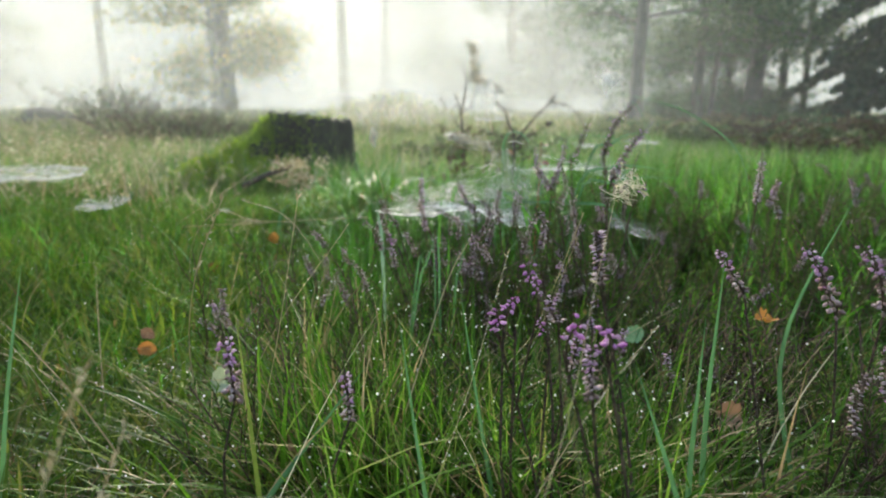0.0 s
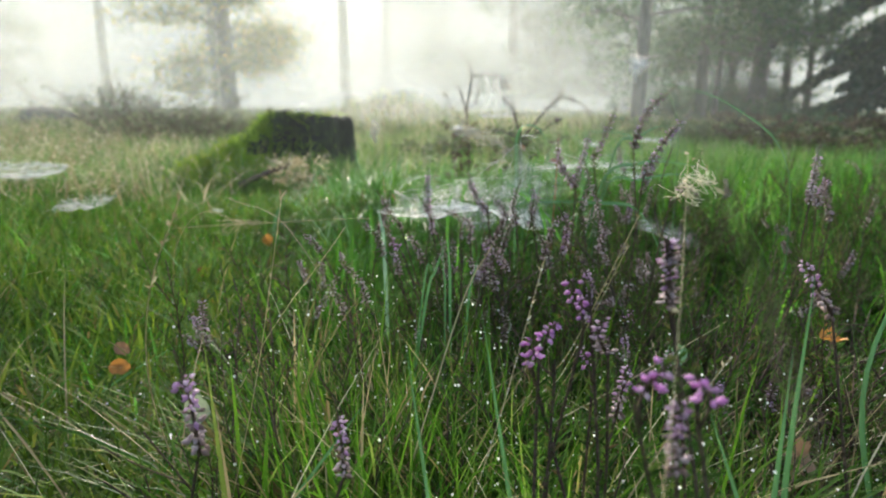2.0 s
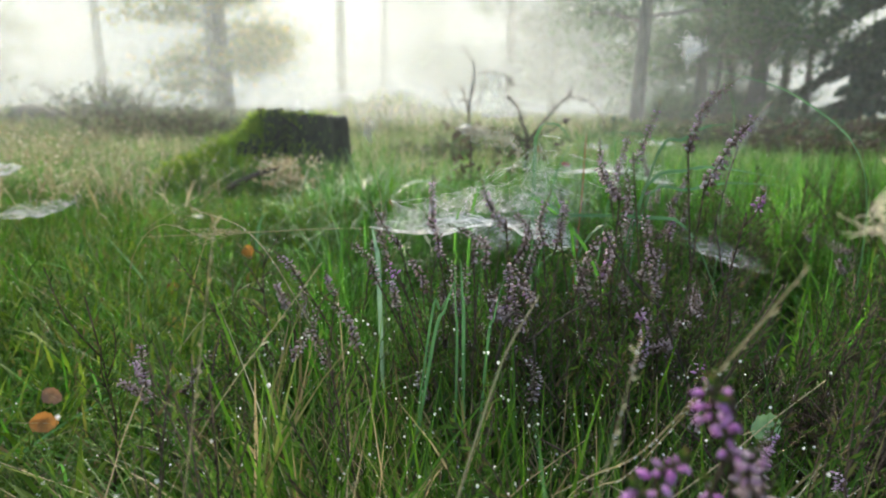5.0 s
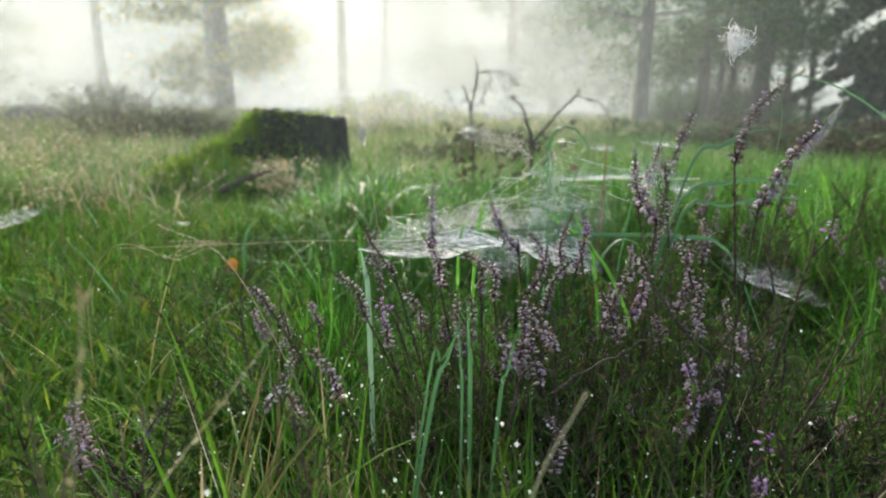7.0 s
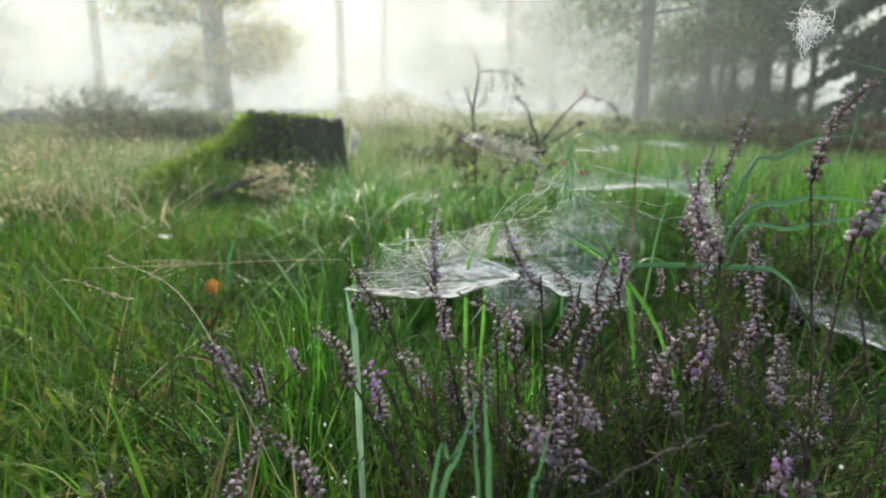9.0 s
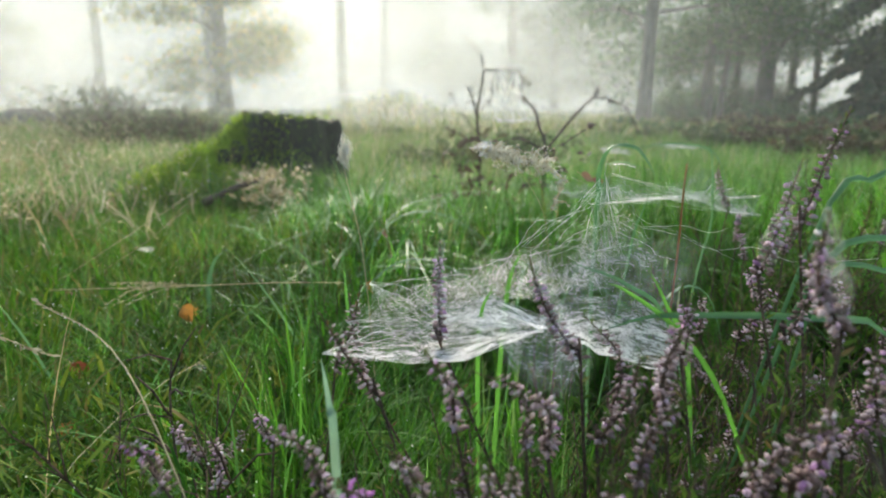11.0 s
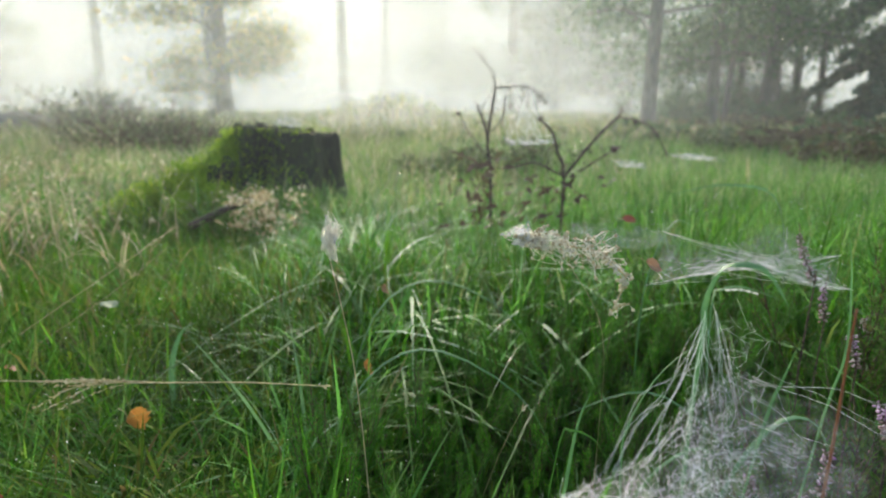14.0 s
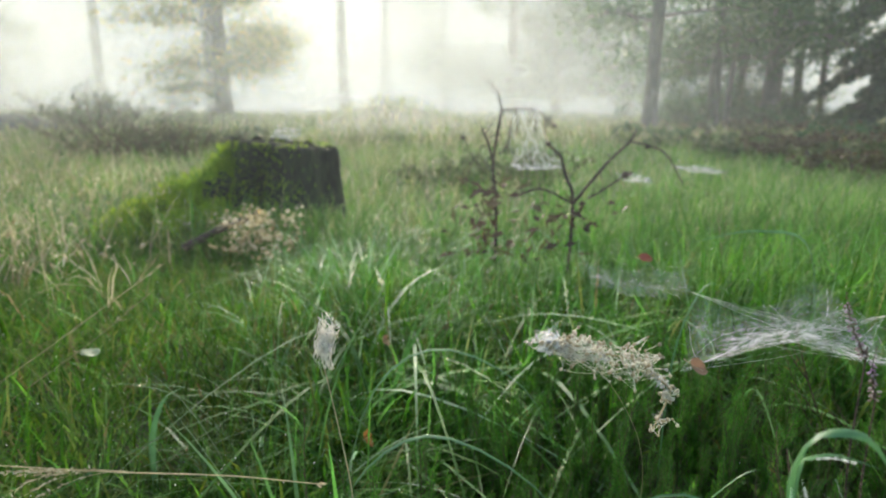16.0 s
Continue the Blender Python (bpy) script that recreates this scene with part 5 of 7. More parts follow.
def tuft(name, at, size, label, mat, seed, knots=42, thick=0.00022, category="seed head", shape=None, turn=0.0, film=True):
    """A ragged, web-wrapped tuft: loops of silk wound round a few withered bracts."""
    rnd = random.Random(seed)
    ob = thing(name, at, label, category, turn=turn)
    b = Build()

    def spot():
        while True:
            p = Vector((rnd.uniform(-1, 1), rnd.uniform(-1, 1), rnd.uniform(-1, 1)))
            if p.length < 1 and (shape is None or shape(p)):
                return Vector((p.x * size[0], p.y * size[1], p.z * size[2]))
    for _ in range(knots):
        p = spot()
        pts = [p]
        for _k in range(3):
            pts.append(pts[-1].lerp(spot(), 0.42))
        b.tube(bend(pts, 12), thick * rnd.uniform(0.5, 1.3), None, 3, 0)
    for _ in range(knots // 8 if mat == SILK_DULL else 0):
        p = spot()
        leaf(b, p, (rnd.uniform(-1, 1), rnd.uniform(-1, 1), rnd.uniform(-1, 1)), 0.0045 * rnd.uniform(0.6, 1.4), 0.0016, 1)
    tagged(part("tangle", b.mesh("tangle", [mat, STRAW if mat == SILK_DULL else mat]), ob), kind="stuff")
    g = Build()
    for _ in range(26):
        p, q, r = spot(), spot(), spot()
        q, r = p.lerp(q, 0.28), p.lerp(r, 0.28)
        g.add([p, q, r], [(0, 1, 2)])
    if film:
        tagged(part("silk_film", g.mesh("silk_film", [FILM]), ob, "thin torn silk film"), kind="stuff")
    return ob


def panicle(axis, spread, twigs, seed):
    """A withered flower head: crooked twiglets with dry buds, strung together by dusty silk."""
    rnd = random.Random(seed)
    o = Vector(axis[0])
    ob = thing("dry_panicle", o, "dry cream panicle strung with dusty silk", "seed head")
    line = [p - o for p in bend(axis, 24)]
    b = Build()
    b.tube(line, 0.0005, 0.0003, 4)
    part("stem", b.mesh("stem", [STRAW]), ob)
    b, ends = Build(), []
    for i in range(twigs):
        h = rnd.randrange(24)
        p = line[h]
        grow = spread * (0.30 + 0.70 * math.sin(math.pi * min(0.5, h / 30)))
        q = p
        pts = [p]
        for _ in range(3):
            q = q + Vector((rnd.gauss(0.05, 0.36), rnd.gauss(0, 0.36), rnd.gauss(-0.08, 0.34))) * grow
            pts.append(q)
        b.tube(bend(pts, 9), 0.00016, 0.0001, 3, 0)
        for q in pts[1:]:
            ends.append(q)
            s = rnd.uniform(0.0004, 0.0009)
            b.tube([q + Vector((0, 0, -s)), q + Vector((0, 0, -0.4 * s)), q + Vector((0, 0, 0.5 * s)), q + Vector((0, 0, s))], s, s, 6, 1, profile=lambda k, s=s: s * (0.35 + 0.65 * math.sin(math.pi * k)))
    for _ in range(twigs * 6):
        p, q = rnd.choice(ends), rnd.choice(ends)
        if (p - q).length < spread * 1.8:
            m = (p + q) / 2 + Vector((rnd.gauss(0, 0.001), rnd.gauss(0, 0.001), -0.001))
            b.tube(bend([p, m, q], 5), 0.00007, None, 3, 0)
    tagged(part("bud_tangle", b.mesh("bud_tangle", [SILK_CREAM, CREAM_BUD]), ob, "cream twiglets and dry buds"), kind="stuff")
    g = Build()
    for i in range(34):
        p = line[rnd.randrange(4 if i < 20 else 22)]
        k = [p + Vector((rnd.gauss(0, 0.34), rnd.gauss(0, 0.3), rnd.gauss(0, 0.36))) * spread * (1.0 if i < 18 else 0.8) for _ in range(3)]
        g.add(k, [(0, 1, 2)])
    tagged(part("silk_film", g.mesh("silk_film", [FILM]), ob, "white film of silk"), kind="stuff")
    return ob


def silk_patch(name, front, back, density, parent, label, o, bow=0.004, nu=48, nv=16, seed=0.0):
    """A film of silk between two lines, its fibres running along them; density(u, v) says how thickly it is laid."""
    f, b = bend(front, nu + 1), bend(back, nu + 1)
    vs, fs, dens = [], [], []
    for i in range(nu + 1):
        for j in range(nv + 1):
            u, v = i / nu, j / nv
            p = f[i].lerp(b[i], v) - o
            vs.append(p + Vector((0, 0, 0.0022 * noise.noise((u * 7 + seed, v * 4, 0.3)) - bow * 4 * v * (1 - v))))
            rag = 1.0 + 0.9 * noise.noise((u * 6 + seed, v * 3, 1.7)) + 0.6 * noise.noise((u * 17 + seed, v * 8, 4.1))
            dens.append(max(0.0, min(1.0, density(u, v) * rag)))
    for i in range(nu):
        for j in range(nv):
            fs.append((i * (nv + 1) + j, (i + 1) * (nv + 1) + j, (i + 1) * (nv + 1) + j + 1, i * (nv + 1) + j + 1))
    me = fill(name, vs, fs, FIBRES)
    me.attributes.new("thickness", "FLOAT", "POINT").data.foreach_set("value", np.array(dens, dtype=np.float32))
    lay = me.uv_layers.new(name="UVMap")
    idx = np.zeros(len(me.loops), dtype=np.int32)
    me.loops.foreach_get("vertex_index", idx)
    length = sum((f[i + 1] - f[i]).length for i in range(nu))
    depth = (f[nu // 2] - b[nu // 2]).length
    uv = np.stack([(idx // (nv + 1)) / nu * length + seed, (idx % (nv + 1)) / nv * depth], 1).astype(np.float32)
    lay.data.foreach_set("uv", uv.ravel())
    return part(name, me, parent, label)


def smooth(a, b, x):
    k = min(max((x - a) / (b - a), 0.0), 1.0)
    return k * k * (3 - 2 * k)


def draped_web():
    """The dewy web over the heather: a sheet drawn out to the bent tips of the heather, a tangle of kinked threads above it and
    a bundle of strands that rises to the tip of an arching blade."""
    rnd = random.Random(2)
    o = Vector((0.02, 0.55, 0.19))
    ob = thing("spider_web", o, "white sheet web full of dew draped over heather", "spider web", "spider webs")
    front = [(-0.052, 0.500, 0.1912), (-0.0387, 0.505, 0.1884), (-0.0247, 0.505, 0.186), (-0.016, 0.506, 0.1862), (-0.0015, 0.512, 0.1853), (0.0111, 0.518, 0.1882), (0.0265, 0.532, 0.1891)]
    back = [(-0.0505, 0.545, 0.1862), (-0.0334, 0.552, 0.186), (-0.0186, 0.560, 0.189), (-0.0055, 0.566, 0.189), (0.0038, 0.567, 0.1915), (0.014, 0.562, 0.191), (0.029, 0.540, 0.1895)]
    silk_patch("silk_sheet", front, back, lambda u, v: (0.26 + 0.20 * smooth(0.25, 0.75, u) + 0.08 * (1 - smooth(0.0, 0.16, v))) * smooth(0.0, 0.32, u) * (1 - 0.75 * smooth(0.75, 1.0, v)), ob, "dewy white sheet of silk", o, 0.003)
    silk_patch("silk_flap", [(-0.020, 0.540, 0.189), (-0.004, 0.536, 0.188), (0.012, 0.536, 0.1885), (0.0275, 0.531, 0.1898)], [(-0.010, 0.560, 0.191), (0.002, 0.561, 0.1925), (0.0125, 0.558, 0.1912), (0.029, 0.533, 0.1900)],
               lambda u, v: (0.22 + 0.24 * smooth(0.25, 0.6, u)) * smooth(0, 0.15, u), ob, "dense white flap of silk", o, 0.001, 24, 8, 3.0)
    silk_patch("silk_lobe", [(0.026, 0.520, 0.190), (0.0375, 0.520, 0.1888), (0.0443, 0.520, 0.1848), (0.058, 0.529, 0.177), (0.070, 0.535, 0.1713), (0.090, 0.537, 0.1705)],
               [(0.028, 0.560, 0.188), (0.0396, 0.572, 0.187), (0.0559, 0.577, 0.188), (0.072, 0.577, 0.187), (0.085, 0.575, 0.183), (0.098, 0.568, 0.176)],
               lambda u, v: (0.46 + 0.36 * (1 - smooth(0.0, 0.45, v))) * smooth(0, 0.2, u) * (1 - smooth(0.85, 1, u)) * (1 - 0.6 * smooth(0.5, 1, v)), ob, "white lobe of the sheet", o, 0.003, 36, 14, 5.0)
    silk_patch("silk_veil", [(0.006, 0.514, 0.186), (0.018, 0.500, 0.178), (0.032, 0.500, 0.1755), (0.046, 0.514, 0.182)], [(0.010, 0.552, 0.1885), (0.022, 0.548, 0.1895), (0.034, 0.552, 0.188), (0.048, 0.562, 0.187)],
               lambda u, v: 0.20 * smooth(0, 0.2, u) * (1 - smooth(0.8, 1, u)) * smooth(0.0, 0.25, v), ob, "thin grey veil hanging under the sheet", o, 0.001, 28, 12, 8.0)
    ridge = bend([(-0.0423, 0.5544, 0.1998), (-0.0277, 0.5570, 0.1982), (-0.0134, 0.5590, 0.2018), (0.0010, 0.5610, 0.2064), (0.0121, 0.5630, 0.2096), (0.0233, 0.5654, 0.2134), (0.0414, 0.5850, 0.2050), (0.0579, 0.6030, 0.2075), (0.0705, 0.6140, 0.2195), (0.0846, 0.6170, 0.2229)], 61)
    rear = bend(back[:-1] + [(0.034, 0.572, 0.189), (0.056, 0.585, 0.188), (0.078, 0.590, 0.188), (0.095, 0.585, 0.185)], 61)
    silk_patch("silk_veil", [tuple(rear[k]) for k in range(0, 61, 6)], [tuple(ridge[k]) for k in range(0, 61, 6)], lambda u, v: (0.06 + 0.11 * smooth(0.25, 0.55, u)) * (1 - 0.85 * smooth(0.3, 1.0, v)) * smooth(0.0, 0.1, u) * (1 - 0.85 * smooth(0.62, 0.85, u)), ob, "thin veil of silk", o, 0.0, 60, 12, 11.0)
    silk_patch("silk_veil", [(0.036, 0.572, 0.187), (0.056, 0.577, 0.188), (0.076, 0.576, 0.186), (0.098, 0.568, 0.178)], [(0.048, 0.600, 0.206), (0.072, 0.612, 0.216), (0.096, 0.604, 0.212), (0.125, 0.596, 0.206)],
               lambda u, v: 0.14 * smooth(0, 0.2, u) * (1 - smooth(0.7, 1, u)) * (1 - 0.6 * smooth(0.5, 1, v)), ob, "thin torn veil of silk between stems", o, 0.0, 40, 14, 14.0)
    t = Build()

    def on(line, u):
        u = min(max(u, 0), 0.9999) * (len(line) - 1)
        return line[int(u)].lerp(line[int(u) + 1], u - int(u)) - o

    def kink(p, q, wild, r, k=4):
        s = (p - q).length
        pts = [p] + [p.lerp(q, (i + 1) / (k + 1)) + Vector((rnd.gauss(0, wild), rnd.gauss(0, wild), rnd.gauss(-0.3 * wild, wild))) * s for i in range(k)] + [q]
        t.tube(bend(pts, 3 * k + 3), r * rnd.uniform(0.6, 1.3), None, 3)
    fr, bk = bend(front, 61), bend(back, 61)
    # the front rim and fibres drawn along the sheet
    t.tube([p - o + Vector((0, 0, 0.0004 * noise.noise((k * 0.4, 2.0, 0)))) for k, p in enumerate(fr)], 0.00010, 0.00006, 4)
    t.tube([on(bend([(0.0375, 0.520, 0.1888), (0.0443, 0.520, 0.1848), (0.070, 0.535, 0.1713), (0.086, 0.537, 0.1705)], 21), k / 20) for k in range(21)], 0.00008, 0.00006, 4)
    for _ in range(150):
        v, u0 = rnd.random() ** 1.3, rnd.random() * 0.8
        u1 = min(u0 + rnd.uniform(0.1, 0.35), 1)
        w = v + rnd.gauss(0, 0.06)
        p = on(fr, u0).lerp(on(bk, u0), min(max(v, 0), 1)) + Vector((0, 0, 0.0006 - 0.012 * v * (1 - v)))
        q = on(fr, u1).lerp(on(bk, u1), min(max(w, 0), 1)) + Vector((0, 0, 0.0006 - 0.012 * v * (1 - v)))
        kink(p, q, 0.03, 0.00003, 3)
    for c in ((-0.052, 0.500, 0.1912), (-0.0505, 0.545, 0.1862), (-0.0423, 0.556, 0.1995)):
        for _ in range(12):
            u = rnd.uniform(0.15, 0.55)
            kink(Vector(c) - o, on(fr, u).lerp(on(bk, u), rnd.random()), 0.02, 0.00004, 3)
    # kinked threads between the sheet and the ridge
    for _ in range(200):
        u = 0.04 + 0.80 * rnd.random() ** 0.8
        a = on(rear, u).lerp(on(ridge, u), rnd.random() ** 1.4)
        b = on(rear, u + rnd.gauss(0, 0.07)).lerp(on(ridge, u + rnd.gauss(0, 0.07)), rnd.random())
        a, b = a + Vector((0, rnd.uniform(-0.012, 0.010), 0)), b + Vector((0, rnd.uniform(-0.012, 0.010), 0))
        kink(a, b, 0.16, 0.000036, 4)
    # taut lines along the ridge, from tip to tip
    for _ in range(16):
        u0 = rnd.choice((0.0, 0.22, 0.40, 0.55, 0.62))
        u1 = u0 + rnd.choice((0.16, 0.22, 0.30))
        kink(on(ridge, u0) + Vector((0, 0, rnd.uniform(-0.002, 0.001))), on(ridge, u1) + Vector((0, 0, rnd.uniform(-0.005, 0.001))), 0.025, 0.000045, 4)
    # the bundle of strands that rises to the arching blade
    for i in range(15):
        top = Vector(rnd.choice([(0.0678, 0.624, 0.2295), (0.0677, 0.624, 0.2327), (0.0677, 0.624, 0.2370), (0.0703, 0.624, 0.2392), (0.0714, 0.624, 0.2370)])) - o
        low = Vector((rnd.gauss(0.0745, 0.005), rnd.gauss(0.620, 0.006), rnd.uniform(0.194, 0.214))) - o
        mid = top.lerp(low, 0.55) + Vector((rnd.gauss(0, 0.0022), rnd.gauss(0, 0.002), 0))
        t.tube(bend([top, top.lerp(mid, 0.5) + Vector((rnd.gauss(0, 0.001), 0, -0.001)), mid, low], 12), 0.00005 * rnd.uniform(0.5, 1.2), None, 3)
    for _ in range(7):
        top = Vector((0.0679, 0.624, rnd.uniform(0.228, 0.236))) - o
        kink(top, on(ridge, rnd.uniform(0.48, 0.78)), 0.025, 0.00007, 3)
    for _ in range(60):
        a = Vector((rnd.gauss(0.073, 0.006), rnd.gauss(0.612, 0.007), 0.194 + 0.040 * rnd.random() ** 1.5)) - o
        kink(a, a + Vector((rnd.gauss(0, 0.006), rnd.gauss(0, 0.005), rnd.gauss(-0.004, 0.010))), 0.25, 0.00003, 3)
    for e in ((0.1255, 0.600, 0.2153), (0.130, 0.600, 0.1995), (0.104, 0.600, 0.199), (0.160, 0.545, 0.214)):
        kink(Vector((0.086, 0.622, rnd.uniform(0.206, 0.222))) - o, Vector(e) - o, 0.03, 0.00005, 4)
    tagged(part("silk_tangle", t.mesh("silk_tangle", [SILK]), ob, "tangled fine silk threads beaded with dew"), kind="stuff")


def stretched_web():
    """The pale web behind it, stretched between grass blades: a thin film with bright streaks that run together in its middle."""
    rnd = random.Random(6)
    o = Vector((0.18, 0.85, 0.20))
    ob = thing("spider_web", o, "pale sheet web stretched between grass blades", "spider web", "spider webs")
    front = [(0.1021, 0.785, 0.1990), (0.1382, 0.803, 0.2000), (0.1746, 0.822, 0.1995), (0.2016, 0.828, 0.1955), (0.2307, 0.825, 0.1870), (0.262, 0.83, 0.183)]
    back = [(0.1480, 0.890, 0.2120), (0.1751, 0.882, 0.2045), (0.2117, 0.890, 0.2055), (0.2420, 0.900, 0.2160), (0.2767, 0.900, 0.1930), (0.300, 0.905, 0.190)]
    silk_patch("silk_sheet", front, back, lambda u, v: (0.13 + 0.24 * math.exp(-((v - 0.34) / 0.24) ** 2) * smooth(0.05, 0.40, u)) * smooth(0, 0.06, u) * (1 - 0.6 * smooth(0.75, 1, v)) * (1 - smooth(0.85, 1.0, u)), ob, "thin white sheet of silk", o, 0.008, 44, 18, 21.0)
    f, b = bend(front, 41), bend(back, 41)
    t = Build()
    hub = f[20].lerp(b[20], 0.4) - o - Vector((0, 0, 0.007))
    for _ in range(46):
        e = rnd.choice([f[0], b[0], b[30], f[40], b[40], f[rnd.randrange(41)], b[rnd.randrange(41)]]) - o
        h = hub + Vector((rnd.gauss(0, 0.028), rnd.gauss(0, 0.012), rnd.gauss(0, 0.001)))
        m = h.lerp(e, 0.5) + Vector((rnd.gauss(0, 0.003), rnd.gauss(0, 0.003), -0.002))
        t.tube(bend([h, m, e], 8), 0.00006 * rnd.uniform(0.5, 1.3), None, 3)
    tagged(part("silk_tangle", t.mesh("silk_tangle", [SILK]), ob, "fine silk threads"), kind="stuff")


def build_webs():
    draped_web()
    stretched_web()
    o = Vector((0.165, 0.495, 0.18))
    ob = thing("spider_web", o, "small grey sheet web low among heather stems", "spider web", "spider webs")
    silk_patch("silk_sheet", [(0.140, 0.476, 0.184), (0.155, 0.474, 0.180), (0.172, 0.474, 0.174), (0.196, 0.476, 0.170)], [(0.140, 0.512, 0.191), (0.158, 0.514, 0.187), (0.176, 0.516, 0.182), (0.202, 0.516, 0.176)],
               lambda u, v: 0.17 * smooth(0, 0.25, u) * (1 - smooth(0.6, 1, u)) * (1 - 0.7 * smooth(0.5, 1, v)), ob, "thin film of silk", o, 0.003, 36, 12, 31.0)
    web_sheet("spider_web", [(-0.62, 0.66, 0.196), (-0.40, 0.655, 0.196), (-0.46, 0.80, 0.20), (-0.66, 0.84, 0.203)],
              "white sheet web spread over meadow grass", 0.006, 700, 0.006, GAUZE, 9)
    web_sheet("spider_web", [(-0.425, 0.670, 0.158), (-0.37, 0.70, 0.162), (-0.40, 0.79, 0.165), (-0.46, 0.80, 0.16)],
              "small white sheet web spread over meadow grass", 0.004, 200, 0.006, GAUZE_THIN, 10)
    web_sheet("spider_web", [(0.07, 1.385, 0.252), (0.155, 1.375, 0.254), (0.15, 1.42, 0.262), (0.075, 1.42, 0.258)],
              "small white web hung between dead stalks", 0.004, 50, 0.02, GAUZE, 11, [(0.085, 1.40, 0.336), (0.108, 1.40, 0.335)], strands=24, thick=0.00012)
    web_sheet("spider_web", [(0.72, 2.36, 0.155), (0.87, 2.33, 0.15), (0.86, 2.55, 0.16), (0.74, 2.56, 0.16)],
              "white sheet web lying on far grass", 0.006, 40, 0.015, GAUZE, 12, thick=0.0003)
    web_sheet("spider_web", [(0.46, 2.10, 0.15), (0.55, 2.10, 0.15), (0.54, 2.25, 0.16), (0.47, 2.26, 0.16)],
              "white sheet web lying on far grass", 0.006, 30, 0.015, GAUZE, 13, thick=0.0003)
    web_sheet("spider_web", [(-0.62, 2.55, 0.24), (-0.50, 2.52, 0.23), (-0.52, 2.62, 0.27), (-0.60, 2.64, 0.28)],
              "white sheet web spread behind the stump", 0.006, 30, 0.015, GAUZE, 14, thick=0.0003)
    web_sheet("spider_web", [(0.105, 1.02, 0.178), (0.195, 1.00, 0.172), (0.215, 1.07, 0.183), (0.12, 1.08, 0.183)],
              "thin grey web sunk into tussock grass", 0.006, 90, 0.01, GAUZE_VEIL, 15)
    # web-wrapped heads on stalks
    tuft("cotton_head", (-0.076, 0.712, 0.243), (0.0085, 0.008, 0.0145), "white web-wrapped seed head on a thin stalk", SILK_CREAM, 21, 150, 0.00015, shape=lambda p: abs(p.x - 0.25 * math.sin(5 * p.z)) < 0.62 - 0.5 * abs(p.z - 0.1))
    tuft("tangled_web", (0.1425, 0.513, 0.3005), (0.0135, 0.007, 0.0135), "ragged white tangle of spider silk on a grass tip", SILK, 22, 80, 0.00012, "spider web", shape=lambda p: math.hypot(p.x, p.z) < 0.72 + 0.2 * math.sin(3 * math.atan2(p.z, p.x) + 0.5) + 0.14 * math.sin(7 * math.atan2(p.z, p.x)))
    panicle([(0.0137, 0.708, 0.2464), (0.0264, 0.708, 0.2440), (0.0404, 0.708, 0.2402), (0.0567, 0.708, 0.2374)], 0.0098, 84, 23)
    panicle([(0.0564, 0.706, 0.2333), (0.0651, 0.706, 0.2259), (0.0625, 0.706, 0.2158), (0.0596, 0.706, 0.2081)], 0.0044, 20, 26)
    tuft("dry_panicle", (0.085, 0.251, 0.243), (0.012, 0.010, 0.010), "dry beige panicle on a tall straw stalk", SILK_DULL, 27, 34, 0.00012, film=False)


# ---- single stalks and broad blades ----
def ribbon(line, width, fold=0.25, side=None):
    """A grass blade along a line: tapering, with a keel."""
    vs, fs = [], []
    n = len(line)
    for i, p in enumerate(line):
        d = (line[min(i + 1, n - 1)] - line[max(i - 1, 0)]).normalized()
        s = (Vector(side) if side else Vector((1, 0, 0)))
        s = (s - d * s.dot(d)).normalized()
        u = d.cross(s)
        k = i / (n - 1)
        w = width * 0.5 * max((1 - k ** 2.6) * (0.55 + 0.45 * min(1, k * 3)), 0.03)
        vs += [p - s * w, p + u * w * fold, p + s * w]
    for i in range(n - 1):
        for j in (0, 1):
            fs.append((i * 3 + j, i * 3 + j + 1, i * 3 + 4 + j, i * 3 + 3 + j))
    return vs, fs


def broad_blade(points, width, label="broad fresh green grass blade with dew", side=None, mat=None):
    p0 = Vector(points[0])
    b = Build()
    b.add(*ribbon([p - p0 for p in bend(points, 16)], width * 0.72, 0.55, side))
    thing("grass_blade", p0, label, "grass blade", "broad grass blades", b.mesh("grass_blade", [mat or BLADE_COOL]))


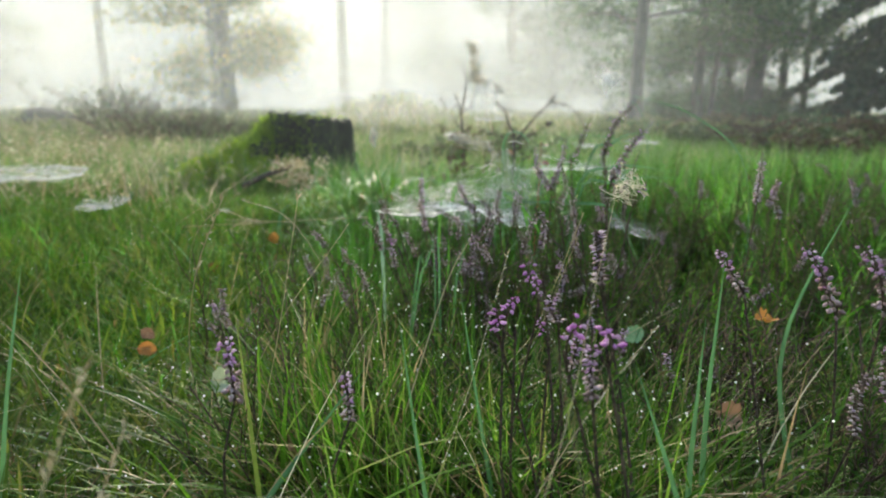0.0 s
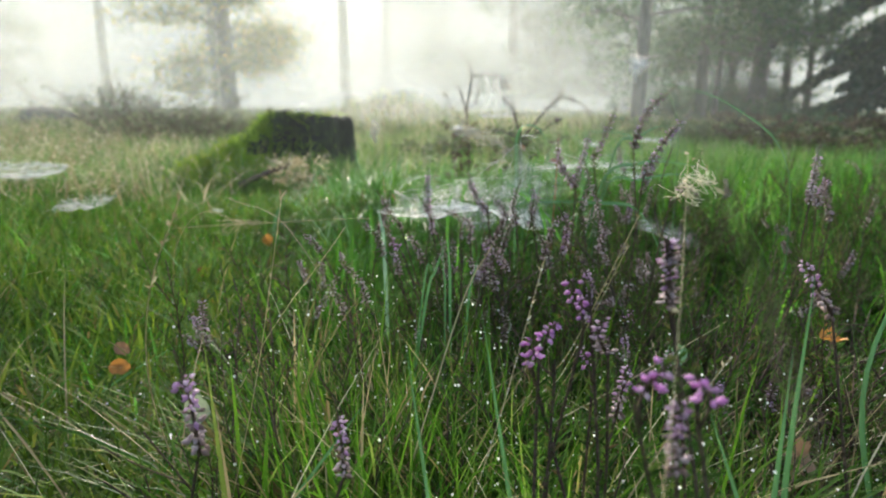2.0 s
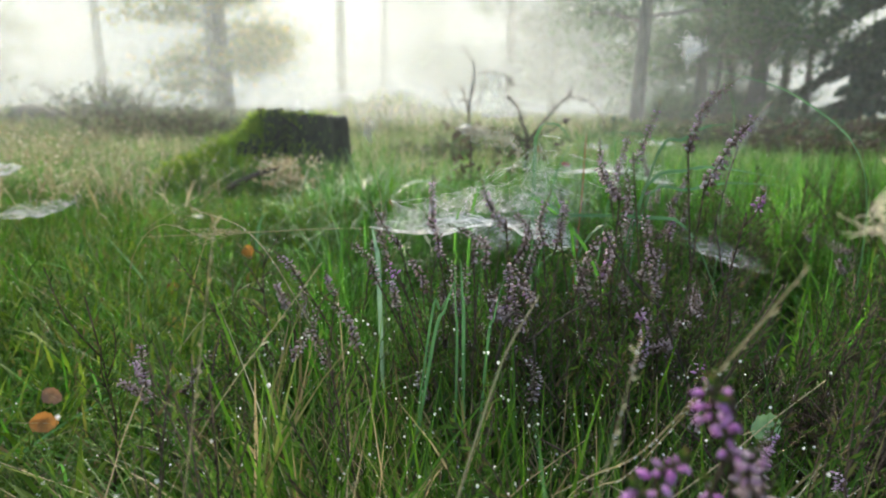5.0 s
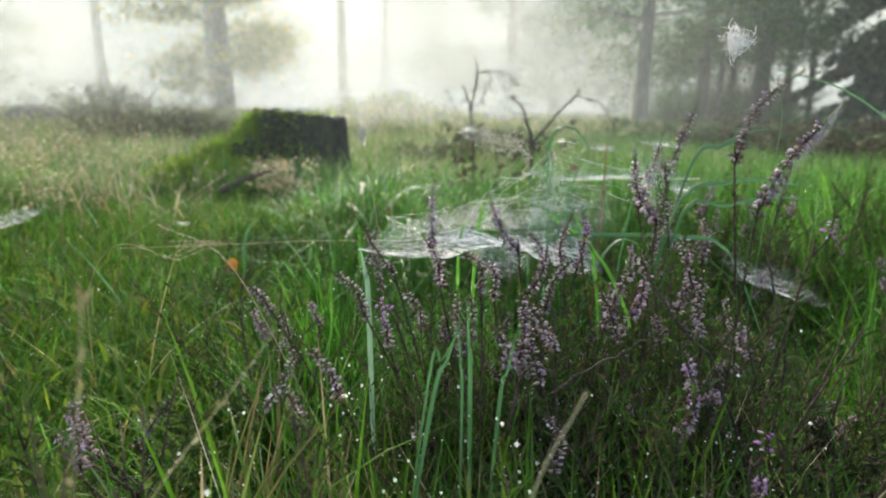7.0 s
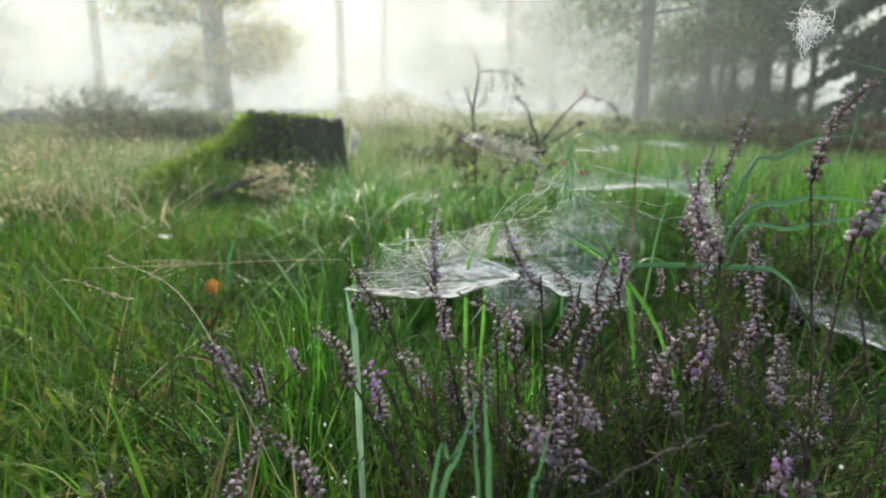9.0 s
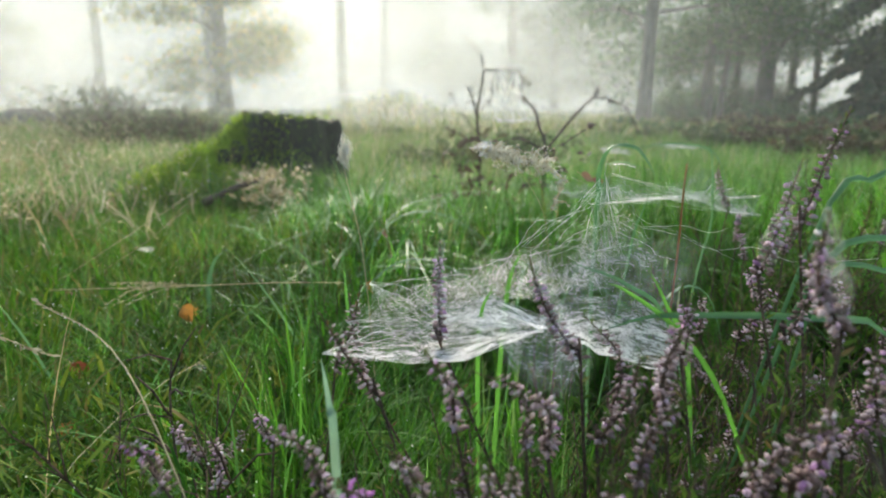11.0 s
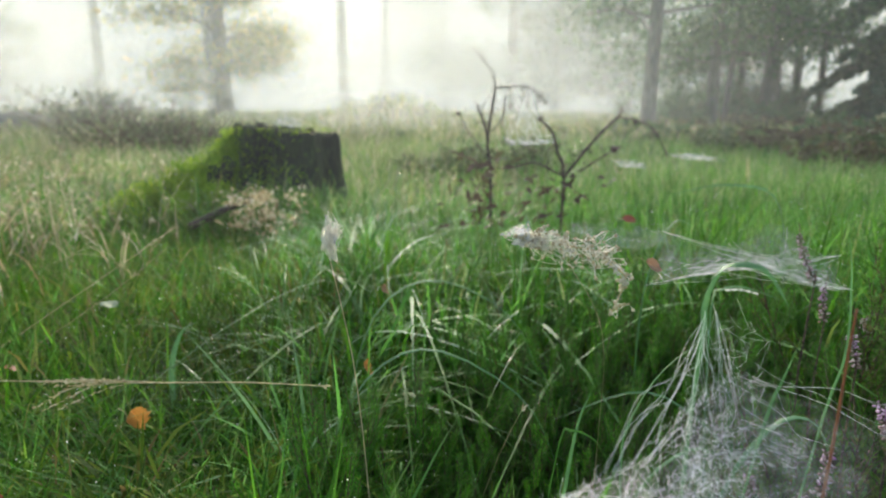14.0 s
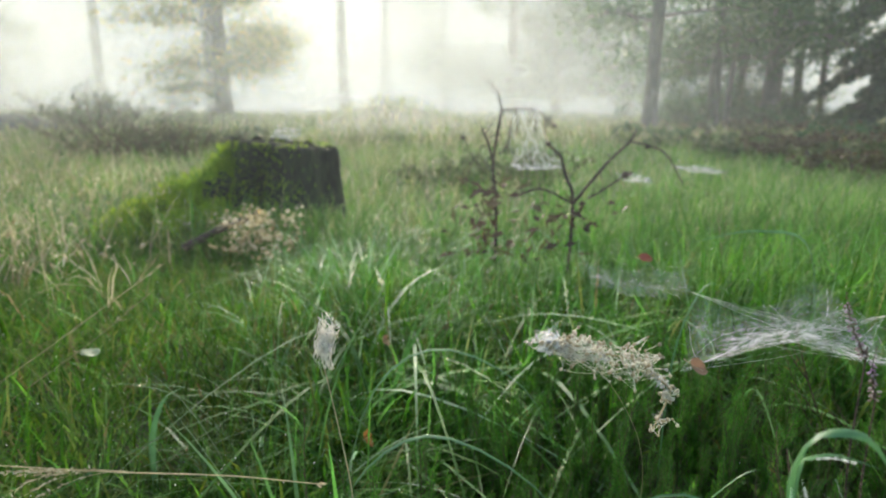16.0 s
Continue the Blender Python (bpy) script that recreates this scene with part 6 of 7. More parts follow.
def seed_stalk(points, r, label, seeds=0, size=0.004, spread=1.0, seed=1, mat=None):
    """A thin dry stalk, with small husks along its upper part."""
    rnd = random.Random(seed)
    p0 = Vector(points[0])
    ob = thing("dry_stalk", p0, label, "grass stalk", "dry stalks")
    line = [p - p0 for p in bend(points, 18)]
    b = Build()
    b.tube(line, r * 0.45, r * 0.25, 5)
    stem = part("stem", b.mesh("stem", [mat or STRAW]), ob)
    if "dew" in label:
        b = Build()
        for i in range(34):
            u = rnd.uniform(4, 17)
            k = min(int(u), 16)
            c = line[k].lerp(line[k + 1], u - k) - Vector((0, 0, r * 0.5))
            q = rnd.uniform(0.00018, 0.00042)
            b.tube([c + Vector((0, 0, q * h)) for h in (-1, -0.6, 0, 0.6, 1)], q, q, 6, profile=lambda h, q=q: q * (0.1 + 0.9 * math.sin(math.pi * h)))
        tagged(part("dew_beads", b.mesh("dew_beads", [DEW]), stem, "row of clear dew beads"), kind="stuff")
    if seeds:
        b = Build()
        for i in range(seeds):
            u = (1 - spread * rnd.random() * 0.4) * 17
            k = min(int(u), 16)
            c = line[k].lerp(line[k + 1], u - k)
            d = (line[k + 1] - line[k]).normalized() + Vector((rnd.gauss(0, 0.5), rnd.gauss(0, 0.5), rnd.gauss(0, 0.3)))
            leaf(b, c, d, size * rnd.uniform(0.5, 1.1), size * 0.24, 0)
        tagged(part("seed_head", b.mesh("seed_head", [STRAW]), stem, "sparse brown husks"), kind="stuff")


def build_blades():
    g = gz
    broad_blade([(-0.038, 0.455, 0.02), (-0.0431, 0.472, 0.1646), (-0.0456, 0.478, 0.1842), (-0.0484, 0.482, 0.1976)], 0.0042, "broad pale blue-green grass blade with dew", (1, -0.1, 0), BLADE_PALE)
    broad_blade([(-0.030, 0.392, 0.02), (-0.011, 0.400, 0.151), (-0.005, 0.402, 0.171), (0.001, 0.404, 0.190)], 0.0027)
    broad_blade([(0.006, 0.395, 0.0), (0.004, 0.400, 0.157), (0.003, 0.401, 0.178), (0.002, 0.402, 0.196)], 0.0027)
    broad_blade([(0.000, 0.395, 0.0), (0.001, 0.400, 0.147), (0.000, 0.401, 0.171), (-0.001, 0.402, 0.194)], 0.0018)
    broad_blade([(0.006, 0.392, 0.0), (0.015, 0.400, 0.148), (0.018, 0.401, 0.167), (0.022, 0.402, 0.186)], 0.0023)
    broad_blade([(-0.03, 0.41, 0.0), (-0.012, 0.400, 0.163), (-0.007, 0.401, 0.171), (-0.001, 0.402, 0.183)], 0.0018)
    broad_blade([(0.050, 0.24, 0.0), (0.030, 0.245, 0.10), (0.014, 0.255, 0.196)], 0.0035)
    broad_blade([(0.020, 0.20, 0.02), (0.002, 0.205, 0.11), (-0.012, 0.225, 0.195)], 0.0032)
    broad_blade([(0.125, 0.225, 0.0), (0.116, 0.228, 0.10), (0.118, 0.235, 0.19)], 0.005)
    broad_blade([(0.135, 0.235, 0.0), (0.126, 0.24, 0.12), (0.128, 0.245, 0.215)], 0.0045)
    broad_blade([(0.125, 0.20, 0.02), (0.105, 0.205, 0.11), (0.085, 0.22, 0.175)], 0.0042)
    broad_blade([(-0.115, 0.21, 0.04), (-0.075, 0.23, 0.10), (-0.030, 0.265, 0.155)], 0.0045, side=(0, 0.3, 1))
    broad_blade([(0.20, 0.27, 0.05), (0.185, 0.29, 0.15), (0.225, 0.31, 0.235)], 0.004)
    broad_blade([(-0.23, 0.26, 0.0), (-0.215, 0.27, 0.12), (-0.205, 0.285, 0.20)], 0.004)
    # long arching blades
    broad_blade([(0.074, 0.640, 0.05), (0.0690, 0.630, 0.18), (0.0679, 0.624, 0.2284), (0.0676, 0.624, 0.2402), (0.0716, 0.624, 0.2507), (0.0784, 0.624, 0.2534), (0.0867, 0.624, 0.2514), (0.0932, 0.624, 0.2435), (0.0968, 0.624, 0.2372)], 0.0056, "arching grass blade draped with silk", (0.8, 0.5, 0.3), BLADE_COOL)
    broad_blade([(0.094, 0.645, 0.05), (0.0780, 0.635, 0.18), (0.0718, 0.628, 0.2370), (0.0749, 0.628, 0.2432), (0.0806, 0.628, 0.2443), (0.0870, 0.628, 0.2427), (0.0979, 0.628, 0.2387)], 0.0026, side=(0.3, 1, 0))
    broad_blade([(0.20, 0.55, 0.12), (0.160, 0.532, 0.186), (0.127, 0.530, 0.1944), (0.0797, 0.530, 0.1951), (0.064, 0.530, 0.194), (0.047, 0.530, 0.188)], 0.0044, side=(0, 0.7, 1))
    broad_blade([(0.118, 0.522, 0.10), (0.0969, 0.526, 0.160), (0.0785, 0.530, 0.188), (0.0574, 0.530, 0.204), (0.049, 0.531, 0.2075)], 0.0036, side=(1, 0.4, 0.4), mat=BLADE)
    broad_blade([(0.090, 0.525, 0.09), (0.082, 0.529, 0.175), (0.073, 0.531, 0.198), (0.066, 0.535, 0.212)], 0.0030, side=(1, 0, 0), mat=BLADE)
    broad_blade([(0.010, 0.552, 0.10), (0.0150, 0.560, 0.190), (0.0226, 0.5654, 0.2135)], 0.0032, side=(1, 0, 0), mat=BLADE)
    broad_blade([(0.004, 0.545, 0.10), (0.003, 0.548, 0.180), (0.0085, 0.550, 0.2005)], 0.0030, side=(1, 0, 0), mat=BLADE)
    broad_blade([(0.11, 0.55, 0.10), (0.126, 0.53, 0.211), (0.154, 0.53, 0.226), (0.175, 0.53, 0.228), (0.215, 0.53, 0.222)], 0.0042, side=(0, 0.8, 1))
    broad_blade([(0.12, 0.54, 0.10), (0.129, 0.53, 0.206), (0.155, 0.53, 0.213), (0.181, 0.53, 0.218), (0.22, 0.53, 0.217)], 0.0036, side=(0, 0.8, 1))
    broad_blade([(0.12, 0.57, 0.10), (0.139, 0.55, 0.231), (0.157, 0.55, 0.245), (0.172, 0.55, 0.254), (0.191, 0.55, 0.256)], 0.0042, side=(0, 0.8, 1))
    broad_blade([(0.10, 0.535, 0.10), (0.079, 0.54, 0.184), (0.060, 0.54, 0.204), (0.037, 0.54, 0.213)], 0.004, side=(0, 0.8, 1))
    broad_blade([(0.22, 0.62, 0.06), (0.20, 0.57, 0.22), (0.178, 0.53, 0.272), (0.149, 0.513, 0.292)], 0.0022, side=(1, 1, 0))
    broad_blade([(0.30, 0.56, 0.08), (0.28, 0.54, 0.22), (0.22, 0.525, 0.272), (0.152, 0.512, 0.290)], 0.0034, side=(0, 0.5, 1))
    broad_blade([(0.125, 0.86, 0.06), (0.128, 0.862, 0.17), (0.147, 0.868, 0.222), (0.17, 0.872, 0.215)], 0.0045, side=(0, 1, 0))
    broad_blade([(-0.230, 0.86, 0.05), (-0.236, 0.872, 0.10), (-0.231, 0.883, 0.128), (-0.216, 0.888, 0.138)], 0.0075, side=(0.6, 0.8, 0.3))
    broad_blade([(-0.10, 0.84, 0.05), (-0.075, 0.85, 0.15), (-0.03, 0.86, 0.18), (0.03, 0.86, 0.15), (0.06, 0.86, 0.08)], 0.0045, side=(0, 1, 0.2))
    broad_blade([(-0.11, 0.80, 0.05), (-0.075, 0.80, 0.125), (-0.03, 0.80, 0.15), (0.03, 0.79, 0.12), (0.06, 0.79, 0.06)], 0.0045, side=(0, 1, 0.2))
    broad_blade([(0.20, 0.78, 0.05), (0.155, 0.77, 0.10), (0.10, 0.76, 0.14), (0.04, 0.76, 0.12)], 0.004, side=(0, 1, 0.3))
    broad_blade([(0.115, 0.70, 0.03), (0.120, 0.70, 0.11), (0.140, 0.695, 0.155), (0.165, 0.70, 0.150), (0.18, 0.70, 0.11)], 0.006, side=(0, 1, 0))
    broad_blade([(0.07, 0.72, 0.03), (0.085, 0.72, 0.10), (0.115, 0.715, 0.13), (0.135, 0.71, 0.10)], 0.004, side=(0, 1, 0))
    # loose blades before the dark hollow
    broad_blade([(0.072, 0.70, 0.05), (0.0681, 0.70, 0.1271), (0.0694, 0.70, 0.1488), (0.0807, 0.70, 0.1745), (0.0945, 0.70, 0.190), (0.1035, 0.70, 0.1939)], 0.0034, side=(0.7, 0.7, 0.2), mat=BLADE_COOL)
    broad_blade([(0.070, 0.605, 0.12), (0.0792, 0.600, 0.206), (0.0831, 0.600, 0.2218), (0.0870, 0.600, 0.2352)], 0.0022, side=(1, 0.3, 0), mat=BLADE_COOL)
    broad_blade([(0.028, 0.665, 0.09), (0.0322, 0.66, 0.1507), (0.0357, 0.66, 0.1756), (0.0405, 0.66, 0.1899)], 0.0026, side=(1, 0.3, 0), mat=BLADE_COOL)
    broad_blade([(0.020, 0.662, 0.10), (0.028, 0.66, 0.165), (0.0325, 0.66, 0.171), (0.0393, 0.66, 0.169), (0.0446, 0.66, 0.1644), (0.052, 0.66, 0.150)], 0.0024, side=(0, 1, 0.2), mat=BLADE)
    broad_blade([(0.128, 0.665, 0.06), (0.1381, 0.66, 0.1742), (0.1437, 0.66, 0.2063), (0.1412, 0.66, 0.2392), (0.1377, 0.66, 0.2556)], 0.0026, side=(1, 0.3, 0), mat=BLADE_COOL)
    broad_blade([(0.34, 1.04, 0.08), (0.31, 1.02, 0.21), (0.25, 1.0, 0.235), (0.18, 0.99, 0.225)], 0.0045, side=(0, 0.6, 1))
    b = Build()
    for k, q in enumerate(bend([(0.0761, 0.628, 0.2437), (0.0813, 0.628, 0.2439), (0.0870, 0.628, 0.2425)], 13)):
        r = 0.00032 + 0.0001 * math.sin(k * 2.3)
        b.tube([q + Vector((0, 0, r * h - 0.0006)) for h in (-1, -0.6, 0, 0.6, 1)], r, r, 8, profile=lambda h, r=r: r * (0.1 + 0.9 * math.sin(math.pi * h)))
    tagged(new("dew_drops", b.mesh("dew_drops", [DEW])), "row of dew drops hanging on an arching blade", "dew", kind="stuff")
    # dry stalks
    seed_stalk([(-0.04, -0.16, 0.0), (0.0, 0.05, 0.130), (0.040, 0.14, 0.192), (0.055, 0.177, 0.220), (0.083, 0.252, 0.254)], 0.00034, "tall pale straw stalk with a withered head", 3, 0.005, 0.6, 3)
    seed_stalk([(0.050, 0.055, 0.0), (0.030, 0.062, 0.20), (0.0135, 0.080, 0.272), (0.0115, 0.095, 0.281), (0.0112, 0.112, 0.288)], 0.00022, "tall dry grass plume with brown husks", 90, 0.0024, 0.95, 35)
    seed_stalk([(-0.10, 0.02, 0.0), (-0.082, 0.07, 0.15), (-0.070, 0.11, 0.222)], 0.0005, "dry grass plume with feathery husks", 30, 0.003, 0.5, 31)
    seed_stalk([(-0.10, 0.06, 0.0), (-0.085, 0.085, 0.13), (-0.066, 0.115, 0.205)], 0.0005, "dry grass plume with feathery husks", 30, 0.003, 0.5, 33)
    seed_stalk([(-0.135, 0.33, 0.06), (-0.118, 0.27, 0.15), (-0.098, 0.235, 0.205), (-0.080, 0.226, 0.242)], 0.0007, "thin brown grass stalk with husks", 16, 0.0036, 0.8, 4)
    seed_stalk([(-0.11, 0.30, 0.05), (-0.08, 0.28, 0.15), (-0.062, 0.273, 0.235)], 0.0006, "thin brown grass stalk with husks", 14, 0.0034, 0.8, 5)
    seed_stalk([(-0.13, 0.31, 0.06), (-0.09, 0.31, 0.15), (-0.045, 0.315, 0.215)], 0.0006, "thin brown grass stalk with husks", 14, 0.0034, 0.8, 6)
    seed_stalk([(-0.03, 0.42, 0.06), (-0.08, 0.47, 0.13), (-0.13, 0.52, 0.18), (-0.180, 0.552, 0.192)], 0.0009, "long bent straw stalk beaded with dew", 8, 0.004, 0.3, 7)
    seed_stalk([(-0.26, 0.60, 0.05), (-0.24, 0.57, 0.14), (-0.202, 0.541, 0.182), (-0.165, 0.535, 0.175)], 0.0007, "thin brown grass stalk with husks", 12, 0.005, 0.5, 8)
    seed_stalk([(0.030, 0.400, 0.062), (0.0475, 0.330, 0.130), (0.0560, 0.296, 0.163), (0.0660, 0.246, 0.2330)], 0.0008, "leaning straw stalk beaded with dew", 14, 0.003, 0.6, 9)
    seed_stalk([(0.033, 0.400, 0.060), (0.0500, 0.330, 0.126), (0.0560, 0.305, 0.150), (0.0670, 0.258, 0.2200)], 0.0006, "leaning straw stalk beaded with dew", 6, 0.003, 0.6, 41)
    seed_stalk([(0.0528, 0.310, 0.1204), (0.0930, 0.333, 0.130), (0.1283, 0.357, 0.1385), (0.165, 0.380, 0.1476)], 0.0008, "pale straw with a birch leaf on it", 0, seed=42)
    seed_stalk([(-0.012, 0.262, 0.130), (0.008, 0.284, 0.190), (0.0202, 0.292, 0.2121)], 0.0009, "short broken straw stub", 0, seed=43)
    seed_stalk([(-0.01, 0.22, 0.08), (0.015, 0.23, 0.15), (0.035, 0.25, 0.215)], 0.0005, "leaning straw stalk beaded with dew", 10, 0.003, 0.6, 10)
    seed_stalk([(0.03, 0.2, 0.10), (0.065, 0.22, 0.15), (0.10, 0.24, 0.185)], 0.0007, "leaning straw stalk beaded with dew", 4, 0.004, 0.6, 11)
    seed_stalk([(-0.052, 0.680, 0.01), (-0.058, 0.690, 0.12), (-0.064, 0.698, 0.178), (-0.070, 0.705, 0.206), (-0.077, 0.711, 0.234)], 0.0008, "thin pale stalk of a web-wrapped head", 0, seed=12)
    seed_stalk([(0.07, 0.76, 0.03), (0.064, 0.73, 0.13), (0.055, 0.705, 0.20), (0.036, 0.722, 0.236)], 0.0004, "thin pale stalk of a dry panicle", 0, seed=13)
    seed_stalk([(-0.46, 0.98, 0.07), (-0.41, 1.05, 0.11), (-0.352, 1.162, 0.16)], 0.0012, "leaning dry grass stalk with husks", 16, 0.007, 0.8, 14)
    seed_stalk([(-0.43, 1.00, 0.07), (-0.375, 1.04, 0.11), (-0.33, 1.08, 0.15)], 0.0010, "leaning dry grass stalk with husks", 14, 0.007, 0.8, 15)
    seed_stalk([(-0.36, 0.83, 0.112), (-0.2267, 0.80, 0.1253), (-0.150, 0.785, 0.133), (-0.0911, 0.77, 0.1379)], 0.0010, "straw stalk lying over wet grass", 4, 0.005, 0.2, 16)
    for k in range(9):
        seed_stalk([(-0.215 - 0.004 * k, 0.80, 0.126), (-0.235 - 0.004 * k, 0.80 - 0.003 * (k % 3), 0.126 + 0.003 * math.sin(k * 2.1)), (-0.262 - 0.003 * k, 0.80 - 0.008 * (k % 3), 0.122 + 0.009 * math.sin(k * 2.1))], 0.0004, "feathery dry grass panicle lying on turf", 22, 0.0042, 1.6, 60 + k)
    seed_stalk([(0.00, 0.78, 0.04), (0.015, 0.775, 0.09), (0.028, 0.77, 0.125)], 0.0007, "thin brown stalk with a closed husk", 5, 0.005, 0.15, 17)
    seed_stalk([(0.098, 0.598, 0.09), (0.102, 0.60, 0.1993), (0.1022, 0.60, 0.2284), (0.1026, 0.60, 0.2459)], 0.0014, "reddish dry grass stalk", 0, seed=18, mat=RUST)


# ---- fallen leaves ----
def fallen_leaf(at, size, mat, label, rx, ry, rz, curl=0.4, seed=1):
    rnd = random.Random(seed)
    size = size * 0.62
    vs, fs = [], []
    n, m = 10, 4
    for i in range(n + 1):
        u = i / n
        w = 0.36 * math.sin(math.pi * u ** 0.9) ** 0.58 + 0.01
        for j in range(-m, m + 1):
            v = j / m
            saw = 1 + (0.10 * math.sin(i * 2.9 + seed) if abs(j) == m else 0)
            x, y = (u - 0.5), v * w * saw * (1 + 0.25 * noise.noise((u * 4, v * 2, seed * 2.3)))
            z = curl * (y * y * 2.4 + 0.7 * x * x) + 0.03 * math.sin(u * 9 + seed) * v + 0.16 * noise.noise((x * 3.1, y * 3.1, seed * 1.7))
            vs.append((x * size, y * size, z * size))
    k = 2 * m + 1
    for i in range(n):
        for j in range(2 * m):
            fs.append((i * k + j, i * k + j + 1, (i + 1) * k + j + 1, (i + 1) * k + j))
    ob = new("fallen_leaf")
    ob.matrix_basis = pose(*at, rx, ry, rz)
    tagged(ob, label, "leaf", "fallen leaves")
    me = fill("blade", vs, fs, mat)
    blade = part("blade", me, ob)
    b = Build()
    b.tube(bend([(-0.8 * size, 0.0, 0.10 * size), (-0.5 * size, 0, 0.09 * size * curl), (0, 0, 0.006 * size), (0.48 * size, 0, 0.085 * size * curl)], 9), 0.02 * size, 0.008 * size, 4)
    part("midrib", b.mesh("midrib", [STRAW]), blade)


def build_leaves():
    fallen_leaf((-0.223, 0.433, 0.0924), 0.023, ORANGE, "small curled orange leaf caught in grass", 60, 10, 20, 0.5, 1)
    fallen_leaf((-0.60, 0.78, 0.165), 0.024, ORANGE, "small yellow-orange leaf caught in grass", 70, 0, 60, 0.4, 2)
    fallen_leaf((0.205, 0.345, 0.150), 0.024, ORANGE, "narrow orange leaf lying in the grass", 12, 5, 5, 0.9, 3)
    fallen_leaf((-0.1166, 0.308, 0.126), 0.031, PALELEAF, "pale grey-green fallen leaf with a dewdrop", 62, -14, -25, 0.5, 4)
    fallen_leaf((-0.081, 0.315, 0.082), 0.032, BROWNLEAF, "curled brown leaf standing in the grass", 70, 60, 30, 0.6, 5)
    fallen_leaf((0.1299, 0.3607, 0.1349), 0.024, GREENLEAF, "small round green birch leaf on a straw", 62, -12, 12, 0.2, 6)
    fallen_leaf((0.185, 0.215, 0.075), 0.030, BROWNLEAF, "curled brown leaf lying in the grass", 20, 10, 30, 0.6, 7)
    fallen_leaf((-0.2537, 0.670, 0.060), 0.030, ORANGE, "curled orange-brown leaf in the grass", 24, 12, 10, 1.3, 8)
    fallen_leaf((-0.196, 0.6235, 0.074), 0.032, BROWNLEAF, "curled pinkish-brown leaf lying in the grass", 24, 10, 35, 1.3, 9)
    fallen_leaf((-0.226, 0.786, 0.103), 0.028, ORANGE, "curled orange-brown leaf in the grass", 35, 62, 40, 2.2, 10)
    fallen_leaf((-0.083, 0.884, 0.10), 0.028, ORANGE, "yellow leaf sunk into the grass", 70, 20, 80, 0.4, 11)
    fallen_leaf((0.195, 1.128, 0.178), 0.028, REDLEAF, "dark red leaf caught in tussock grass", 30, 5, 10, 0.4, 12)
    fallen_leaf((-0.08, 1.00, 0.13), 0.024, BROWNLEAF, "red-brown leaf sunk into the grass", 60, 30, 70, 0.5, 13)
    fallen_leaf((-0.375, 1.04, 0.10), 0.030, PALELEAF, "pale flat leaf lying on the grass", 10, 5, 10, 0.2, 14)
    fallen_leaf((-0.40, 0.92, 0.08), 0.024, REDLEAF, "dark red leaf in the grass", 30, 10, 120, 0.5, 15)
    fallen_leaf((-0.235, 0.46, 0.095), 0.020, BROWNLEAF, "small brown leaf caught in grass", 60, 30, 0, 0.4, 16)
    fallen_leaf((0.086, 0.73, 0.225), 0.016, BROWNLEAF, "small brown leaf caught in a web", 40, 30, 0, 0.6, 17)
    fallen_leaf((-0.199, 0.545, 0.064), 0.030, PALELEAF, "pale flat leaf lying on the grass", 35, 5, 50, 0.2, 18)
    fallen_leaf((-0.2872, 0.743, 0.075), 0.026, REDLEAF, "small curled red leaf in the grass", 60, 50, 10, 1.2, 20)
    fallen_leaf((-0.170, 0.560, 0.058), 0.034, BROWNLEAF, "curled brown leaf lying in the grass", 24, 10, 100, 0.6, 21)
    fallen_leaf((0.165, 0.300, 0.110), 0.036, BROWNLEAF, "curled brown leaf hanging in heather stems", 65, 25, 20, 0.7, 22)


# ---- dew ----
def build_dew():
    rng = np.random.default_rng(3)
    tips = np.concatenate(TIPS)
    near = tips[(tips[:, 1] < 1.6) & (np.abs(tips[:, 0]) < 0.25 + 0.75 * tips[:, 1])]
    close = np.concatenate([near, np.repeat(near[near[:, 1] < 0.5], 2, axis=0)])
    pick = close[rng.choice(len(close), min(15000, len(close)), replace=False)]
    r = (0.00022 + 0.00062 * rng.random(len(pick)) ** 2) * np.where(pick[:, 1] > 0.5, 0.75, 1.0)
    ball = np.array([(1, 0, 0), (-0.5, 0.87, 0), (-0.5, -0.87, 0), (0.5, 0.29, 0.82), (-0.6, 0, 0.8), (0.3, -0.5, -0.82), (-0.2, 0.5, -0.84)])
    fi = np.array([(0, 1, 3), (1, 4, 3), (1, 2, 4), (2, 0, 4), (0, 3, 4), (0, 5, 6), (0, 6, 1), (1, 6, 2), (2, 6, 5), (2, 5, 0)])
    V = (pick[:, None, :] + r[:, None, None] * ball[None]).reshape(-1, 3)
    F = (np.arange(len(pick))[:, None, None] * 7 + fi[None]).reshape(-1, 3)
    tagged(new("dew_drops", quad_mesh("dew_drops", V, F, DEW)), "sparkling clear dew drops on grass tips", "dew", kind="stuff")


# ---- trees, brush ----
def leaf_cloud(rng, centres, count, spread, size, flat=0.6):
    """Small leaves scattered round the given points: quads with random turn."""
    c = centres[rng.integers(0, len(centres), count)] + rng.normal(0, 1, (count, 3)) * np.array([spread, spread, spread * flat])
    a = rng.normal(0, 1, (count, 3))
    a /= np.linalg.norm(a, axis=1)[:, None]
    b = np.cross(a, rng.normal(0, 1, (count, 3)))
    b /= np.linalg.norm(b, axis=1)[:, None]
    s = rng.uniform(0.6, 1.3, count)[:, None] * size
    V = np.stack([c - a * s, c + b * s * 0.5, c + a * s, c - b * s * 0.5], 1).reshape(-1, 3)
    return V, np.arange(count * 4).reshape(-1, 4)


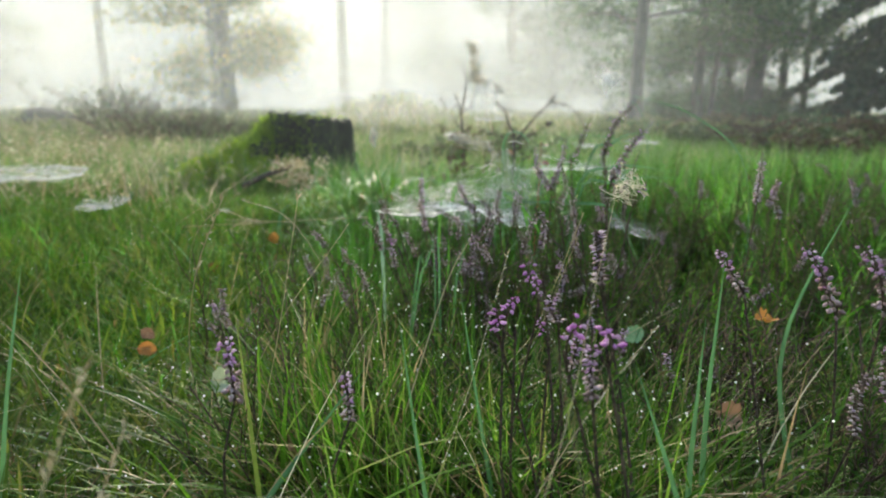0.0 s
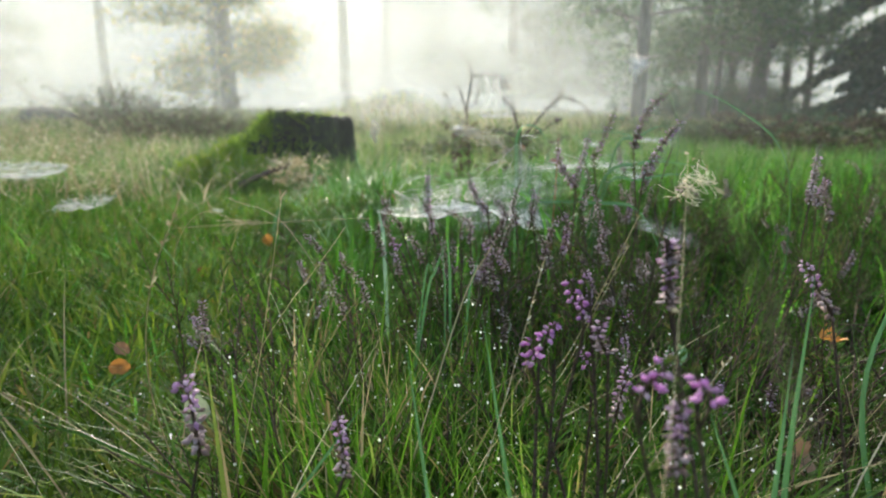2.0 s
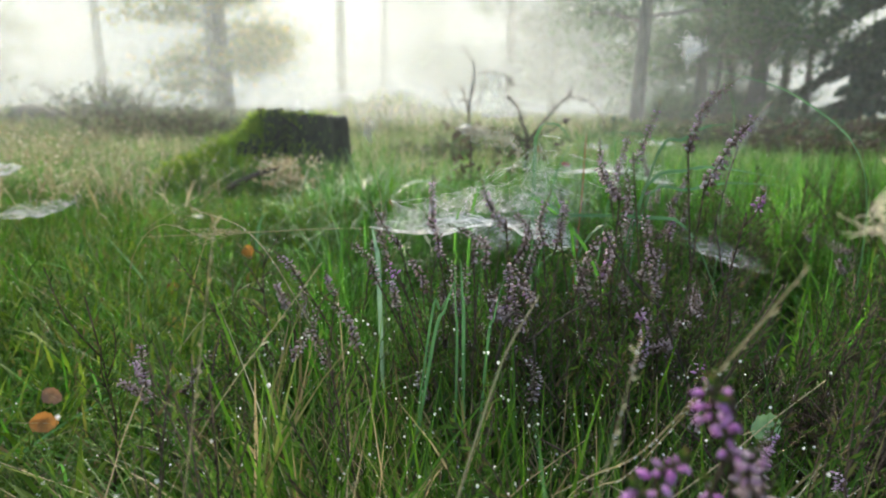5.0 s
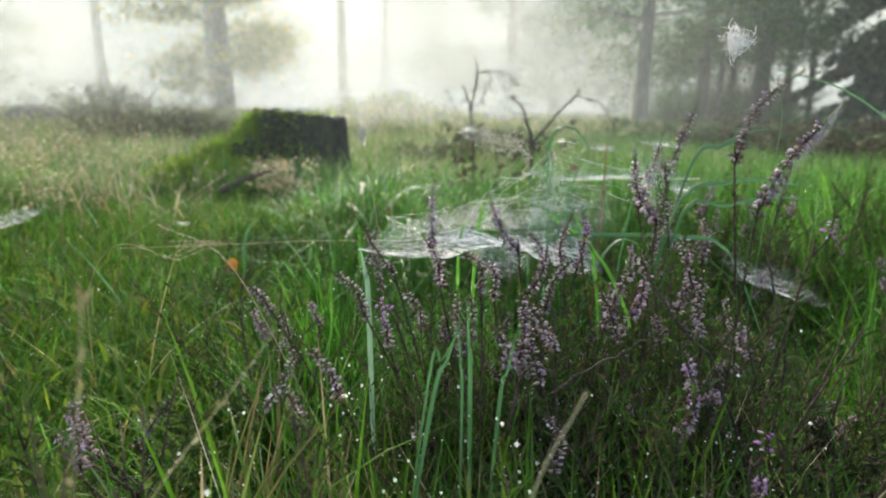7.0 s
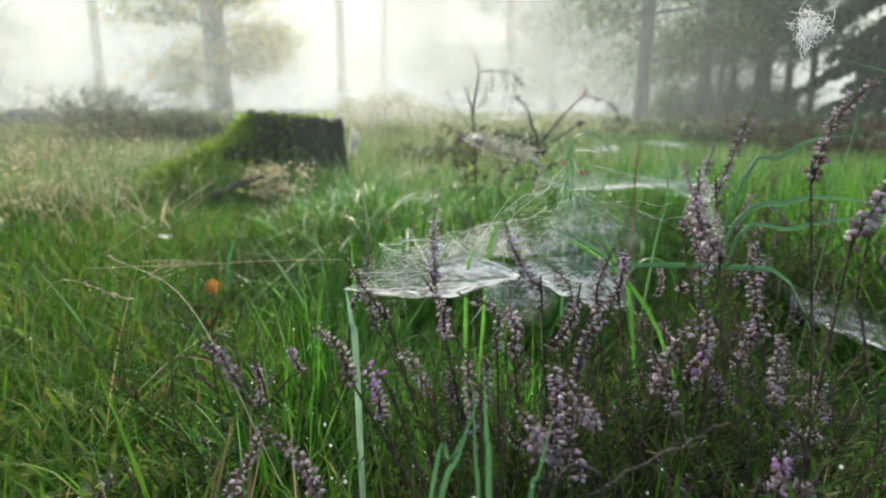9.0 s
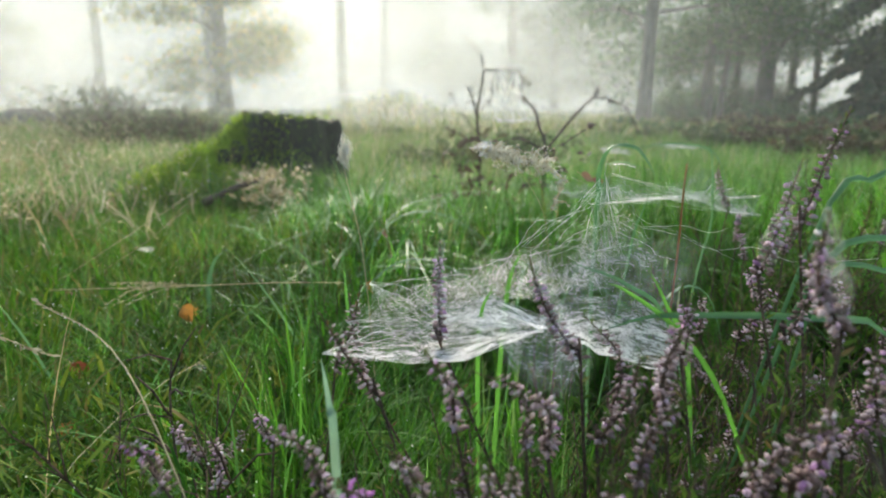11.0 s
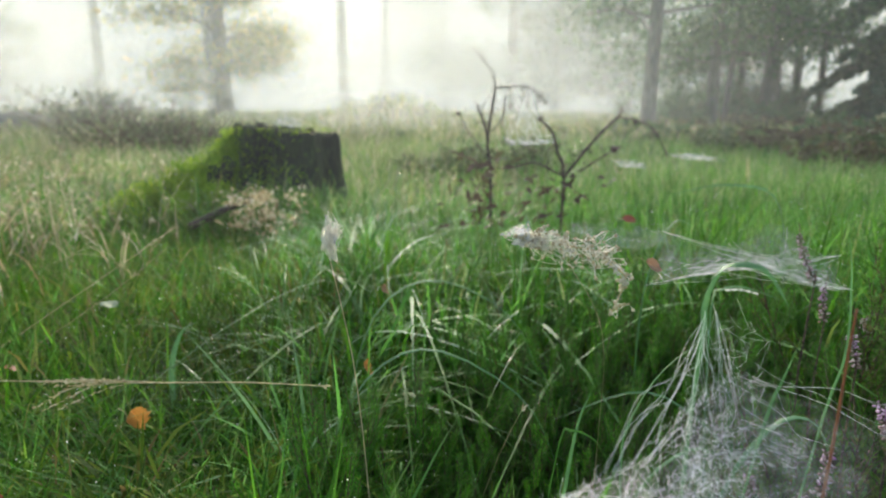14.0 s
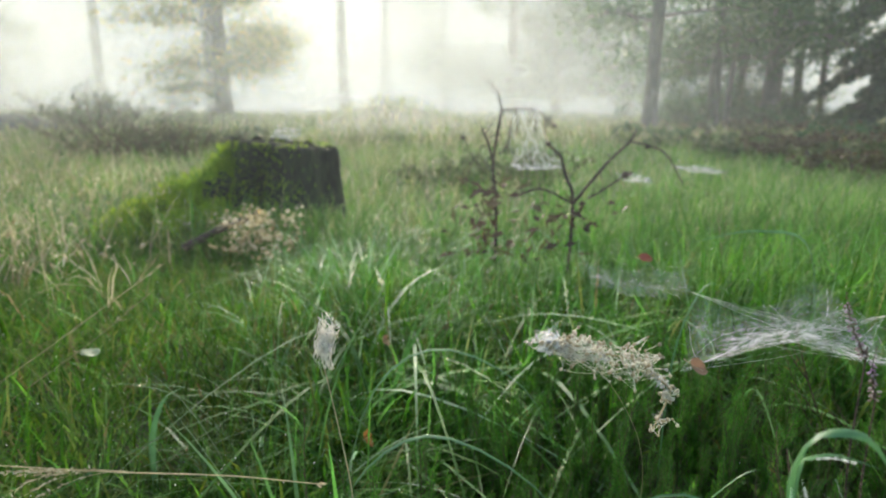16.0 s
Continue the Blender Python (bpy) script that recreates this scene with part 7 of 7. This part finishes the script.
def tree(x, y, height, radius, label, limbs, low, reach, leaves, mat, seed, size=0.06, lean=0.0, spread=0.28, tilt=0.0, group="forest trees", crown_top=1.0):
    """A tree: a tapered trunk with uneven bark line, limbs that fork, leaves in clumps along the limbs."""
    rnd = random.Random(seed)
    rng = np.random.default_rng(seed)
    ob = thing("tree", (x, y, gz(x, y) - 0.05), label, "tree", group)
    b = Build()
    line = bend([(0, 0, 0), (lean * height * 0.3 + rnd.uniform(-0.08, 0.08), 0, height * 0.33), (lean * height * 0.66 + rnd.uniform(-0.15, 0.15), 0, height * 0.66), (lean * height, 0, height)], 22)
    b.tube(line, radius, radius * 0.25, 14, profile=lambda k: radius * (1.0 - 0.75 * k) * (1 + 0.25 * math.exp(-k * height / 0.25)) * (1 + 0.03 * math.sin(k * 40)))
    trunk = part("trunk", b.mesh("trunk", [BARK]), ob)
    spots = []
    for i in range(limbs):
        u = low + (crown_top - low) * ((i + rnd.random()) / limbs) ** 1.35
        u = min(u, 0.98)
        k = min(int(u * 21), 20)
        p = line[k].lerp(line[k + 1], u * 21 - k)
        a = rnd.uniform(0, 6.283)
        r = reach * (1.15 - 0.75 * u) * rnd.uniform(0.6, 1.15)
        d = Vector((math.cos(a), math.sin(a), tilt + rnd.uniform(-0.15, 0.25)))
        q = p + d * r
        mid = p.lerp(q, 0.5) + Vector((0, 0, 0.08 * r))
        curve = bend([p, mid, q], 8)
        b = Build()
        b.tube(curve, max(radius * 0.28 * (1 - u * 0.5), 0.012), 0.006, 5)
        for s in range(3):
            c = curve[3 + s]
            e = c + Vector((rnd.uniform(-1, 1), rnd.uniform(-1, 1), rnd.uniform(-0.2, 0.5))) * r * 0.3
            b.tube([c, c.lerp(e, 0.5) + Vector((0, 0, 0.02)), e], 0.012, 0.004, 4)
            spots += [c.lerp(e, 0.6), e]
        spots += [curve[4], curve[5], curve[6], curve[7]]
        part("limb", b.mesh("limb", [BARK]), trunk)
    if leaves:
        V, F = leaf_cloud(rng, np.array(spots), leaves, spread, size)
        tagged(part("crown", quad_mesh("crown", V, F, mat), ob), kind="stuff")
    return ob


def spruce(x, y, height, reach, label, seed, needles=150000):
    rnd = random.Random(seed)
    rng = np.random.default_rng(seed)
    ob = thing("spruce", (x, y, gz(x, y) - 0.05), label, "tree", "forest trees")
    b = Build()
    b.tube([(0, 0, 0), (0.03, 0, height * 0.4), (0, 0, height)], 0.16, 0.02, 12)
    part("trunk", b.mesh("trunk", [BARK]), ob)
    segs = []
    b = Build()
    n = 110
    for i in range(n):
        u = 0.04 + 0.94 * i / n
        a = i * 2.399 + rnd.uniform(-0.2, 0.2)
        r = reach * (1 - u) ** 0.8 * rnd.uniform(0.75, 1.1) + 0.1
        d = Vector((math.cos(a), math.sin(a), 0))
        z = height * u
        pts = bend([Vector((0, 0, z)), d * r * 0.5 + Vector((0, 0, z + 0.02 * r)), d * r + Vector((0, 0, z - 0.28 * r))], 8)
        b.tube(pts, 0.018, 0.004, 4)
        side = Vector((-d.y, d.x, 0))
        for k in range(2, 8):
            for sgn in (-1, 1):
                e = pts[k] + side * sgn * r * 0.22 * (1.1 - k / 9) + d * r * 0.08 - Vector((0, 0, 0.07 * r))
                segs.append((pts[k], e))
        segs.append((pts[3], pts[7]))
        segs.append((pts[5], pts[7]))
    part("branchwork", b.mesh("branchwork", [BARK]), ob)
    A = np.array([s[0] for s in segs])
    B = np.array([s[1] for s in segs])
    k = rng.integers(0, len(segs), needles)
    t = rng.random((needles, 1))
    c = A[k] * (1 - t) + B[k] * t + rng.normal(0, 0.018, (needles, 3))
    d = (B - A)[k]
    d /= np.linalg.norm(d, axis=1)[:, None]
    d = d + rng.normal(0, 0.55, d.shape) - np.array([0, 0, 0.3])
    d /= np.linalg.norm(d, axis=1)[:, None]
    s = np.cross(d, rng.normal(0, 1, d.shape))
    s /= np.linalg.norm(s, axis=1)[:, None]
    L = rng.uniform(0.035, 0.09, (needles, 1))
    V = np.stack([c - d * L, c + s * 0.046, c + d * L, c - s * 0.046], 1).reshape(-1, 3)
    tagged(part("needle_foliage", quad_mesh("needle_foliage", V, np.arange(needles * 4).reshape(-1, 4), NEEDLE), ob), kind="stuff")
    return ob


def bush(name, x, y, height, width, label, seed, stems=26, leaves=900, mat=None, size=0.018, category="shrub", depth=None):
    rnd = random.Random(seed)
    rng = np.random.default_rng(seed)
    ob = thing(name, (x, y, gz(x, y) - 0.01), label, category, "heath shrubs")
    b = Build()
    spots = []
    for _ in range(stems):
        a = rnd.uniform(0, 6.283)
        q = rnd.random()
        dd = (depth or width)
        foot = Vector((math.cos(a) * q * width * 0.3, math.sin(a) * q * dd * 0.3, 0))
        tip = Vector((foot.x * 2.4 + rnd.uniform(-0.1, 0.1) * width, foot.y * 2.2, height * rnd.uniform(0.45, 1.05)))
        line = bend([foot, foot.lerp(tip, 0.5) + Vector((rnd.uniform(-0.06, 0.06), rnd.uniform(-0.06, 0.06), 0)) * width, tip], 9)
        b.tube(line, 0.007 * height / 0.5, 0.0018, 4)
        for k in range(4):
            c = line[3 + k]
            e = c + Vector((rnd.uniform(-1, 1), rnd.uniform(-1, 1), rnd.uniform(0.1, 0.9))) * height * 0.28
            b.tube([c, e], 0.003 * height / 0.5, 0.001, 3)
            spots += [c.lerp(e, 0.5), e]
    part("branchwork", b.mesh("branchwork", [TWIG]), ob)
    V, F = leaf_cloud(rng, np.array(spots), leaves, 0.05 * height / 0.5, size)
    tagged(part("foliage", quad_mesh("foliage", V, F, mat or BRUSH), ob), kind="stuff")
    return ob


def build_background():
    # deciduous tree with spreading lower boughs, and thin trunks behind it in the mist
    tree(-5.46, 16.0, 13.0, 0.19, "slender tree with yellowing leaves in morning mist", 34, 0.06, 2.4, 30000, LEAF, 31, 0.05, -0.006, 0.30, -0.02)
    tree(-7.6, 21.0, 12.0, 0.18, "leafy young tree dissolving into mist", 26, 0.14, 3.0, 5200, LEAF, 32, 0.08, 0.01, 0.34, 0.0)
    tree(-16.1, 30.0, 14.0, 0.24, "bare tall trunk with a high tuft of leaves", 12, 0.40, 2.4, 2600, LEAF_DARK, 33, 0.10, 0.0, 0.35)
    tree(-6.3, 40.0, 18.0, 0.34, "tall bare pine trunk fading into mist", 12, 0.45, 3.2, 2600, LEAF_DARK, 34, 0.12, -0.012, 0.45)
    tree(-4.2, 46.0, 19.0, 0.36, "tall bare pine trunk fading into mist", 12, 0.5, 3.2, 2600, LEAF_DARK, 35, 0.12, 0.0, 0.45)
    tree(0.0, 47.0, 19.0, 0.38, "tall leafy tree fading into mist", 24, 0.08, 3.4, 6000, LEAF_DARK, 36, 0.13, 0.0, 0.5)
    for i, (x, y) in enumerate([(3.6, 34.0), (6.5, 37.0), (9.5, 33.0)]):
        tree(x, y, 16.0, 0.30, "leafy forest tree dissolving into pale mist", 34, 0.04, 4.2, 8000, LEAF_DARK, 40 + i, 0.12, 0.004 * (i - 1), 0.6)
    for i, (x, y) in enumerate([(-23.6, 32.0), (-27.0, 36.0)]):
        tree(x, y, 15.0, 0.30, "leafy forest tree dissolving into pale mist", 34, 0.03, 4.0, 8000, LEAF_DARK, 45 + i, 0.12, 0.0, 0.6)
    # the near edge of the wood
    tree(2.42, 7.9, 10.0, 0.082, "slender grey trunk at the wood's edge", 26, 0.11, 1.6, 17000, LEAF_DARK, 50, 0.032, 0.004, 0.22)
    tree(3.73, 9.2, 10.5, 0.078, "slim dark trunk in the wood's edge", 28, 0.12, 1.8, 17000, LEAF_DARK, 51, 0.032, -0.010, 0.24)
    tree(4.09, 9.6, 9.5, 0.04, "thin dark trunk in the wood's edge", 28, 0.09, 1.6, 17000, LEAF_DARK, 52, 0.032, 0.006, 0.24)
    tree(4.93, 10.0, 11.0, 0.13, "dark trunk in the wood's edge", 32, 0.09, 2.0, 17000, LEAF_DARK, 53, 0.032, 0.0, 0.26)
    tree(5.67, 11.3, 10.0, 0.045, "thin dark trunk in the wood's edge", 28, 0.09, 1.8, 17000, LEAF_DARK, 54, 0.032, 0.0, 0.26)
    tree(6.78, 11.8, 11.0, 0.06, "dark trunk beside the spruce", 18, 0.25, 1.8, 12000, LEAF_DARK, 55, 0.026, 0.0, 0.26)
    tree(5.57, 12.4, 12.0, 0.08, "leafy tree in the wood's edge", 36, 0.06, 2.6, 22000, LEAF_DARK, 56, 0.041, 0.0, 0.3)
    tree(6.73, 12.5, 12.0, 0.08, "leafy tree in the wood's edge", 36, 0.07, 2.6, 22000, LEAF_DARK, 57, 0.041, 0.0, 0.3)
    for i, (x, y, h) in enumerate([(3.3, 9.2, 1.1), (4.3, 10.6, 1.5), (5.2, 11.2, 1.7), (6.1, 11.8, 1.6), (4.8, 9.2, 0.9)]):
        bush("leafy_shrub", x, y, h * 0.5, 1.3, "leafy green shrub under the trees", 130 + i, 34, 3200, LEAF_DARK, 0.024)
    spruce(7.5, 9.3, 9.0, 2.6, "dark spruce with drooping branches at the clearing's edge", 60)
    # shrubs
    bush("heath_shrub", -3.15, 6.2, 0.56, 1.7, "twiggy grey heath shrub in mist", 70, 54, 1300)
    bush("heath_shrub", -2.10, 4.45, 0.25, 0.7, "low twiggy heath shrub in mist", 71, 120, 1500, size=0.012)
    bush("heath_shrub", -1.72, 4.35, 0.29, 0.75, "low twiggy heath shrub in mist", 72, 130, 1500, size=0.012)
    bush("heath_shrub", -1.65, 5.3, 0.20, 0.7, "low twiggy heath shrub in mist", 73, 30, 1200)
    bush("heath_shrub", -3.6, 8.2, 0.2, 0.9, "low twiggy heath shrub in mist", 74, 24, 700)
    bush("heath_shrub", -0.62, 6.1, 0.13, 0.7, "rounded low heath shrub on a mound", 75, 40, 1300, size=0.018)
    bush("heath_shrub", -0.15, 6.6, 0.10, 0.8, "rounded low heath shrub on a mound", 76, 40, 1000, size=0.018)
    for i, (x, y, h, w) in enumerate([(1.9, 6.6, 0.28, 0.8), (2.6, 5.6, 0.30, 0.9), (3.3, 5.2, 0.34, 1.0), (3.9, 6.2, 0.38, 1.1), (4.6, 6.6, 0.4, 1.1), (2.9, 4.5, 0.26, 0.8), (5.2, 7.6, 0.42, 1.1), (2.2, 7.8, 0.26, 0.9), (3.6, 7.6, 0.4, 1.0)]):
        bush("bracken_clump", x, y, h * 0.62, w, "brown dying bracken under the trees", 80 + i, 24, 1500, BRACKEN if i % 3 else LEAF_DARK, 0.03, "bracken")
    for i, (x, y, h, w) in enumerate([(2.05, 3.5, 0.16, 0.5), (2.35, 3.9, 0.20, 0.6), (2.75, 4.1, 0.24, 0.7), (2.25, 4.4, 0.18, 0.6), (2.0, 4.9, 0.18, 0.6), (2.5, 4.9, 0.22, 0.7), (3.1, 4.6, 0.28, 0.8), (1.75, 5.6, 0.16, 0.6)]):
        bush("bracken_clump", x, y, h, w, "brown dying bracken at the edge of the wood", 180 + i, 22, 1300, BRACKEN if i % 3 != 1 else BRUSH, 0.022, "bracken")
    bush("heath_shrub", 0.02, 2.9, 0.14, 0.4, "dark low heather tuft behind dead stalks", 95, 22, 1100, BRUSH, 0.012)
    bush("heath_shrub", 0.35, 3.1, 0.20, 0.4, "dark low heather tuft behind dead stalks", 96, 20, 1200, BRUSH, 0.012)
    # second, farther stump
    b = Build()
    b.tube([(0.004 * k, 0, -0.05 + 0.27 * (k / 9) ** 0.8) for k in range(10)], 0.32, 0.1, 20, profile=lambda k: 0.36 * math.sqrt(max(1 - (0.93 * k) ** 2.4, 0)) + 0.012 * math.sin(k * 9))
    ob = thing("tree_stump", (-4.55, 7.2, gz(-4.55, 7.2)), "dark old stump half hidden in heath", "stump")
    part("bark", b.mesh("bark", [STUMP_BARK]), ob)
    # white seed heads and dry tops among the straw
    rng = np.random.default_rng(12)
    n = 1500
    y = 1.2 + 3.6 * rng.random(n) ** 1.2
    x = (-0.66 + rng.normal(0, 0.15, n)) * y
    c = np.stack([x, y, ground_z(x, y) + rng.uniform(0.08, 0.19, n)], 1)
    V, F = leaf_cloud(rng, c, 5500, 0.016, 0.0042)
    tagged(new("seed_tops", quad_mesh("seed_tops", V, F, STRAW)), "pale fluffy tops of withered grass", "grass", kind="stuff")
    n = 90
    x, y = rng.normal(-0.38, 0.035, n), rng.normal(1.62, 0.05, n)
    c = np.stack([x, y, ground_z(x, y) + rng.uniform(0.06, 0.13, n)], 1)
    V, F = leaf_cloud(rng, c, 520, 0.010, 0.006)
    tagged(new("seed_tops", quad_mesh("seed_tops", V, F, STRAW)), "pale fluffy tops of withered grass", "grass", kind="stuff")


build_ground()
build_mist()
build_grass()
build_background()
build_stump()
build_stalks()
build_heather()
build_webs()
build_blades()
build_leaves()
build_dew()
